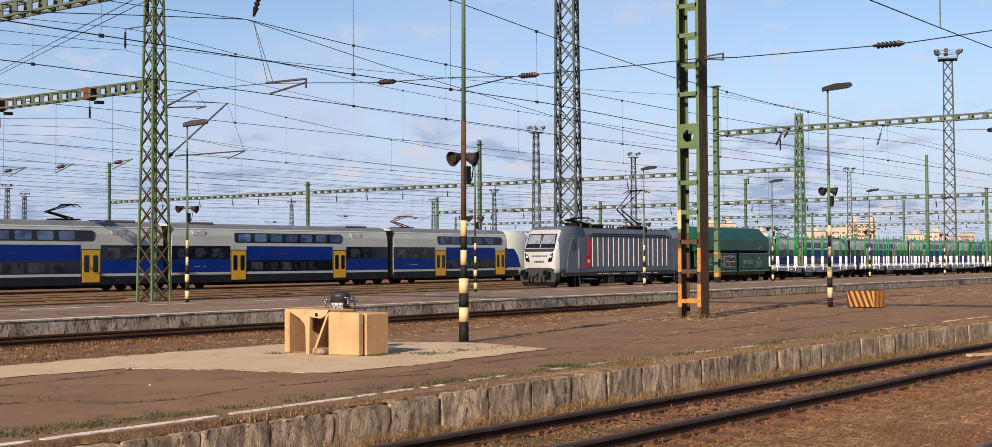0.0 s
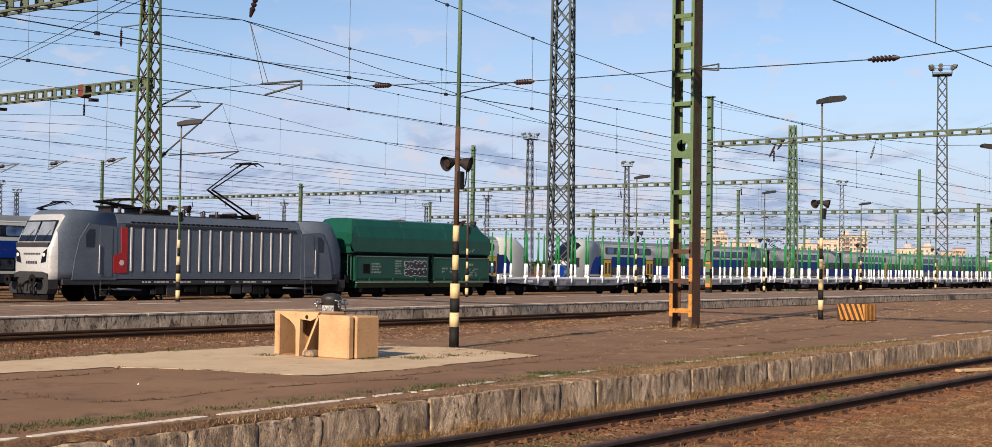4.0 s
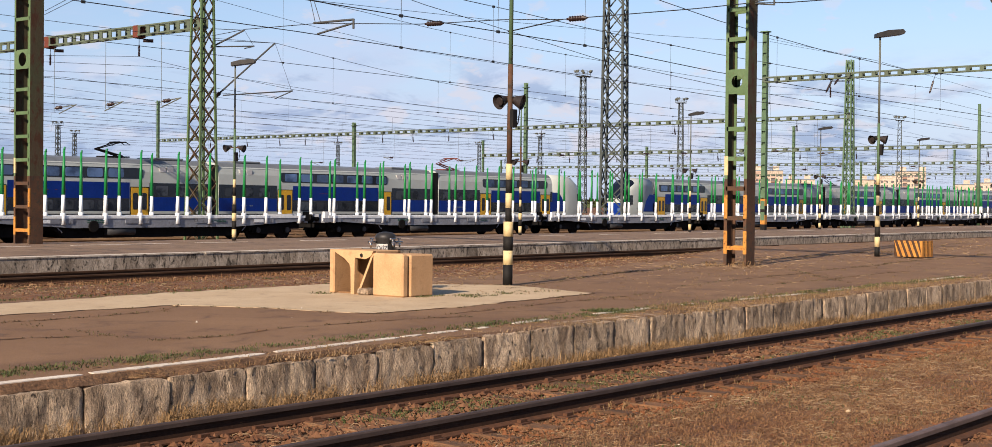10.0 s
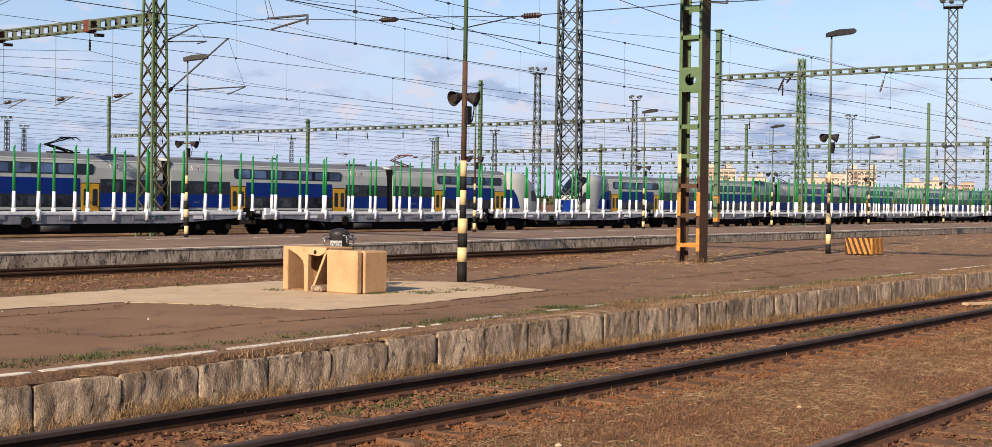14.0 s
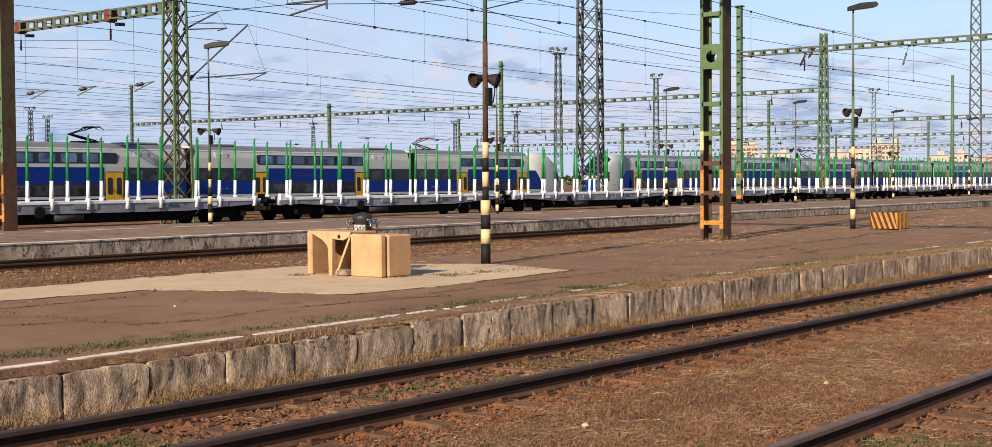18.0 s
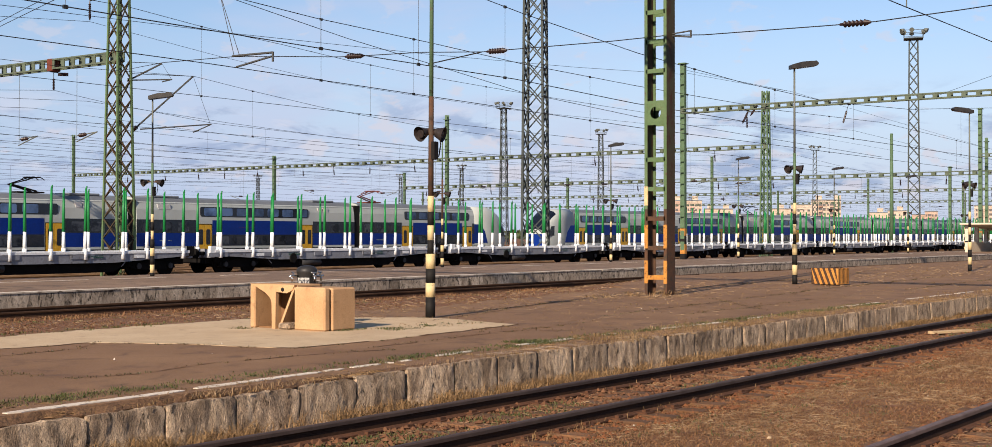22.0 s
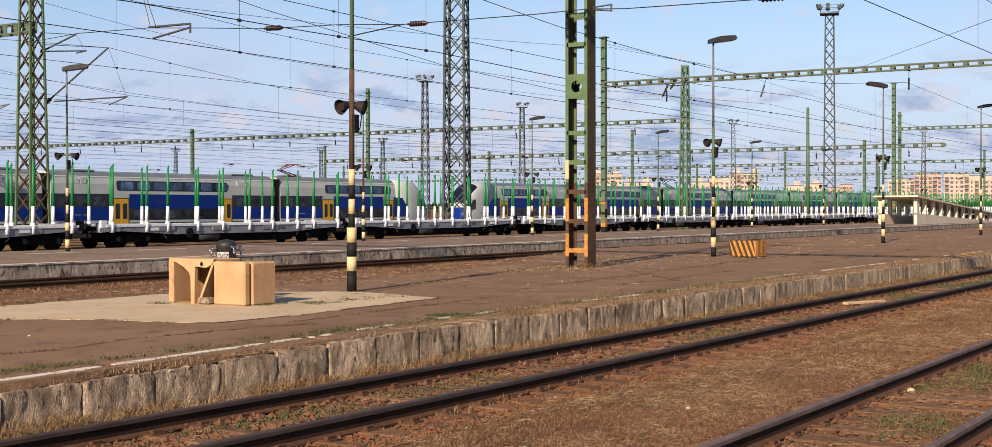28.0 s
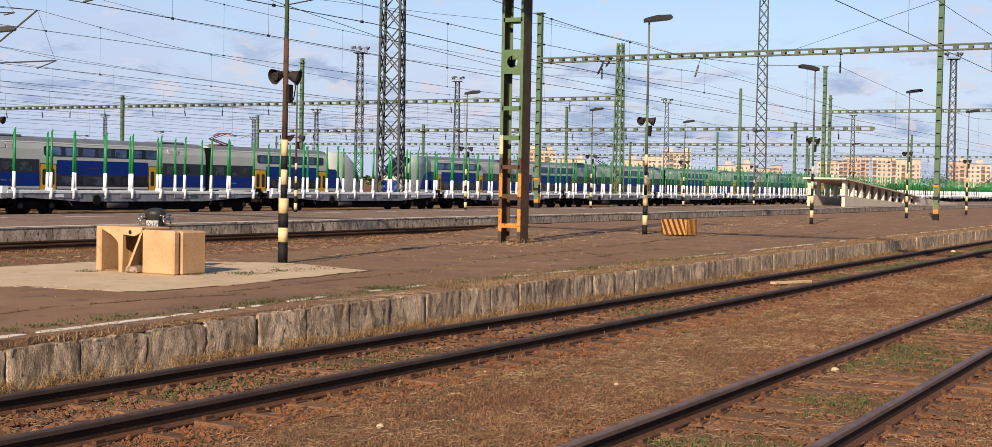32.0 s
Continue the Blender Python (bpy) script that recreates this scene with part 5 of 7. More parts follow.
def hanger(x, y, z, drop=1.1, size=1.0, lean=0.0):
    """A suspended rod insulator under a beam, with its red clamp."""
    t = thing("hanging_insulator", "dark rod insulator hung under a gantry beam", "insulator", Matrix.Translation((x, y, z)), group="hanging insulators")
    bm = box(B(), -0.24, 0.24, -0.05, 0.05, -0.06, 0.04)
    tube(bm, (0, 0, 0), (lean * 0.4, 0, -drop * 0.4), 0.02 * size, n=5)
    part("rod", bm, M["wire"], t)
    rows = [(0.0, 0.03 * size)]
    for k in range(7):
        q = 0.04 + k * 0.13
        rows += [(q, 0.035 * size), (q + 0.03, 0.075 * size), (q + 0.08, 0.06 * size)]
    bm = turned(B(), (lean * 0.38, 0, -drop * 0.38), (lean, 0, -drop), rows + [(1.0, 0.03 * size)])
    part("insulator_body", bm, M["insulator"], t)
    return t


# beam over the freight tracks, from the lattice mast away from the camera, and one from the ladder mast towards it
beam("gantry_beam", 41.3, 52.0, 92.0, 10.15, "pale green lattice cross beam fixed to the lattice mast", 0.44, 0.44)
beam("gantry_beam", 24.75, 40.2, -6.0, 9.75, "pale green lattice cross beam over the near tracks", 0.42, 0.40)
post(24.75, -6.2, BED, 11.5, 0.36)
post(41.3, 92.2, BED, 13.5, 0.4)
for y in (57.05, 65.0):
    bm = B()
    box(bm, -0.26, 0.26, -0.22, 0.22, -0.12, 0.50, 0.03)
    c = thing("red_clamp", "red oxide steel clamp on a gantry beam", "clamp", Matrix.Translation((41.3, y, 10.15)))
    part("clamp_body", bm, M["red"], c)
    bm = B()
    tube(bm, (0.1, -0.2, -0.25), (0.5, -0.5, -0.25), 0.09, n=8)
    part("roller", bm, M["insulator"], c)
    hanger(41.3, y, 10.05, 0.95, 0.9)
# gantry over the near tracks further on
beam("gantry_beam", 76.0, 40.2, -12.0, 9.62, "pale green lattice cross beam over the platforms", 0.28, 0.34)
post(76.0, 40.2, FAR_TOP, 12.4, 0.28, "pale green gantry post with orange and black base", banded=True)
post(76.0, 15.4, NEAR_TOP, 13.5, 0.25, "pale green gantry post with orange and black base", banded=True)
post(76.0, -12.2, BED, 11.5, 0.34)
for y, dr, ln in ((35.8, 1.5, 0.0), (29.3, 1.6, -0.9), (20.9, 1.5, 0.0)):
    hanger(76.0, y, 9.6, dr * 0.75, 0.85, ln)
# gantry behind the freight train
beam("gantry_beam", 115.0, 52.3, 154.5, 9.9, "pale green lattice cross beam behind the freight train", 0.34, 0.36, step=1.2)
lattice_mast(115.0, 52.3, BED, 15.4, 0.85, 0.46, "green lattice gantry mast behind the freight train", M["green_grey"], 15, leg=0.06, brace=0.026)
post(115.0, 154.4, BED, 15.5, 0.32)
post(115.0, 115.9, BED, 11.2, 0.32)
post(115.0, 89.6, BED, 14.6, 0.32)
for y in range(58, 150, 6):
    hanger(115.0, y + rng.uniform(-1, 1), 9.9, 1.05, 1.1, rng.uniform(-0.3, 0.3))
# gantries further down the yard
for x, y0, y1, z, posts in ((160.0, 40.0, 133.0, 9.0, ((133, 11.5), (103, 9.8), (80.4, 12.2), (49.3, 9.9))), (235.0, 46.0, 190.0, 9.6, ((190, 11.5), (104.4, 10.2), (87, 12), (70.2, 11), (52, 11.5))), (330.0, 50.0, 260.0, 10.0, ((255, 12), (180, 12), (130, 12), (98, 12), (60, 12)))):
    beam("gantry_beam", x, y0, y1, z, "pale green lattice cross beam far down the yard", 0.42, 0.42, step=1.6, chord=0.05)
    for y, h in posts:
        post(x, y, BED, h + 0.2, 0.28)
    y = y0 + 4
    while y < y1 - 3:
        hanger(x, y, z, 1.1, 1.3, rng.uniform(-0.3, 0.3))
        y += rng.uniform(5, 9)
# pair of posts beside the covered ramp and their beam towards the near tracks
post(139.8, 40.0, FAR_TOP, 14.4, 0.32, "pale green gantry post with orange and black base", banded=True)
post(142.0, 40.0, FAR_TOP, 11.2, 0.26)
beam("gantry_beam", 139.8, 40.0, -14.0, 9.9, "pale green lattice cross beam over the platforms", 0.28, 0.34)
post(139.8, -14.0, BED, 11.0, 0.42)
solid("pylon_pole", tube(B(), (0, 0, 0), (0, 0, 13.5), 0.24, 0.16, n=10), M["green_grey"], "slim pale green pole in the rail yard", "pole", pose(148.0, 52.1, BED))


# ---- platform lamp posts with horn loudspeakers ----
def horn(bm, c, d):
    """A re-entrant horn loudspeaker at c that points along d."""
    d = Vector(d).normalized()
    c = Vector(c)
    tube(bm, c - d * 0.20, c - d * 0.09, 0.055, 0.075, n=12)
    tube(bm, c - d * 0.09, c + d * 0.07, 0.080, 0.140, n=16, caps=False)
    tube(bm, c + d * 0.06, c + d * 0.085, 0.140, 0.150, n=16, caps=False)
    tube(bm, c + d * 0.00, c + d * 0.06, 0.07, 0.08, n=10)
    return bm


def lamp_post(x, y, z0, bands, label, head=True, h=7.0, turn=0.0, horns=True, thick=0.056, horn_z=3.55, lean=(0, 0), group="platform lamp posts", pair=0.30):
    t = thing("platform_lamp", label, "lamp post", pose(x, y, z0, lean[0], lean[1], 0), group)
    top_band = bands[-1][0] if bands else 0.0
    shaft = tube(B(), (0, 0, top_band), (0, 0, 4.2), thick * 0.86, thick * 0.78, n=12)
    part("shaft", shaft, M["green_grey"] if head else M["rust_steel"], t)
    part("upper_shaft", tube(B(), (0, 0, 4.2), (0, 0, h), thick * 0.68, thick * 0.52, n=12), M["pole_grey"] if head else M["green_grey"], t)
    z = 0.0
    for top, colour in bands:
        part("band", tube(B(), (0, 0, z), (0, 0, top), thick * (1.5 if z < 1.1 else 1.0), n=14), M[colour], t)
        z = top
    if horns:
        for s in (-1, 1):
            d = Vector((s * math.cos(radians(turn)), s * math.sin(radians(turn)), -0.35)) + Vector((-0.35, -0.5, 0))
            bm = horn(B(), Vector((s * pair * 0.62 * math.cos(radians(turn)), s * pair * 0.62 * math.sin(radians(turn)), horn_z)), d)
            hs = part("horn_loudspeaker", bm, M["horn"], t, "weathered dark horn loudspeaker")
            bm = bar(B(), (0, 0, horn_z + 0.02), (s * pair * 0.5 * math.cos(radians(turn)), s * pair * 0.5 * math.sin(radians(turn)), horn_z + 0.02), 0.05)
            part("bracket", bm, M["rust_steel"], hs)
        bm = B()
        box(bm, -0.06, 0.06, -0.13, -0.05, horn_z - 0.50, horn_z - 0.16)
        part("junction_box", bm, M["black"], t)
        bm = B()
        p = [(0.02, -0.08, horn_z - 0.5), (0.12, -0.1, horn_z - 0.42), (0.17, -0.1, horn_z - 0.2), (0.14, -0.08, horn_z)]
        for a, b in zip(p, p[1:]):
            tube(bm, a, b, 0.012, n=5)
        part("cable", bm, M["black"], t)
    if head:
        bm = B()
        d = 1 if head > 0 else -1
        prism(bm, [(-0.14 * d, h - 0.06), (0.72 * d, h + 0.06), (0.76 * d, h + 0.13), (0.68 * d, h + 0.21), (0.2 * d, h + 0.17), (-0.14 * d, h + 0.07)], -0.17, 0.17, "y")
        bmesh.ops.rotate(bm, verts=bm.verts, cent=(0, 0, 0), matrix=Matrix.Rotation(radians(-50), 3, "Z"))
        lh = part("lamp_head", bm, M["cast"], t, "flat grey street lamp head")
        bm = B()
        prism(bm, [(0.02 * d, h - 0.05), (0.66 * d, h + 0.04), (0.66 * d, h + 0.07), (0.02 * d, h - 0.02)], -0.13, 0.13, "y")
        bmesh.ops.rotate(bm, verts=bm.verts, cent=(0, 0, 0), matrix=Matrix.Rotation(radians(-50), 3, "Z"))
        part("lens", bm, M["glass_sky"], lh)
    return t


def banding(first, widths, colours):
    out, z = [], 0.0
    for k, w in enumerate(widths):
        z += w
        out.append((z, colours[(k + first) % 2]))
    return out


BY = ("black", "cream")
# the post beside the drinking fountain carries on upwards as a thin mast
pole_a = lamp_post(19.92, 15.92, NEAR_TOP, banding(0, (0.39, 0.27, 0.27, 0.28, 0.26, 0.28, 0.26, 0.30), BY), "tall black and yellow banded post with two horn loudspeakers", head=0, h=9.2, turn=-40, thick=0.062, horn_z=3.50, pair=0.27, lean=(0.0, 0.35))
GREEN_SHAFT = "black and yellow banded platform lamp post with two horn loudspeakers"
lamp_post(40.45, 17.4, NEAR_TOP, banding(0, (0.30, 0.32, 0.32, 0.34, 0.32, 0.32, 0.34, 0.34), BY), GREEN_SHAFT, h=6.95, turn=-50, horn_z=3.70, pair=0.27)
lamp_post(59.55, 17.5, NEAR_TOP, banding(0, (0.30, 0.32, 0.32, 0.34, 0.32, 0.32, 0.34, 0.34), BY), GREEN_SHAFT, head=-1, h=6.95, turn=-80, horn_z=3.75, pair=0.27)
lamp_post(79.6, 17.8, NEAR_TOP, banding(0, (0.30, 0.32, 0.32, 0.34, 0.32, 0.32, 0.34, 0.34), BY), GREEN_SHAFT, h=7.3, turn=-60, horn_z=3.75, pair=0.27)
lamp_post(98.5, 17.9, NEAR_TOP, banding(0, (0.30, 0.32, 0.32, 0.34, 0.32, 0.32, 0.34, 0.34), BY), GREEN_SHAFT, h=7.2, turn=-60, horn_z=3.75, pair=0.27)
FAR_LAMPS = (32.95, 50.4, 66.0, 82.6, 99.5, 116.5, 133.0, 150.0)
for k, x in enumerate(FAR_LAMPS):
    lamp_post(x, 39.55, FAR_TOP, banding(0, (0.12, 0.30, 0.32, 0.30, 0.32, 0.32, 0.32, 0.30), BY), "banded lamp post with horn loudspeakers on the island platform", h=6.62, turn=-40, horn_z=3.48, pair=0.46, head=1 if k not in (1,) else 0, group="lamp posts of the island platform")


# ---- overhead line ----
def rod(bm, pts, r):
    """One unbroken thin wire through a row of points."""
    rings = []
    for k, p in enumerate(pts):
        d = (Vector(pts[min(k + 1, len(pts) - 1)]) - Vector(pts[max(k - 1, 0)])).normalized()
        u = d.cross((0, 0, 1)).normalized() if abs(d.z) < 0.9 else Vector((1, 0, 0))
        w = d.cross(u)
        rings.append([bm.verts.new(Vector(p) + (u * a + w * b) * r) for a, b in ((1, 0), (0, 1), (-1, 0), (0, -1))])
    for a, b in zip(rings, rings[1:]):
        for k in range(4):
            bm.faces.new((a[k], a[(k + 1) % 4], b[(k + 1) % 4], b[k]))
    return bm


def wire(bm, p0, p1, r=0.014, sag=0.0, n=1):
    p0, p1 = Vector(p0), Vector(p1)
    pts = [p0.lerp(p1, k / n) - Vector((0, 0, sag * 4 * (k / n) * (1 - k / n))) for k in range(n + 1)]
    rod(bm, pts, r)
    return bm


def disc_insulator(parent, a, b, r=0.085, n=6, label="brown ribbed insulator"):
    a, b = Vector(a), Vector(b)
    rows = [(0.0, r * 0.35)]
    for k in range(n):
        rows += [(0.12 + 0.76 * k / n, r * 0.5), (0.12 + 0.76 * (k + 0.35) / n, r), (0.12 + 0.76 * (k + 0.6) / n, r * 0.9)]
    bm = turned(B(), a - (b - a) * 0.15, b + (b - a) * 0.15, rows + [(1.0, r * 0.35)], 10)
    return part("insulator", bm, M["insulator"], parent, label)


def catenary(y, contact, messenger, supports, sag, r=0.012, stagger=0.2, seed=0, tops=()):
    """Contact wire, sagging messenger wire and droppers over one track."""
    t = thing("catenary", "overhead contact and messenger wires with thin droppers", "overhead line", group="overhead lines over the tracks")
    rr = random.Random(seed)
    dr, low, high = B(), [], []
    for k, (a, b) in enumerate(zip(supports, supports[1:])):
        s0, s1 = (stagger, -stagger) if k % 2 else (-stagger, stagger)
        low.append((a, y + s0, contact))
        high.extend(((a + (b - a) * u, y + s0 + (s1 - s0) * u, messenger - sag * 4 * u * (1 - u)) for u in (0, 0.125, 0.25, 0.375, 0.5, 0.625, 0.75, 0.875)))
        n = max(2, int((b - a) / 11))
        for q in range(1, n):
            u = (q + rr.uniform(-0.1, 0.1)) / n
            z = messenger - sag * 4 * u * (1 - u)
            p = Vector((a, y + s0, 0)).lerp(Vector((b, y + s1, 0)), u)
            tube(dr, (p.x, p.y, contact), (p.x, p.y, z), r * 0.55, n=3, caps=False)
    low.append((supports[-1], y, contact))
    high.append((supports[-1], y, messenger))
    part("contact_wire", rod(B(), low, r), M["wire"], t)
    part("messenger_wire", rod(B(), high, r * 0.95), M["wire"], t)
    tagged(part("dropper", dr, M["wire"], t), kind="stuff")
    for x, z in tops:
        part("drop_tube", tube(box(B(), x - 0.26, x + 0.26, y - 0.06, y + 0.06, z - 0.05, z + 0.06), (x, y, contact - 0.05), (x, y, z), 0.012, n=5), M["pole_grey"], t)
    return t


NEAR_TOPS = ((24.75, 9.75), (76.0, 9.62), (139.8, 9.9))
NEAR_SUP = (-40, 24.75, 76.0, 139.8, 200, 260, 330, 420)
FAR_SUP = (-30, 41.3, 115.0, 160.0, 235.0, 330.0, 420)
catenary(8.42, 6.18, 8.1, NEAR_SUP, 0.65, 0.011, 0.12, 1, NEAR_TOPS)
catenary(3.52, 6.10, 8.1, NEAR_SUP, 1.1, 0.011, 0.25, 2, NEAR_TOPS)


def height_on(points, x):
    """Height of a wire of (x, z) points at x."""
    for (xa, za), (xb, zb) in zip(points, points[1:]):
        if xa <= x <= xb:
            return za + (zb - za) * (x - xa) / (xb - xa)
    return points[-1][1]


def hung_line(y, contact, messenger, droppers, r=0.0115):
    """A line whose wires are given by (x, z) points; the messenger is eased between them and droppers hang from it."""
    t = thing("catenary", "overhead contact and messenger wires with thin droppers", "overhead line", group="overhead lines over the tracks")
    part("contact_wire", rod(B(), [(x, y, z) for x, z in contact], r), M["wire"], t)
    part("messenger_wire", rod(B(), [(x, y, z) for x, z in messenger], r), M["wire"], t)
    dr = B()
    for x in droppers:
        tube(dr, (x, y, height_on(contact, x)), (x, y, height_on(messenger, x)), r * 0.5, n=3, caps=False)
        for z in (height_on(contact, x), height_on(messenger, x)):
            box(dr, x - 0.05, x + 0.05, y - 0.02, y + 0.02, z - 0.04, z + 0.03)
    tagged(part("dropper", dr, M["wire"], t), kind="stuff")
    return t


hung_line(21.0, [(-40, 6.1), (24.75, 6.1), (30, 6.13), (36.5, 5.99), (50, 5.95), (76, 6.04), (139.8, 6.05), (330, 6.1)],
          [(-40, 8.3), (-8, 6.75), (15.4, 6.95), (20, 7.5), (24.75, 8.42), (26, 8.33), (30.4, 7.97), (36.7, 7.58), (44, 7.36), (52, 7.30), (62, 7.75), (76, 8.9), (96, 8.2), (118, 8.1), (139.8, 8.9), (200, 8.0), (330, 8.9)],
          (15.45, 22.3, 25.8, 29.5, 40.5, 47, 55, 63, 70, 90, 104, 120))
hung_line(27.3, [(-40, 6.35), (17.3, 6.46), (24.75, 6.47), (31, 6.42), (47.6, 6.26), (76, 6.3), (139.8, 6.45), (330, 6.4)],
          [(-40, 7.9), (-5, 6.95), (17.3, 7.57), (21, 8.0), (24.75, 8.42), (28.7, 8.24), (34.2, 8.14), (39.4, 8.0), (47.5, 7.95), (62, 8.02), (76, 8.40), (105, 7.9), (139.8, 8.6), (330, 8.4)],
          (18.2, 29.0, 33.3, 44, 52, 60, 68, 90, 105, 122))
hung_line(44.0, [(-30, 7.75), (33, 7.86), (60, 7.84), (110, 7.75), (160, 7.6), (330, 7.6)],
          [(-30, 9.6), (28, 10.88), (33.5, 11.17), (35.3, 11.16), (39.5, 10.83), (44.1, 10.63), (48.9, 10.36), (55.1, 10.18), (63.5, 10.07), (80, 10.0), (115, 11.2), (160, 10.0), (330, 10.2)],
          (39.3, 50.3, 60, 71, 84, 98))
# the freight track: its messenger rides on the lattice mast's cantilever
hung_line(49.4, [(-30, 6.85), (42, 6.85), (115, 6.8), (160, 6.85), (330, 6.85)],
          [(-30, 9.2), (36, 9.2), (43.7, 9.49), (47.5, 9.12), (52.6, 8.69), (55.6, 8.52), (60.4, 8.29), (75, 7.95), (95, 8.2), (115, 9.2), (137, 8.1), (160, 9.0), (245, 8.2), (330, 9.0)],
          (31, 47.5, 55.5, 62, 70, 80, 90, 102, 125, 140), 0.0105)
for k, y in enumerate((54.2, 58.9, 63.6, 68.0, 72.4, 77.2, 83, 90, 98, 108, 120)):
    catenary(y, 6.5 + 0.05 * (k % 3), 8.4 - 0.1 * (k % 2), FAR_SUP, 1.0 - 0.1 * (k % 3), 0.0095, -0.2 if k % 2 else 0.2, 7 + k)


def feeder(points, label, r=0.010, insulators=(), sag=0.0):
    t = thing("feeder_wire", label, "overhead line")
    pts = []
    for a, b in zip(points, points[1:]):
        a, b = Vector(a), Vector(b)
        pts += [a.lerp(b, u) - Vector((0, 0, sag * 4 * u * (1 - u))) for u in ((0, 0.25, 0.5, 0.75) if sag else (0,))]
    part("wire", rod(B(), pts + [Vector(points[-1])], r), M["wire"], t)
    for a, b in insulators:
        disc_insulator(t, a, b)
    return t


# cross-span wire with ribbed insulators, strained to the ladder mast
span_x = 31.3
cross = feeder([(41.4, 51.6, 9.75), (span_x, 36.99, 7.93), (span_x, 33.5, 7.86), (span_x, 31.1, 7.68), (span_x, 28.7, 7.48), (span_x, 27.5, 7.43), (span_x, 25.4, 7.36), (span_x, 23.1, 7.19), (span_x, 18.7, 7.13), (span_x, 17.0, 7.14), (span_x, 15.95, 7.06), (span_x, 12.5, 6.99), (span_x, 11.4, 6.98), (span_x, 9.4, 7.06), (span_x, -8, 8.0)],
               "cross-span wire with brown ribbed insulators", 0.013,
               [((span_x, 28.35, 7.46), (span_x, 27.75, 7.44)), ((span_x, 22.85, 7.18), (span_x, 22.3, 7.17)), ((span_x, 12.2, 6.985), (span_x, 11.6, 6.98))])
part("strain_link", rod(B(), [(span_x, 25.1, 6.98), (span_x, 23.1, 7.19)], 0.018), M["wire"], cross)
clamp = tube(tube(tube(B(), (span_x, 16.95, 7.16), (span_x, 16.35, 7.20), 0.02, n=6), (span_x, 16.95, 7.12), (span_x, 16.35, 7.04), 0.02, n=6), (span_x, 16.33, 7.22), (span_x, 16.33, 7.02), 0.025, n=6)
part("strain_clamp", clamp, M["steel_dark"], cross)
# wire that leaves the hung registration arm and runs down to the further contact wire
feeder([(24.75, 27.3, 8.42), (30.1, 27.3, 7.81), (34.1, 27.3, 7.46), (39.4, 27.3, 6.98), (47.7, 27.3, 6.69), (76, 27.3, 6.4)], "anchored contact wire running out over the platforms")
feeder([(20.2, 27.3, 8.25), (21.9, 27.3, 8.29), (24.75, 27.3, 8.42)], "short tail of a contact wire at the hung arm")
# twin feeders that climb over the tracks
for far_z, near_x, near_z in ((8.22, 18.3, 7.49), (8.10, 18.7, 7.55)):
    d = (Vector((near_x, 24.0, near_z)) - Vector((25.4, 40.0, far_z))) / 16.0
    feeder([Vector((25.4, 40.0, far_z)) - d * 1.0, Vector((25.4, 40.0, far_z)) + d * 33.0], "feeder wire slung across the tracks")
feeder([(76, 24.0, 9.8), (53.4, 12, 8.92), (30.8, 0, 8.04)], "feeder wire slung across the tracks")
for y, z in ((40.2, 12.4), (39.9, 12.15)):
    feeder([(76, y, z), (92.7, 40.1, 12.45), (99.4, 40.1, 12.27), (139.8, 40.0, 11.0)], "feeder wire along the island platform", sag=0.02)
feeder([(-30, 40.2, 9.6), (24.75, 40.2, 9.6), (76, 40.2, 12.1)], "feeder wire along the island platform", sag=0.3)
# feeders carried on the brackets of the lattice mast
feeder([(-30, 53.5, 10.4), (33.95, 53.5, 11.59), (40.75, 53.5, 12.13), (49.0, 53.5, 11.36), (58, 53.5, 10.76), (67.3, 53.5, 10.65), (76, 53.5, 10.57), (96, 53.5, 10.9), (115, 53.5, 12.0), (235, 53.5, 11)], "feeder wire along the freight track")
feeder([(-30, 57.05, 8.0), (36.2, 57.05, 8.68), (41.3, 57.05, 9.1), (44.4, 57.05, 8.75), (51.8, 57.05, 8.17), (78, 57.05, 7.7), (115, 57.05, 8.9), (330, 57.05, 8.6)], "messenger wire hung from a gantry clamp")
bracket = thing("feeder_bracket", "steel bracket with dark insulators high on the lattice mast", "bracket", Matrix.Translation((41.3, 52.0, 0)))
part("arm", tube(B(), (-0.1, 0.1, 13.25), (-0.55, 1.5, 13.15), 0.03, n=6), M["steel_dark"], bracket)
disc_insulator(bracket, (-0.55, 1.5, 13.0), (-0.55, 1.5, 12.3), 0.07, 7, "dark ribbed insulator")
disc_insulator(bracket, (-0.12, 0.35, 14.8), (-0.12, 0.35, 13.6), 0.09, 8, "dark ribbed insulator")


for dx, dy, z in ((-1.2, 0.3, 13.2), (-0.9, 1.4, 12.6)):
    arm = thing("feeder_bracket", "short steel arm with a dark insulator on a gantry mast", "bracket", Matrix.Translation((115.0, 52.3, z)))
    part("arm", tube(B(), (0, 0, 0.7), (dx, dy, 0.7), 0.05, n=6), M["steel_dark"], arm)
    disc_insulator(arm, (dx, dy, 0.6), (dx * 2.0, dy, -0.3), 0.11, 6, "dark ribbed insulator")


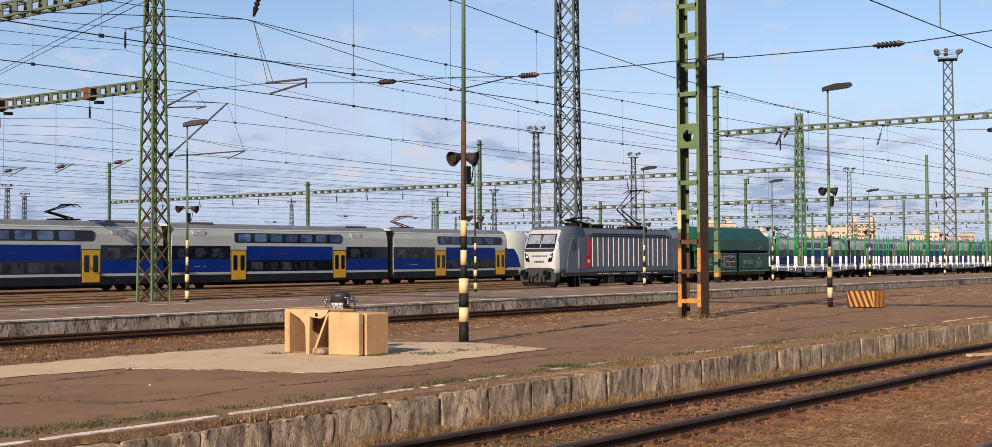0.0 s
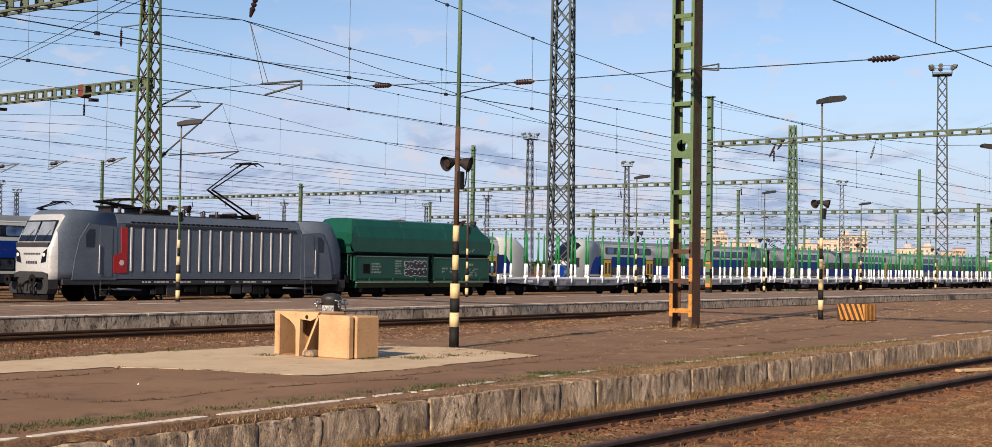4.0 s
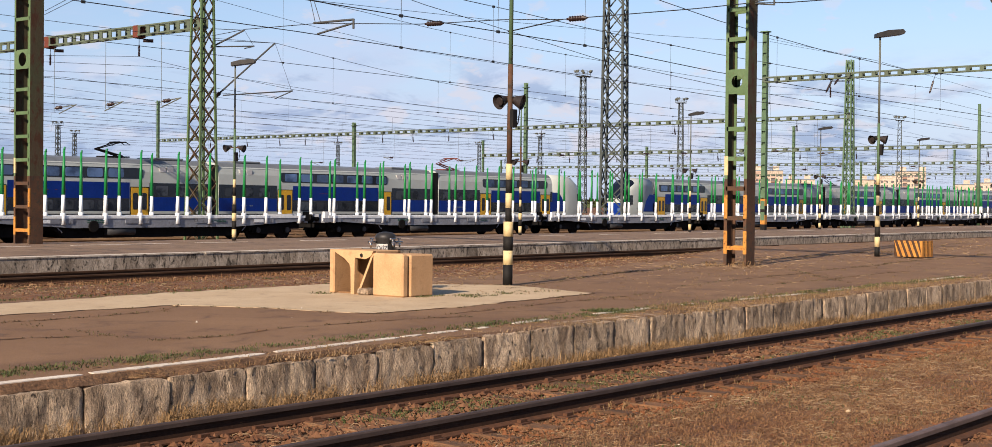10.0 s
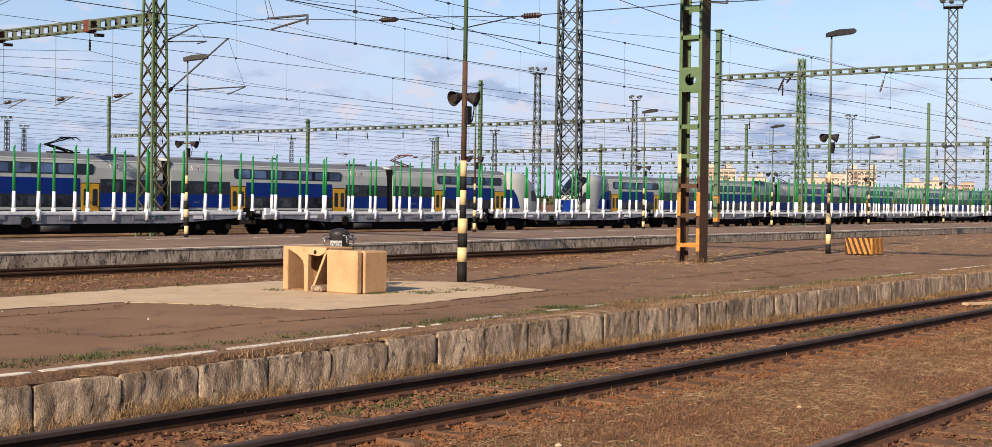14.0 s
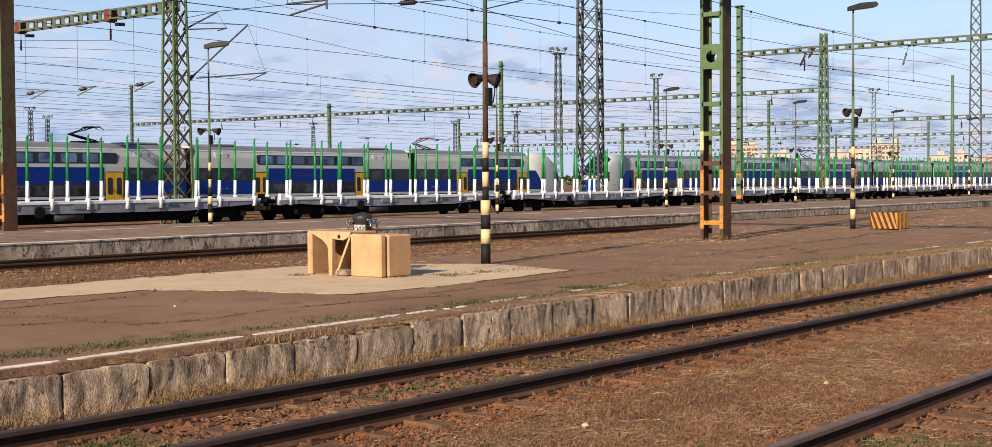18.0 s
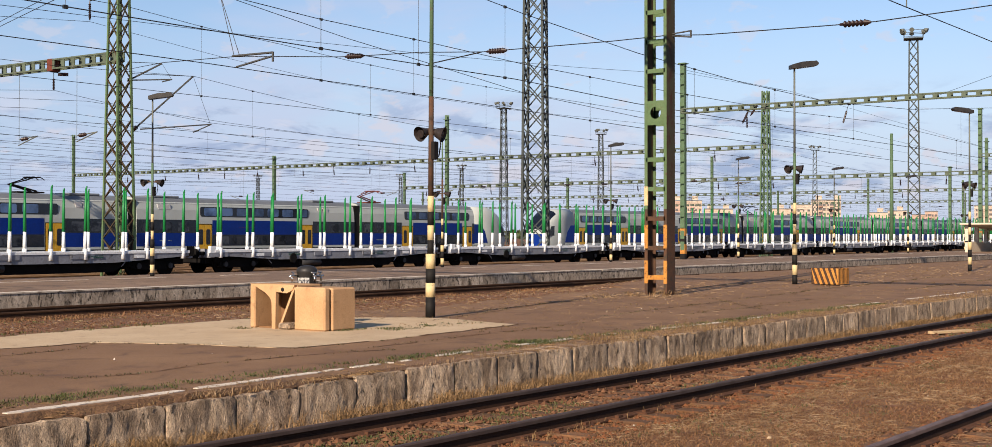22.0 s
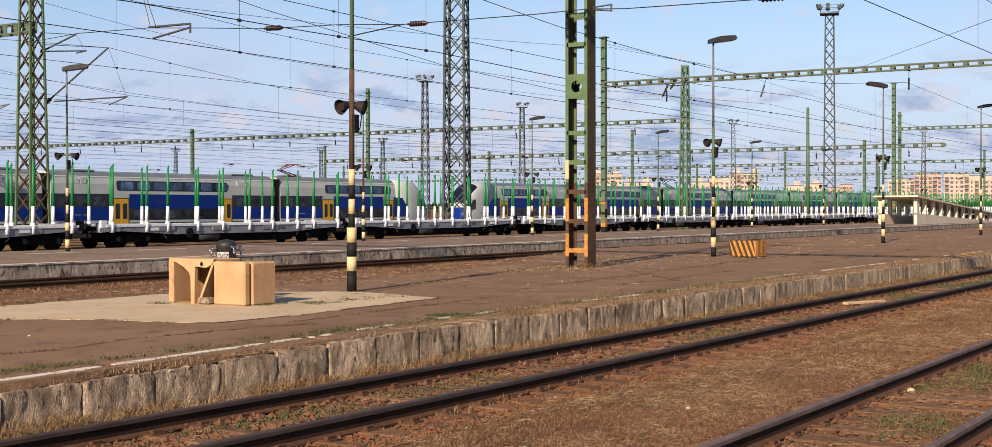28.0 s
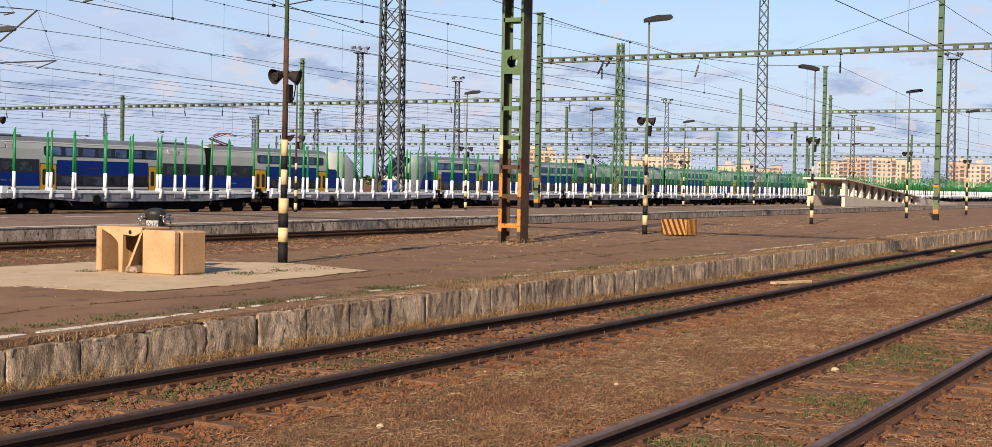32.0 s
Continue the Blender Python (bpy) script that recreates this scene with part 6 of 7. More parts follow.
def cantilever(x, y, z, reach, rise, label="steel cantilever arm with registration arm", s=-1):
    """A slanted strut and a level tube that carry the wires, from a mast at x, y; they reach towards +x or along y."""
    t = thing("cantilever_arm", label, "cantilever arm", Matrix.Translation((x, y, z)), group="cantilever arms")
    dx, dy = reach
    part("strut", tube(B(), (0, 0, 0), (dx, dy, rise), 0.042, n=6), M["steel_dark"], t)
    part("stay", tube(B(), (0, 0, rise), (dx, dy, rise), 0.016, n=5), M["wire"], t)
    part("tube", tube(B(), (dx * 0.15, dy * 0.15, rise * 0.06), (dx * 1.3, dy * 1.3, rise * 0.18), 0.032, n=6), M["steel_dark"], t)
    part("registration_arm", tube(B(), (dx * 1.28, dy * 1.28, rise * 0.17), (dx * 1.0, dy * 1.0, rise * 0.03), 0.028, n=6), M["steel_dark"], t)
    part("hanger_wire", tube(B(), (dx, dy, rise), (dx * 1.28, dy * 1.28, rise * 0.18), 0.01, n=4), M["wire"], t)
    disc_insulator(t, (dx * 0.03, dy * 0.03, rise * 0.03), (dx * 0.10, dy * 0.10, rise * 0.10), 0.12, 5)
    return t


cantilever(41.9, 51.9, 6.8, (2.5, -1.6), 2.83)
cantilever(41.7, 51.9, 9.25, (1.35, -0.9), 0.92)
# arms hung from the beam over the third track
hung = thing("hung_registration", "registration arm hung from a gantry beam on thin rods", "cantilever arm", Matrix.Translation((24.75, 27.0, 0)))
disc_insulator(hung, (0, -0.46, 9.55), (0, -0.07, 8.6), 0.085, 8, "dark ribbed insulator, hanging aslant")
part("yoke", box(B(), -0.26, 0.26, -0.62, -0.46, 9.62, 9.80), M["steel_dark"], hung)
part("drop_rod", wire(wire(B(), (0, 0, 8.35), (0, -0.55, 6.65), 0.012), (0, 0, 8.35), (0.0, -0.75, 6.65), 0.012), M["wire"], hung)
part("level_tube", tube(tube(B(), (0, -0.5, 6.62), (0, -2.0, 6.60), 0.03, n=6), (0, -2.0, 6.62), (0, -2.0, 6.36), 0.03, n=6), M["steel_dark"], hung)
part("registration_arm", tube(B(), (0, -1.95, 6.50), (0, -0.65, 6.32), 0.028, n=6), M["steel_dark"], hung)


def small_arm(x, y, z, n=1.9, s=1, top=9.0):
    t = thing("registration_arm", "short registration arm with insulator", "cantilever arm", Matrix.Translation((x, y, z)), group="short registration arms")
    part("arm", tube(tube(B(), (0, 0, 0.5), (0, -s * n, 0.62), 0.03, n=5), (0, -s * n, 0.62), (0, -s * (n - 1.6), 0.2), 0.03, n=5), M["pole_grey"], t)
    part("drop_post", tube(B(), (0, 0, 0.3), (0, 0, top - z + 0.1), 0.012, n=5), M["pole_grey"], t)
    part("clamp", box(B(), -0.26, 0.26, -0.06, 0.06, top - z - 0.04, top - z + 0.06), M["pole_grey"], t)
    disc_insulator(t, (0, -s * 0.2, 0.51), (0, -s * 0.7, 0.54), 0.1, 4)


for x, top in ((115.0, 9.9), (160.0, 9.0), (235.0, 9.6), (330.0, 10.0)):
    for y in (54.2, 58.9, 63.6, 68.0, 72.4, 77.2, 83, 90, 98, 108, 120):
        small_arm(x, y + 1.2, 6.1 + rng.uniform(0, 0.5), rng.uniform(1.5, 2.6), rng.choice((-1, 1)), top)
for y in (54.2, 58.9, 63.6, 68.0, 72.4):
    small_arm(41.3, y + 1.0, 6.25, rng.uniform(1.5, 2.4), 1, 10.15)


# ---- covered ramp to the underpass, flats and trees beyond the yard ----
def covered_ramp():
    t = thing("covered_ramp", "cream concrete covered ramp with a row of square openings", "ramp shelter")
    x0, x1, x2, y0, y1 = 122.9, 152.8, 176.0, 33.2, 36.4

    def top(x):
        return 2.84 - (x - x0) * 1.62 / (x1 - x0)

    def sill(x):
        return 1.36 - (x - x0) * 0.94 / (x1 - x0)

    low = FAR_TOP - 0.3
    # front: parapet, pillars between it and the roof, solid tail beyond the roof
    part("parapet_wall", prism(B(), [(x0, low), (x1, low), (x1, sill(x1)), (x0, sill(x0))], y0 - 0.15, y0 + 0.15, "y"), M["ramp"], t)
    part("tail_wall", prism(B(), [(x1 + 0.004, low), (x2, low), (x2, FAR_TOP + 0.1), (x1 + 0.004, top(x1) + 0.02)], y0 - 0.152, y0 + 0.152, "y"), M["ramp"], t)
    part("back_parapet", prism(B(), [(x0, low), (x2, low), (x2, FAR_TOP + 0.1), (x1, sill(x1)), (x0, sill(x0))], y1 - 0.15, y1 + 0.15, "y"), M["ramp"], t)
    for y in (y0, y1):
        for k in range(11):
            w = 0.40 if k == 0 else 0.20
            x = x0 + w + k * (x1 - x0 - 0.66) / 10
            part("pillar", prism(B(), [(x - w, sill(x - w) - 0.1), (x + w, sill(x + w) - 0.1), (x + w, top(x + w)), (x - w, top(x - w))], y - 0.16, y + 0.16, "y"), M["ramp"], t)
    bm = B()
    prism(bm, [(x0 - 0.7, 2.84), (x1 + 0.6, 1.20), (x1 + 0.6, 1.31), (x0 - 0.7, 2.99)], y0 - 0.4, y1 + 0.4, "y")
    part("roof", bm, M["ramp"], t, "sloping cream concrete roof slab")
    part("ramp_floor", box(B(), x0 + 1.0, x1, y0 + 0.2, y1 - 0.2, FAR_TOP - 0.5, FAR_TOP + 0.02), M["asphalt_far"], t)


covered_ramp()


def block_of_flats(b0, b1, far, h, storeys, bays, colour, label):
    """A slab of flats seen across the yard: its front runs between two bearings."""
    p0 = Vector((far * math.sin(radians(b0)), far * math.cos(radians(b0)), 0))
    p1 = Vector((far * math.sin(radians(b1)), far * math.cos(radians(b1)), 0))
    d = p1 - p0
    n = d.length
    t = thing("apartment_building", label, "apartment building", pose(p0.x, p0.y, BED, 0, 0, math.degrees(math.atan2(d.y, d.x))), group="apartment blocks beyond the yard")
    r = random.Random(int(b0 * 100))
    # the slab steps in height along its length; front faces -y in its own space (towards the yard)
    steps = max(2, round(n / 22))
    w = n / steps
    shapes = {"wide": data_of("window", box(B(), -0.85, 0.85, -0.06, 0.05, 0, 1.5), M["win_far"]), "narrow": data_of("window", box(B(), -0.5, 0.5, -0.06, 0.05, 0, 1.5), M["win_far"]), "loggia": []}
    for tint in ("plaster_pink", "loggia_red"):
        bm = box(B(), -1.25, 1.25, -0.06, 0.05, 0.1, 1.75)
        dark = len(bm.faces)
        box(bm, -1.3, 1.3, -0.9, 0.04, -0.85, 0.2)
        bm.faces.ensure_lookup_table()
        for f in bm.faces[:dark]:
            f.material_index = 1
        shapes["loggia"].append(data_of("loggia", bm, [M[tint], M["win_far"]]))
    for k in range(steps):
        hh = h - r.choice((0, 0, 2.9, 5.8)) * (0.5 if storeys > 8 else 0.4)
        off = r.choice((0.0, 1.2, 2.4))
        bm = B()
        box(bm, k * w, (k + 1) * w, off, 14, 0, hh)
        wall = part("wall", bm, colour if r.random() < 0.7 else M["plaster_pink"], t)
        bm = B()
        box(bm, k * w - 0.2, (k + 1) * w + 0.2, off - 0.3, 14.3, hh, hh + 0.6)
        roof = part("roof", bm, M["coach_roof"], t)
        if r.random() < 0.7:
            bm = B()
            q = k * w + r.uniform(0.2, 0.6) * w
            box(bm, q, q + 4, 4, 9, hh + 0.6, hh + 3.2)
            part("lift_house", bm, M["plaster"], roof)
        per = max(4, round(w / 3.1))
        loggia_of = r.randrange(3)
        for i in range(int((hh - 1.2) // 2.9)):
            z = i * 2.9 + 1.0
            for j in range(per):
                q = k * w + (j + 0.5) * w / per
                m = Matrix.Translation((q, off, z))
                if j % 4 == loggia_of:
                    part("loggia", shapes["loggia"][(i + k) % 2], None, wall, "", m)
                else:
                    part("window", shapes["wide" if j % 2 else "narrow"], None, wall, "", m)
    return t


FLATS = "cream and pink slab of flats behind the rail yard"
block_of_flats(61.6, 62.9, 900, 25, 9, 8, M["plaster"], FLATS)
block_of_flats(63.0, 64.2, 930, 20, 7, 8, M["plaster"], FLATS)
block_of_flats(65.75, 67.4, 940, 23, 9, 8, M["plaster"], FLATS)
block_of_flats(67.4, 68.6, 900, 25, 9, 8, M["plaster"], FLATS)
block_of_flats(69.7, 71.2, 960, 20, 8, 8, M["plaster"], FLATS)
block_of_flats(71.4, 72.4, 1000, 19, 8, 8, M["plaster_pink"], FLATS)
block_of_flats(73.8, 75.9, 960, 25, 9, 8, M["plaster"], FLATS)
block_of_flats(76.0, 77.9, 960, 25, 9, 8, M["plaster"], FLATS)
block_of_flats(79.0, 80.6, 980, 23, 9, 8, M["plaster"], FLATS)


def tree(x, y, h, spread, seed, label="small leafy tree at the edge of the rail yard"):
    r = random.Random(seed)
    t = thing("tree", label, "tree", pose(x, y, BED), group="trees at the yard edge")
    bm = tube(B(), (0, 0, 0), (0, 0, h * 0.45), h * 0.035, h * 0.022, n=7)
    limbs = []
    for k in range(6):
        a = k * 1.05 + r.uniform(-0.3, 0.3)
        e = Vector((math.cos(a) * spread * 0.5, math.sin(a) * spread * 0.5, h * r.uniform(0.6, 0.85)))
        tube(bm, (0, 0, h * r.uniform(0.3, 0.45)), e, h * 0.016, h * 0.006, n=5)
        limbs.append(e)
    part("trunk", bm, M["bark"], t)
    vs, fs = [], []
    for k in range(900):
        e = r.choice(limbs + [Vector((0, 0, h * 0.7))])
        c = e + Vector((r.gauss(0, spread * 0.22), r.gauss(0, spread * 0.22), r.gauss(0, h * 0.13)))
        s = r.uniform(0.10, 0.26) * h / 6
        u = Vector((r.uniform(-1, 1), r.uniform(-1, 1), r.uniform(-0.6, 0.6))).normalized() * s
        w = u.cross(Vector((r.uniform(-1, 1), r.uniform(-1, 1), 1))).normalized() * s * 0.7
        i = len(vs)
        vs += [c - u, c + w, c + u, c - w]
        fs.append((i, i + 1, i + 2, i + 3))
    me = bpy.data.meshes.new("crown")
    me.from_pydata([tuple(v) for v in vs], [], fs)
    me.materials.append(M["leaf"])
    tagged(part("crown", me, None, t, "ragged green crown of small leaf clumps"), kind="stuff")


for k, (bearing, far, h, sp) in enumerate(((58.7, 235, 6.6, 5.0), (61.3, 420, 6, 6), (62.6, 430, 5, 5), (64.9, 560, 8, 7), (69.2, 520, 8, 8), (72.8, 560, 9, 9), (73.4, 540, 8, 8), (75.3, 600, 8, 8), (77.0, 580, 7, 8), (78.4, 560, 9, 9), (78.9, 540, 8, 9), (80.9, 600, 9, 9), (66.6, 600, 6, 7), (70.6, 560, 6, 7), (57.2, 600, 6, 8), (60.2, 620, 6, 8))):
    tree(far * math.sin(radians(bearing)), far * math.cos(radians(bearing)), h, sp, 100 + k)


def far_woods():
    """A low belt of scrub along the horizon."""
    r = random.Random(21)
    vs, fs = [], []
    for k in range(9000):
        b = radians(r.uniform(25, 86))
        far = r.uniform(700, 860)
        top = 5.0 + 2.5 * noise.noise((b * 30, 0, 1.0))
        c = Vector((far * math.sin(b), far * math.cos(b), r.uniform(0, max(top, 2))))
        s = r.uniform(0.8, 2.2)
        u = Vector((r.uniform(-1, 1), r.uniform(-1, 1), r.uniform(-0.5, 0.8))).normalized() * s
        w = u.cross(Vector((r.uniform(-1, 1), r.uniform(-1, 1), 1))).normalized() * s * 0.8
        i = len(vs)
        vs += [tuple(c - u), tuple(c + w), tuple(c + u), tuple(c - w)]
        fs.append((i, i + 1, i + 2, i + 3))
    me = bpy.data.meshes.new("far_woods")
    me.from_pydata(vs, [], fs)
    me.materials.append(M["leaf"])
    tagged(new("far_woods", me), "low belt of green scrub along the horizon", "woods", kind="stuff")


far_woods()


# ---- near platform: fountain, striped block, paving ----
def drinking_fountain():
    t = thing("drinking_fountain", "tan concrete drinking fountain round a dark iron tap column", "drinking fountain", pose(0, 0, NEAR_TOP))
    # closed box basin, its lit face to -x and its other face to -y
    bm = B()
    box(bm, 15.99, 16.13, 14.97, 15.66, 0.0, 0.71, 0.025)
    part("basin_front", bm, M["tan"], t, "tan concrete slab with chipped top edge")
    bm = B()
    box(bm, 16.155, 16.72, 14.95, 15.60, 0.0, 0.70, 0.025)
    part("basin_block", bm, M["tan"], t)
    # open basin: side wall, back, cheek and slanted splash slab
    bm = B()
    box(bm, 16.00, 16.70, 16.58, 16.70, 0.0, 0.745, 0.02)
    part("side_wall", bm, M["tan"], t)
    bm = B()
    box(bm, 16.62, 16.72, 15.70, 16.58, 0.0, 0.74, 0.01)
    part("back_wall", bm, M["tan_shade"], t)
    # front plate with two openings: a curved rim, an upright strip and the slanted splash slab
    o = [(16.70, 0.745), (15.66, 0.745), (15.70, 0.66), (15.84, 0.60), (16.09, 0.62), (16.10, 0.0), (16.18, 0.0), (16.19, 0.44), (16.22, 0.51), (16.34, 0.60), (16.60, 0.715)]
    part("front_plate", prism(B(), o, 16.005, 16.075, "x"), M["tan"], t, "tan concrete front plate with a curved opening")
    bm = B()
    prism(bm, [(15.70, 0.70), (15.655, 0.70), (16.00, 0.0), (16.05, 0.0)], 16.02, 16.62, "x")
    part("splash_slab", bm, M["tan"], t, "slanted tan concrete splash slab")
    bm = B()
    box(bm, 16.08, 16.62, 15.66, 16.57, 0.70, 0.742, 0.006)
    part("basin_rim", bm, M["tan"], t)
    part("basin_floor", box(B(), 16.08, 16.62, 15.66, 16.57, 0.0, 0.03), M["tan_shade"], t)
    bm = B()
    box(bm, 15.93, 16.25, 15.72, 15.98, 0.0, 0.11, 0.03)
    part("foot_stone", bm, M["kerb"], t, "grey foot stone")
    bm = B()
    tube(bm, (16.03, 15.93, 0.66), (16.00, 15.93, 0.66), 0.035, n=10)
    part("drain_hole", bm, M["black"], t)
    # tap column
    cx, cy = 16.86, 16.20
    col = part("tap_column", lathe(B(), [(0.20, 0.0), (0.20, 0.10), (0.165, 0.12), (0.165, 0.90), (0.178, 0.92), (0.178, 0.96), (0.16, 1.00), (0.11, 1.03), (0.03, 1.045)], 24, (cx, cy, 0)), M["cast"], t, "dark cast iron tap column with domed lid")
    for a in (200, 20, 290):
        d = Vector((math.cos(radians(a - 38)), math.sin(radians(a - 38)), 0))
        bm = B()
        c = Vector((cx, cy, 0.86))
        tube(bm, c + d * 0.17, c + d * 0.33, 0.022, n=8)
        tube(bm, c + d * 0.28, c + d * 0.28 + Vector((0, 0, -0.09)), 0.02, 0.016, n=8)
        tube(bm, c + d * 0.26, c + d * 0.26 + Vector((0, 0, 0.06)), 0.014, n=8)
        e = d.cross((0, 0, 1)) * 0.06
        tube(bm, c + d * 0.26 + Vector((0, 0, 0.065)) - e, c + d * 0.26 + Vector((0, 0, 0.065)) + e, 0.013, n=8)
        part("tap", bm, M["chrome"], col, "chrome drinking tap")
    # enamel sign bent round the column
    face = math.atan2(-cy, -cx) - 0.35
    bm = B()
    rows = []
    for z in (0.695, 0.835):
        rows.append([(cx + 0.172 * math.cos(face + q), cy + 0.172 * math.sin(face + q), z) for q in (-0.75 + 0.15 * k for k in range(10))])
    vs = [[bm.verts.new(p) for p in row] for row in rows]
    for k in range(9):
        bm.faces.new((vs[0][k], vs[0][k + 1], vs[1][k + 1], vs[1][k]))
    bmesh.ops.solidify(bm, geom=bm.faces[:], thickness=0.004)
    sign = part("sign", bm, M["white"], col, "white enamel sign lettered for drinking water")
    for k, ch in enumerate("ÓVÍZ"):
        cu = bpy.data.curves.new("letter", "FONT")
        cu.body = ch
        cu.size = 0.105
        cu.align_x = "CENTER"
        cu.extrude = 0.001
        cu.materials.append(M["ink"])
        q = face + (-0.36 + 0.25 * k)
        ob = new("letter", cu)
        dg = bpy.context.evaluated_depsgraph_get()
        me = bpy.data.meshes.new_from_object(ob.evaluated_get(dg))
        bpy.data.objects.remove(ob)
        lo = new("letter", me)
        lo.parent = col
        lo.matrix_basis = pose(cx + 0.177 * math.cos(q), cy + 0.177 * math.sin(q), 0.728, 90, 0, math.degrees(q) + 90)
    return t


drinking_fountain()


def striped_block():
    """A concrete ballast block painted with slanted yellow and black stripes."""
    t = thing("striped_concrete_block", "low concrete block painted with slanted yellow and black stripes", "barrier block", pose(40.60, 16.28, NEAR_TOP) @ Matrix.Diagonal((0.88, 0.88, 1.0, 1.0)))
    part("core", box(B(), -0.52, 0.50, -0.52, 0.50, 0.03, 0.53, 0.02), M["brown_stripe"], t)
    for k in range(-1, 6):
        a, b = -0.54 + k * 0.20, -0.54 + k * 0.20 + 0.10
        o = [(a, 0.03), (b, 0.03), (b + 0.22, 0.53), (a + 0.22, 0.53)]
        o = [(min(max(u, -0.515), 0.495), z) for u, z in o]
        if max(u for u, z in o) - min(u for u, z in o) > 0.05:
            part("stripe", prism(B(), o, -0.526, -0.50, "x"), M["orange"], t)
    for k in range(8):
        a = -0.50 + k * 0.125
        part("stripe", prism(B(), [(a, 0.03), (a + 0.06, 0.03), (a + 0.06, 0.53), (a, 0.53)], -0.528, -0.50, "y"), M["orange"], t)
    part("top_face", box(B(), -0.515, 0.495, -0.515, 0.495, 0.53, 0.535), M["rust_fix"], t)


striped_block()


SEAM_POINTS = []


def paving():
    """Pale concrete apron round the fountain, a path leading off along the platform."""
    o = [(-30, 16.45), (10.4, 16.35), (11.6, 16.2), (12.35, 16.17), (12.75, 15.5), (13.08, 14.77), (13.2, 13.9), (13.46, 13.14), (15.3, 13.08), (16.73, 13.2), (19.3, 13.46), (19.65, 14.6), (19.95, 15.85), (19.3, 16.85), (18.5, 17.8), (17.7, 18.4), (14.1, 18.45), (10.4, 18.1), (-30, 18.1)]
    ragged = []
    for (xa, ya), (xb, yb) in zip(o, o[1:] + o[:1]):
        n = max(1, int(min(math.hypot(xb - xa, yb - ya), 25) / 0.16)) if max(xa, xb) > 2 else 1
        for k in range(n):
            u = k / n
            x, y = xa + (xb - xa) * u, ya + (yb - ya) * u
            ragged.append((x + 0.10 * noise.noise((x * 1.3, y * 1.3, 1.0)), y + 0.13 * noise.noise((x * 2.1, y * 2.1, 6.0)) + 0.05 * noise.noise((x * 9, y * 9, 2.0))))
    bm = B()
    prism(bm, ragged, NEAR_TOP - 0.1, NEAR_TOP + 0.002, "z")
    apron = solid("paved_apron", bm, M["slab"], "pale sandy concrete apron round the fountain", "paving", kind="structure")
    # dark ragged seam where the apron meets the asphalt
    r = random.Random(23)
    seam = [q for q in ragged if q[0] > 4 and q[1] < 17.2]
    SEAM_POINTS.extend(q for q in seam if r.random() < 0.3)
    for k in range(0, len(seam) - 8, 7):
        if r.random() < 0.25:
            continue
        bm = B()
        pts = seam[k:k + 8]
        w = [r.uniform(0.006, 0.03) for q in pts]
        rows = [[bm.verts.new((x + r.uniform(-0.02, 0.02), y + d * ww, NEAR_TOP + 0.004)) for d in (-1, 1)] for (x, y), ww in zip(pts, w)]
        for a, b in zip(rows, rows[1:]):
            bm.faces.new((a[0], b[0], b[1], a[1]))
        part("paving_seam", bm, M["sleeper"], apron)


paving()


CRACK_WEEDS = []


def crack_lines():
    """Dark ragged cracks in the asphalt, filled with dirt."""
    r = random.Random(17)
    t = thing("asphalt_cracks", "dark ragged cracks in the brown asphalt", "crack", kind="structure")
    lines = [((9.15, 15.4), (9.17, 14.1)), ((9.17, 14.1), (9.12, 13.2)), ((9.12, 13.2), (9.25, 12.35)), ((9.25, 12.35), (10.0, 12.12)), ((9.9, 12.12), (11.4, 12.38)), ((11.4, 12.38), (13.1, 12.3)), ((13.1, 12.3), (14.1, 11.9)),
             ((7.0, 15.3), (9.15, 15.4)), ((9.15, 15.4), (11.6, 15.5)), ((11.6, 15.5), (12.5, 16.2)), ((5, 14.8), (9.15, 13.2)), ((14.0, 12.3), (21.0, 12.9)), ((21, 16.4), (33, 18.2)), ((22, 13.5), (36, 14.8)), ((30, 18.4), (44, 19.3)),
             ((34, 15.0), (50, 16.0)), ((45, 19.0), (60, 21.5)), ((26, 11.8), (30, 15.0)), ((18.5, 15.2), (27, 17.4)), ((38, 13.0), (55, 14.0)), ((17.5, 12.9), (19.5, 11.2)), ((24, 12.6), (34, 12.9))]
    for (x0, y0), (x1, y1) in lines:
        bm = B()
        n = max(6, int(math.hypot(x1 - x0, y1 - y0) / 0.22))
        left, right = [], []
        wob = 0.0
        for k in range(n + 1):
            u = k / n
            wob += r.uniform(-0.05, 0.05)
            bow = 0.16 * noise.noise((u * n * 0.12, x0, 4.0)) + 0.10 * noise.noise((u * n * 0.6, x0, 9.0))
            w = max(0.0, r.uniform(-0.012, 0.055)) * (1 - abs(2 * u - 1) ** 4)
            x, y = x0 + (x1 - x0) * u, y0 + (y1 - y0) * u + wob * 0.4 + bow
            if r.random() < 0.55:
                CRACK_WEEDS.append((x - 0.06, x + 0.06, y - 0.03, y + 0.05, NEAR_TOP, 1))
            left.append(bm.verts.new((x, y - w, NEAR_TOP + 0.001)))
            right.append(bm.verts.new((x, y + w + 0.002, NEAR_TOP + 0.001)))
        for k in range(n):
            bm.faces.new((left[k], left[k + 1], right[k + 1], right[k]))
        part("crack", bm, M["sleeper"], t)


crack_lines()
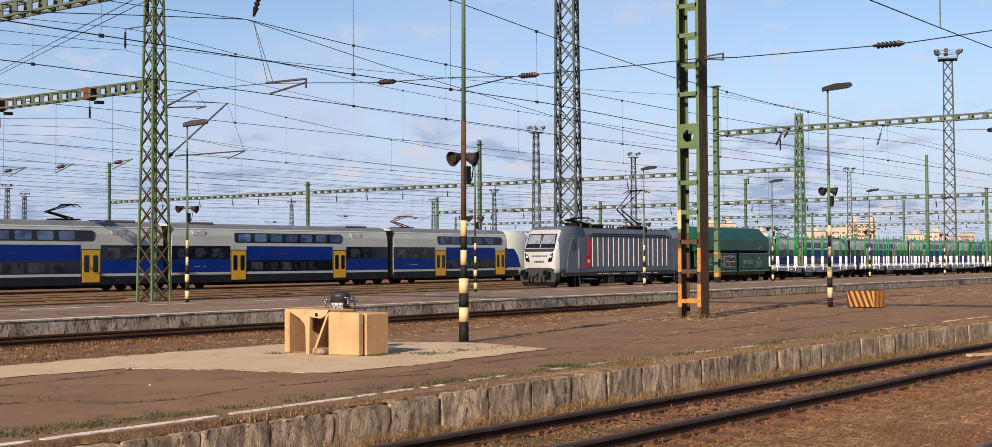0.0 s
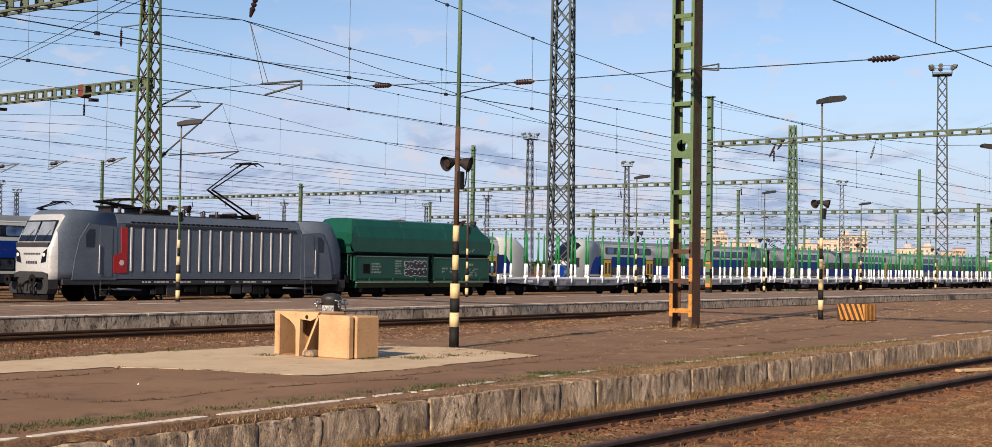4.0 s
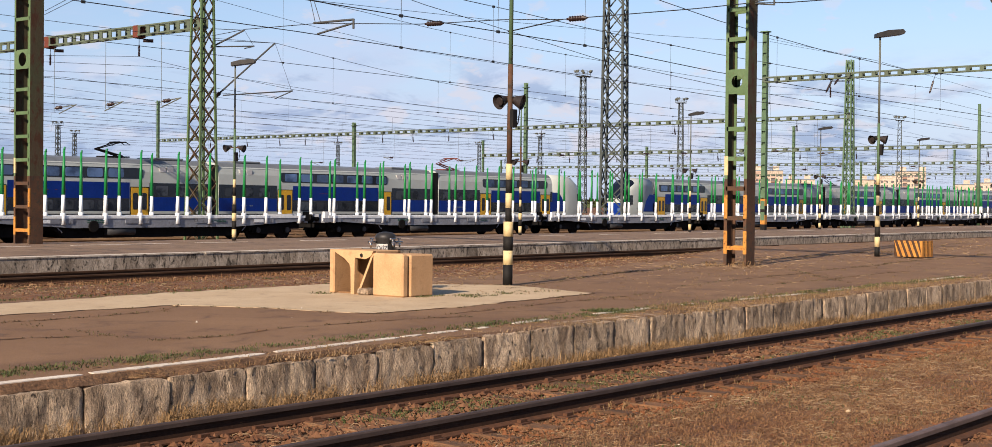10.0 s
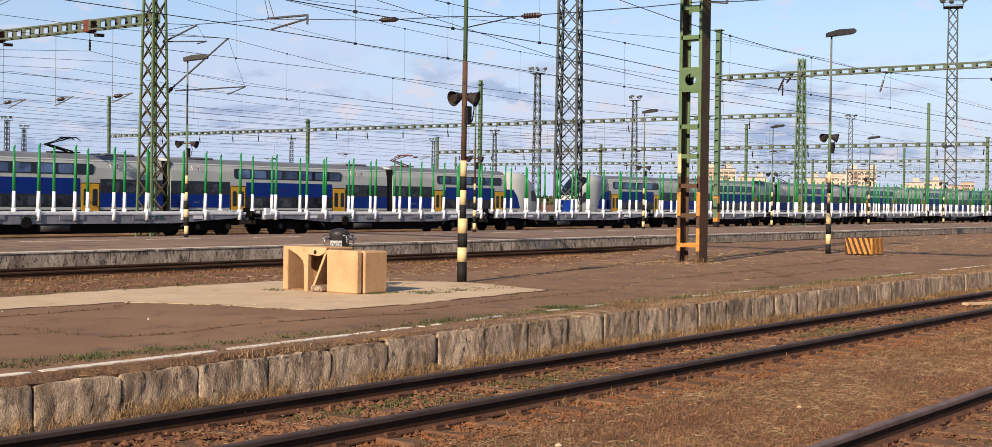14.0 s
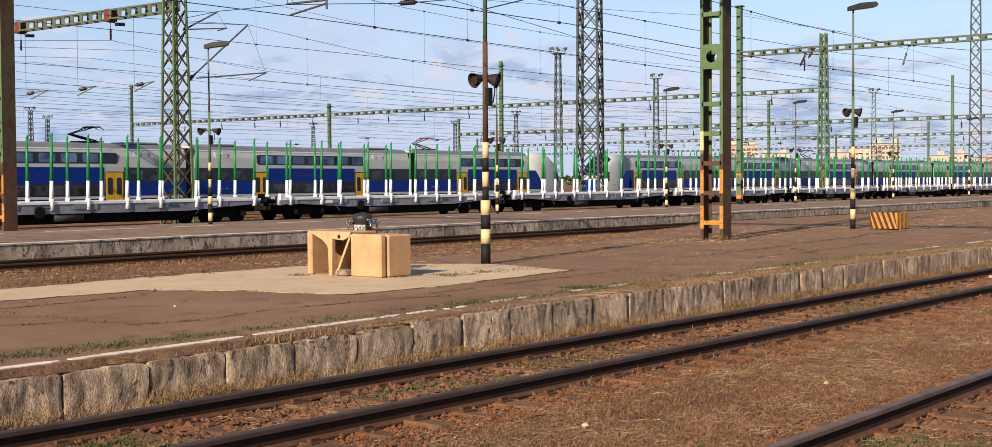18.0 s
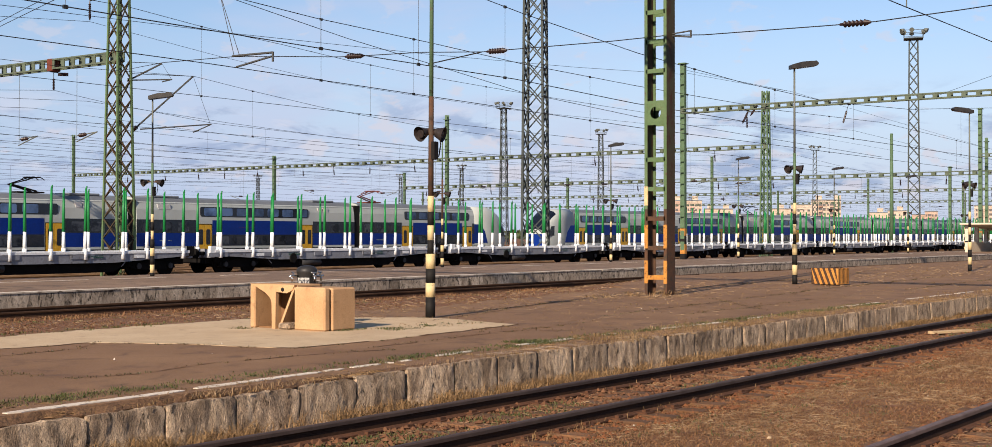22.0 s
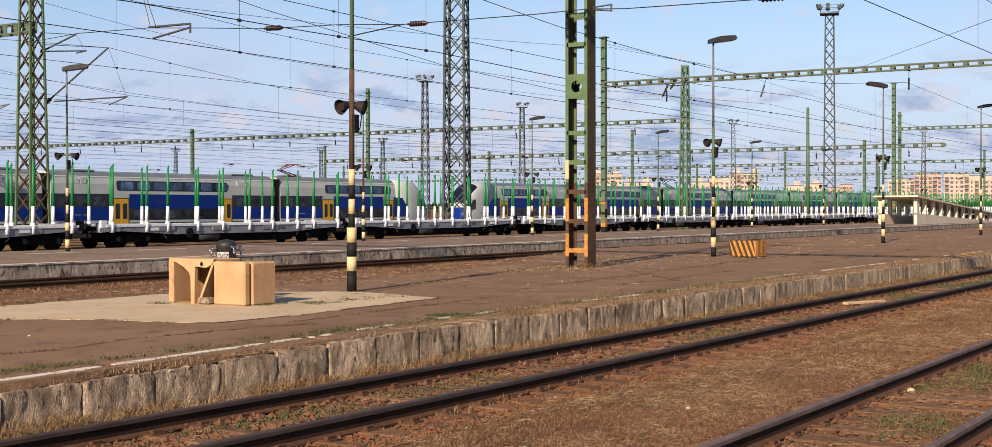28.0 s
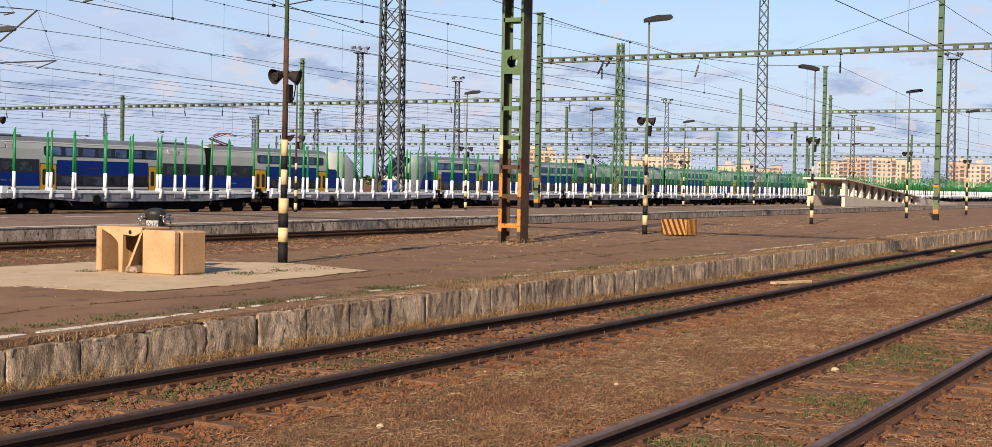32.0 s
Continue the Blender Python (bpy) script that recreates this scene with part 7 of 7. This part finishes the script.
# ---- edge stones, sleepers ----
def rough_block(w, h, d, seed, cuts=(9, 6), worn=0.01):
    """An edge stone with a worn, uneven front and top arris; origin at its lower left front corner."""
    bm = B()
    nx, nz = cuts
    grid = []
    for j in range(nz + 1):
        row = []
        for i in range(nx + 1):
            x, z = w * i / nx, h * j / nz
            corner = max(0.0, 1 - min(x, w - x) / 0.04)
            k = worn * 1.2 * corner * corner + noise.noise((x * 3 + seed * 7.3, z * 3, seed)) * 1.5 * worn + noise.noise((x * 14, z * 9 + seed, 2.0)) * 1.8 * worn
            edge = j == nz
            y = k + (worn if edge else 0)
            row.append(bm.verts.new((x + (worn * 1.5 * noise.noise((z * 9, seed, i)) if i in (0, nx) else 0), y, z - (worn * (3.2 * abs(noise.noise((x * 5, seed * 3.1, 5))) + 1.4 * corner) if j == nz else 0))))
        grid.append(row)
    for a, b in zip(grid, grid[1:]):
        for i in range(nx):
            bm.faces.new((a[i], a[i + 1], b[i + 1], b[i])).smooth = True
    rim = [bm.verts.new(v.co) for v in grid[-1]]
    back = [bm.verts.new((v.co.x, d, h)) for v in rim]
    for i in range(nx):
        bm.faces.new((rim[i], rim[i + 1], back[i + 1], back[i]))
    for col, flip in ((0, 1), (nx, 0)):
        ring = [bm.verts.new(row[col].co) for row in grid]
        ring += [bm.verts.new(back[col].co), bm.verts.new((grid[0][col].co.x, d, 0))]
        bm.faces.new(ring if flip else ring[::-1])
    return bm


def edge_stones(name, y, top, x0, pitch, count, far_to, material, label, sizes, seed, cuts, gap, worn):
    t = thing(name, label, "platform edge", kind="structure")
    h = top - BED + 0.12
    shapes = [data_of("edge_stone", rough_block(pitch - (gap * 2.6 if k in (2, 4, 7) else gap), h, 0.42, seed + k, cuts, worn), material) for k in range(sizes)]
    r = random.Random(seed)
    x = x0
    for k in range(count):
        part("edge_stone", shapes[r.randrange(sizes)], None, t, "", pose(x, y + r.uniform(-1.2, 1.2) * worn, top - h - (near_lip(x + pitch / 2) if y < 20 else 0) + r.uniform(-1, 0.4) * worn, 0, r.uniform(-20, 20) * worn, r.uniform(-12, 12) * worn))
        x += pitch
    bm = B()
    box(bm, x0 - 40, x0 - 0.02, y, y + 0.42, top - h, top)
    part("edge_before", bm, material, t)
    rest = B()
    k = 0
    while x < far_to:
        box(rest, x, x + pitch - 0.03, y + r.uniform(-0.01, 0.01), y + 0.42, top - h, top + r.uniform(-0.01, 0))
        x += pitch
    tagged(part("edge_stones_beyond", rest, material, t), kind="stuff")


edge_stones("kerb_near", NEAR_EDGE, NEAR_TOP, 2.23, 0.91, 108, 320, M["kerb"], "row of weathered concrete edge stones with dark joints", 10, 31, (24, 12), 0.024, 0.0075)
edge_stones("kerb_far", FAR_EDGE, FAR_TOP, 10.0, 1.0, 130, 320, M["kerb_far"], "stained concrete edge of the island platform", 6, 77, (5, 4), 0.001, 0.001)


def sleepers(y, x0, x1, pitch, track, seed):
    r = random.Random(seed)
    shapes = []
    for k in range(4):
        bm = box(B(), -0.125, 0.125, -1.25, 1.25, -0.14, 0.0, 0.012)
        for v in bm.verts:
            v.co += Vector((noise.noise(v.co * 5 + Vector((k, 0, 0))) * 0.015, 0, noise.noise(v.co * 4 + Vector((0, k, 0))) * 0.012))
        shapes.append(data_of("sleeper", bm, M["sleeper"]))
    plate = B()
    for s in (-0.7535, 0.7535):
        box(plate, -0.08, 0.08, s - 0.17, s + 0.17, -0.002, 0.016)
        for q in (-0.115, 0.115):
            box(plate, -0.05, 0.05, s + q - 0.022, s + q + 0.022, 0.01, 0.045)
    plate = data_of("rail_fastening", plate, M["rust_fix"])
    x = x0
    while x < x1:
        sl = part("sleeper", r.choice(shapes), None, track, "", pose(x + r.uniform(-0.03, 0.03), y + r.uniform(-0.04, 0.04), r.uniform(-0.174, -0.160), r.uniform(-0.5, 0.5), 0, r.uniform(-2, 2)))
        part("rail_fastening", plate, None, sl)
        x += pitch


sleepers(8.42, 3.0, 62.0, 0.61, TRACKS["near"], 1)
sleepers(3.52, 3.0, 62.0, 0.61, TRACKS["own"], 2)


# ---- ballast, weeds and litter ----
def scatter_stones(name, boxes_, seed, label, size=(0.012, 0.034), material=None):
    r = np.random.RandomState(seed)
    base = np.array([(1, 0, 0), (-1, 0, 0), (0, 1, 0), (0, -1, 0), (0, 0, 1), (0, 0, -0.6)], float)
    tri = np.array([(0, 2, 4), (2, 1, 4), (1, 3, 4), (3, 0, 4), (2, 0, 5), (1, 2, 5), (3, 1, 5), (0, 3, 5)])
    V, F, off = [], [], 0
    for x0, x1, y0, y1, z, n in boxes_:
        # denser towards the camera's end of each stretch
        xs = x0 + (x1 - x0) * r.rand(n) ** 1.5
        ys = r.uniform(y0, y1, n)
        for k in range(n):
            s = r.uniform(*size) * r.uniform(0.7, 1.3)
            v = base * s * r.uniform(0.6, 1.25, (6, 3)) * (1, 1, 0.75)
            a = r.uniform(0, 6.28)
            c, q = math.cos(a), math.sin(a)
            v = v @ np.array([[c, -q, 0], [q, c, 0], [0, 0, 1]])
            v += (xs[k], ys[k], (z if z is not None else ground_height(xs[k], ys[k])) + s * r.uniform(-0.2, 0.5))
            V.append(v)
            F.append(tri + off)
            off += 6
    me = bpy.data.meshes.new(name)
    me.from_pydata(np.concatenate(V).tolist(), [], np.concatenate(F).tolist())
    me.materials.append(material or M["stone"])
    return tagged(new(name, me), label, "ballast", kind="stuff")


scatter_stones("track_ballast", [(4, 45, 6.9, 9.95, -0.185, 9000), (4, 45, 2.0, 5.0, -0.185, 12000), (4, 30, 5.0, 6.9, -0.195, 1200), (4, 60, 19.0, 28.4, None, 5000), (10, 70, 28.4, 30.9, -0.19, 2500)], 5, "rust-stained ballast stones round the sleepers")
scatter_stones("coarse_ballast", [(4, 30, 7.62, 9.2, -0.18, 3600), (4, 30, 9.2, 9.7, -0.19, 500), (4, 26, 2.6, 4.3, -0.185, 900)], 6, "coarse rust-stained ballast between the rails", (0.022, 0.052))
scatter_stones("rust_clods", [(4, 40, 7.0, 7.66, -0.19, 5200), (4, 34, 4.2, 4.75, -0.19, 2600), (4, 34, 1.9, 2.7, -0.19, 1200)], 8, "orange-brown crumbs of rusty soil beside the rails", (0.012, 0.036), M["clod"])
scatter_stones("pale_pebble", [(6, 60, 4.5, 9.9, -0.17, 36), (8, 60, 10.6, 20, NEAR_TOP, 22), (10, 60, 21, 28, None, 40)], 9, "scattered pale pebbles and litter", (0.008, 0.018), M["line"])


def scatter_grass(name, boxes_, seed, label, material, height=(0.06, 0.2), blades=(5, 11), spread=0.06, width=0.006, patch=0.0, flat=(0.15, 0.95)):
    """Tufts of tapering bent blades. patch: how far the tufts gather in patches."""
    r = np.random.RandomState(seed)
    V, F, off = [], [], 0
    for x0, x1, y0, y1, z, n in boxes_:
        for k in range(n):
            x = x0 + (x1 - x0) * r.rand() ** 1.6
            y = r.uniform(y0, y1)
            if patch and noise.noise((x * 0.55, y * 0.9, seed * 1.7)) < patch * r.uniform(-0.6, 0.8):
                continue
            zz = z if z is not None else ground_height(x, y)
            far = 1 + max(0, (math.hypot(x, y) - 14) / 30)
            for b in range(r.randint(*blades)):
                h = r.uniform(*height)
                a = r.uniform(0, 6.283)
                lean = r.uniform(*flat) * h
                dx, dy = math.cos(a), math.sin(a)
                px, py = x + r.normal(0, spread), y + r.normal(0, spread)
                w = width * r.uniform(0.7, 1.5) * far
                nx, ny = -dy * w, dx * w
                m = 0.55
                V += [(px - nx, py - ny, zz - 0.01), (px + nx, py + ny, zz - 0.01),
                      (px + dx * lean * 0.35 - nx * 0.8, py + dy * lean * 0.35 - ny * 0.8, zz + h * m), (px + dx * lean * 0.35 + nx * 0.8, py + dy * lean * 0.35 + ny * 0.8, zz + h * m),
                      (px + dx * lean, py + dy * lean, zz + h * max(0.25, 0.95 - 0.3 * lean / h))]
                F += [(off, off + 1, off + 3, off + 2), (off + 2, off + 3, off + 4)]
                off += 5
    me = bpy.data.meshes.new(name)
    me.from_pydata(V, [], F)
    me.materials.append(material)
    return tagged(new(name, me), label, "grass", kind="stuff")


def scatter_straw(name, boxes_, seed, label, material, length=(0.06, 0.2), width=0.0022, rise=0.02, patch=0.0, near_power=1.4):
    """Loose curled stalks that lie on the ground, gathered in patches."""
    r = np.random.RandomState(seed)
    X, Y, Z = [], [], []
    for x0, x1, y0, y1, z, n in boxes_:
        for x, y in zip(x0 + (x1 - x0) * r.rand(n) ** near_power, r.uniform(y0, y1, n)):
            if patch and noise.noise((x * 0.45, y * 0.8, seed * 1.3)) + 0.5 * noise.noise((x * 1.6, y * 2.2, seed)) < patch * r.uniform(-0.5, 0.7):
                continue
            X.append(x)
            Y.append(y)
            Z.append(z if z is not None else ground_height(x, y))
    n = len(X)
    base = np.array((X, Y, Z)).T
    size = r.uniform(*length, n) * r.uniform(0.6, 1.2, n)
    head, bend = r.uniform(0, 6.283, n), r.normal(0, 1.6, n)
    up, tilt = r.rand(n) ** 2 * rise, r.uniform(0.2, 1.4, n)
    w = width * r.uniform(0.7, 1.5, n) * (1 + np.maximum(0, (np.hypot(base[:, 0], base[:, 1]) - 12) / 22))
    p, rows = base.copy(), []
    for k in range(4):
        u = k / 3
        a = head + bend * u
        side = np.stack((-np.sin(a) * np.cos(tilt), np.cos(a) * np.cos(tilt), np.sin(tilt)), 1) * (w * (1 - 0.7 * u))[:, None]
        q = p + np.stack((np.zeros(n), np.zeros(n), 0.006 + up * math.sin(math.pi * (0.12 + 0.8 * u))), 1)
        rows += [q - side, q + side]
        p = p + np.stack((np.cos(a), np.sin(a), np.zeros(n)), 1) * (size / 3)[:, None]
    V = np.stack(rows, 1).reshape(-1, 3)
    i = np.arange(n)[:, None] * 8
    F = np.concatenate([i + np.array((2 * k, 2 * k + 1, 2 * k + 3, 2 * k + 2)) for k in range(3)])
    me = bpy.data.meshes.new(name)
    me.from_pydata(V.tolist(), [], F.tolist())
    me.materials.append(material)
    return tagged(new(name, me), label, "dry grass", kind="stuff")


scatter_straw("straw_litter", [(5, 40, 4.8, 7.3, -0.195, 34000), (4, 40, 7.7, 9.9, -0.18, 11000), (6, 34, 0.3, 2.9, -0.185, 16000), (7, 34, 2.8, 4.2, -0.172, 6000), (7, 17, 0.2, 2.1, -0.185, 9000)], 41, "curled dry stalks matted on the rusty gravel", M["straw_pale"], (0.05, 0.17), 0.0021, 0.035, 0.55)
scatter_straw("edge_straw", [(4, 9.5, 10.13, 10.30, NEAR_TOP - 0.050, 1500), (4, 36, 10.30, 10.75, NEAR_TOP - 0.012, 4200), (10, 36, 10.13, 10.32, NEAR_TOP - 0.022, 2600), (36, 80, 10.13, 11.3, NEAR_TOP - 0.004, 2500)], 42, "dry stalks lying along the platform edge", M["straw"], (0.05, 0.16), 0.0024, 0.03, 0.25)
scatter_straw("platform_straw", [(17, 60, 15.8, 19.8, NEAR_TOP, 3200), (20, 75, 11.0, 16.0, NEAR_TOP, 1000), (28.6, 33.6, 16.2, 18.3, NEAR_TOP, 700), (34, 100, 12, 24, None, 9000)], 43, "swept-up straw and debris on the asphalt", M["straw_pale"], (0.06, 0.2), 0.0030, 0.03, 1.0)
scatter_straw("yard_straw", [(8, 70, 19.2, 28.3, None, 4200), (10, 90, 28.0, 30.9, -0.19, 9000)], 44, "dry stalks on the gravel before the island platform", M["straw_pale"], (0.08, 0.25), 0.0032, 0.06, 0.6)


def kerb_tufts():
    """Clumps of long drooping dry grass at the foot of the edge stones, thickest at the joints."""
    r = random.Random(5)
    spots = []
    x = 3.2
    while x < 46:
        spots.append((x - 0.16, x + 0.16, 9.80, 10.06, -0.19, r.choice((4, 8, 16, 26))))
        x += r.uniform(0.18, 0.75)
    return spots


scatter_grass("track_weeds", [(8, 75, 27.5, 28.45, -0.19, 2600), (9, 70, 30.55, 30.92, -0.19, 900), (9, 60, 28.7, 29.9, -0.18, 1200)], 46, "dry weeds beside the rail before the island platform", M["dry_mat"], (0.03, 0.14), (4, 9), 0.16, 0.0035, 0.7, (0.3, 1.4))
scatter_grass("lip_grass", [(9, 62, 10.12, 10.30, NEAR_TOP - 0.02, 1100), (18, 80, 10.2, 11.2, NEAR_TOP - 0.005, 1200)], 47, "dry grass growing over the lip of the platform", M["straw_pale"], (0.015, 0.07), (4, 8), 0.07, 0.0030, 0.9, (0.5, 2.0))
scatter_grass("kerb_tufts", kerb_tufts(), 45, "clumps of long drooping dry grass under the platform edge", M["straw"], (0.10, 0.30), (6, 11), 0.05, 0.0032, 0.0, (0.4, 1.5))
scatter_grass("dry_grass", [(4, 45, 9.6, 10.08, -0.19, 2600), (14, 60, 9.55, 10.08, -0.19, 1200), (30.3, 31.7, 16.7, 17.6, NEAR_TOP, 40)], 11, "tufts of golden dry grass along the platform edge", M["straw"], (0.04, 0.26), (6, 12), 0.08, 0.0038, 0.8, (0.4, 2.0))
scatter_grass("edge_grass", [(4, 12, 10.13, 10.34, NEAR_TOP - 0.045, 420), (4, 24, 10.34, 10.6, NEAR_TOP - 0.012, 500), (14, 45, 10.11, 10.6, NEAR_TOP - 0.01, 600)], 16, "low dry grass on the platform edge", M["dry_grass"], (0.012, 0.05), (4, 8), 0.06, 0.004, 0.6, (0.6, 2.2))
scatter_grass("short_dry_grass", [(4, 45, 4.5, 7.6, -0.195, 24000), (4, 45, 7.7, 9.9, -0.195, 4500), (6, 45, 1.2, 4.4, -0.195, 5000), (7, 19, 0.0, 2.4, -0.19, 6000)], 15, "short sparse dry grass on the gravel", M["dry_mat"], (0.010, 0.045), (5, 9), 0.10, 0.0042, 0.0, (0.8, 2.8))
scatter_grass("dry_weeds", [(10, 75, 19.0, 28.2, None, 3000), (8, 80, 28.2, 30.9, -0.19, 1600), (18, 60, 11, 20, NEAR_TOP, 900), (12, 120, 30.5, 31.0, -0.19, 700), (45, 80, 10.12, 10.7, NEAR_TOP, 120)], 12, "dry weeds on the gravel before the island platform", M["dry_grass"], (0.012, 0.05), (4, 8), 0.14, 0.0045, 1.0, (0.8, 2.4))
scatter_grass("yard_weeds", [(15, 130, 51.5, 71.0, -0.19, 22000), (15, 110, 41.3, 48.4, -0.19, 7000)], 13, "dry yellow weeds between the yard tracks", M["straw"], (0.05, 0.2), (4, 7), 0.35, 0.012, 0.4, (0.4, 1.5))
scatter_grass("green_grass", [(5, 30, 10.72, 11.15, NEAR_TOP, 1500), (16.9, 19.6, 14.2, 14.75, NEAR_TOP, 70), (16.3, 16.9, 14.8, 14.95, NEAR_TOP, 26), (15.6, 16.0, 16.5, 16.9, NEAR_TOP, 20), (16.0, 16.6, 10.9, 11.4, NEAR_TOP, 120), (8, 20, 18.2, 18.9, NEAR_TOP, 300), (12, 45, 25, 28, None, 500)], 14, "patches of short green grass", M["grass"], (0.012, 0.05), (7, 13), 0.06, 0.0042, 1.5, (0.5, 1.8))
scatter_grass("crack_weeds", CRACK_WEEDS + [(q[0] - 0.1, q[0] + 0.1, q[1] - 0.08, q[1] + 0.02, NEAR_TOP, 1) for q in SEAM_POINTS], 24, "low brownish green weeds in the cracks of the asphalt", M["moss"], (0.006, 0.03), (6, 12), 0.05, 0.005, 0.0, (0.6, 2.0))
scatter_grass("track_grass", [(6, 60, 7.85, 8.95, -0.168, 3200), (8, 45, 2.85, 4.1, -0.168, 3200), (8, 18, 0.6, 2.2, -0.185, 700), (4, 45, 5.0, 7.0, -0.19, 500)], 18, "short green grass between the rails", M["grass"], (0.010, 0.05), (7, 12), 0.08, 0.005, 0.2, (0.5, 1.8))
scatter_grass("edge_weeds", [(17, 75, 10.11, 11.0, NEAR_TOP - 0.01, 1900), (15, 70, 9.14, 9.3, -0.18, 260), (10, 60, 7.5, 7.62, -0.18, 160), (28, 34, 16.6, 18.0, NEAR_TOP, 60)], 19, "thin dry weeds along the platform edge and the rail", M["dry_grass"], (0.02, 0.13), (3, 7), 0.08, 0.003, 0.9, (0.3, 1.5))


def loose_plank():
    t = thing("wooden_plank", "pale sawn plank lying between the rails", "plank", pose(28.1, 8.66, -0.16, 0, 0, -21))
    part("board", box(B(), -0.62, 0.62, -0.075, 0.075, 0.0, 0.055, 0.006), M["plank"], t)
    part("nail", tube(B(), (0.5, 0, 0.05), (0.5, 0, 0.06), 0.012, n=6), M["rust_fix"], t)


loose_plank()
for x, y, z, r in ((14.95, 4.08, -0.18, 0.05), (46.9, 8.9, -0.18, 0.10), (9.2, 6.3, -0.195, 0.035), (12.6, 5.7, -0.195, 0.028)):
    bm = lathe(B(), [(r * 0.7, 0.0), (r, r * 0.35), (r * 0.8, r * 0.75), (r * 0.3, r)], 7)
    for v in bm.verts:
        v.co *= 1 + 0.3 * noise.noise(v.co * 14 + Vector((x, y, 0)))
    solid("pale_stone", bm, M["slab"], "pale loose stone on the rusty gravel", "stone", pose(x, y, z, 0, 0, x * 40), group="pale stones on the gravel")


# ---- motion ----
# where the coupling behind the hopper stands, in metres along the track, second by second
COUPLING = [(0.0, 99.9), (2.0, 81.8), (5.0, 54.6), (6.0, 45.35), (8.0, 26.8), (13.0, -20.6), (16.0, -48.9), (20.0, -86.8), (25.0, -134.5), (31.0, -192.1), (32.0, -201.8)]


def motions():
    for ob, behind in TRAIN:
        walk(ob, [(t, pose(s + behind, FY, 0.0)) for t, s in COUPLING])


motions()
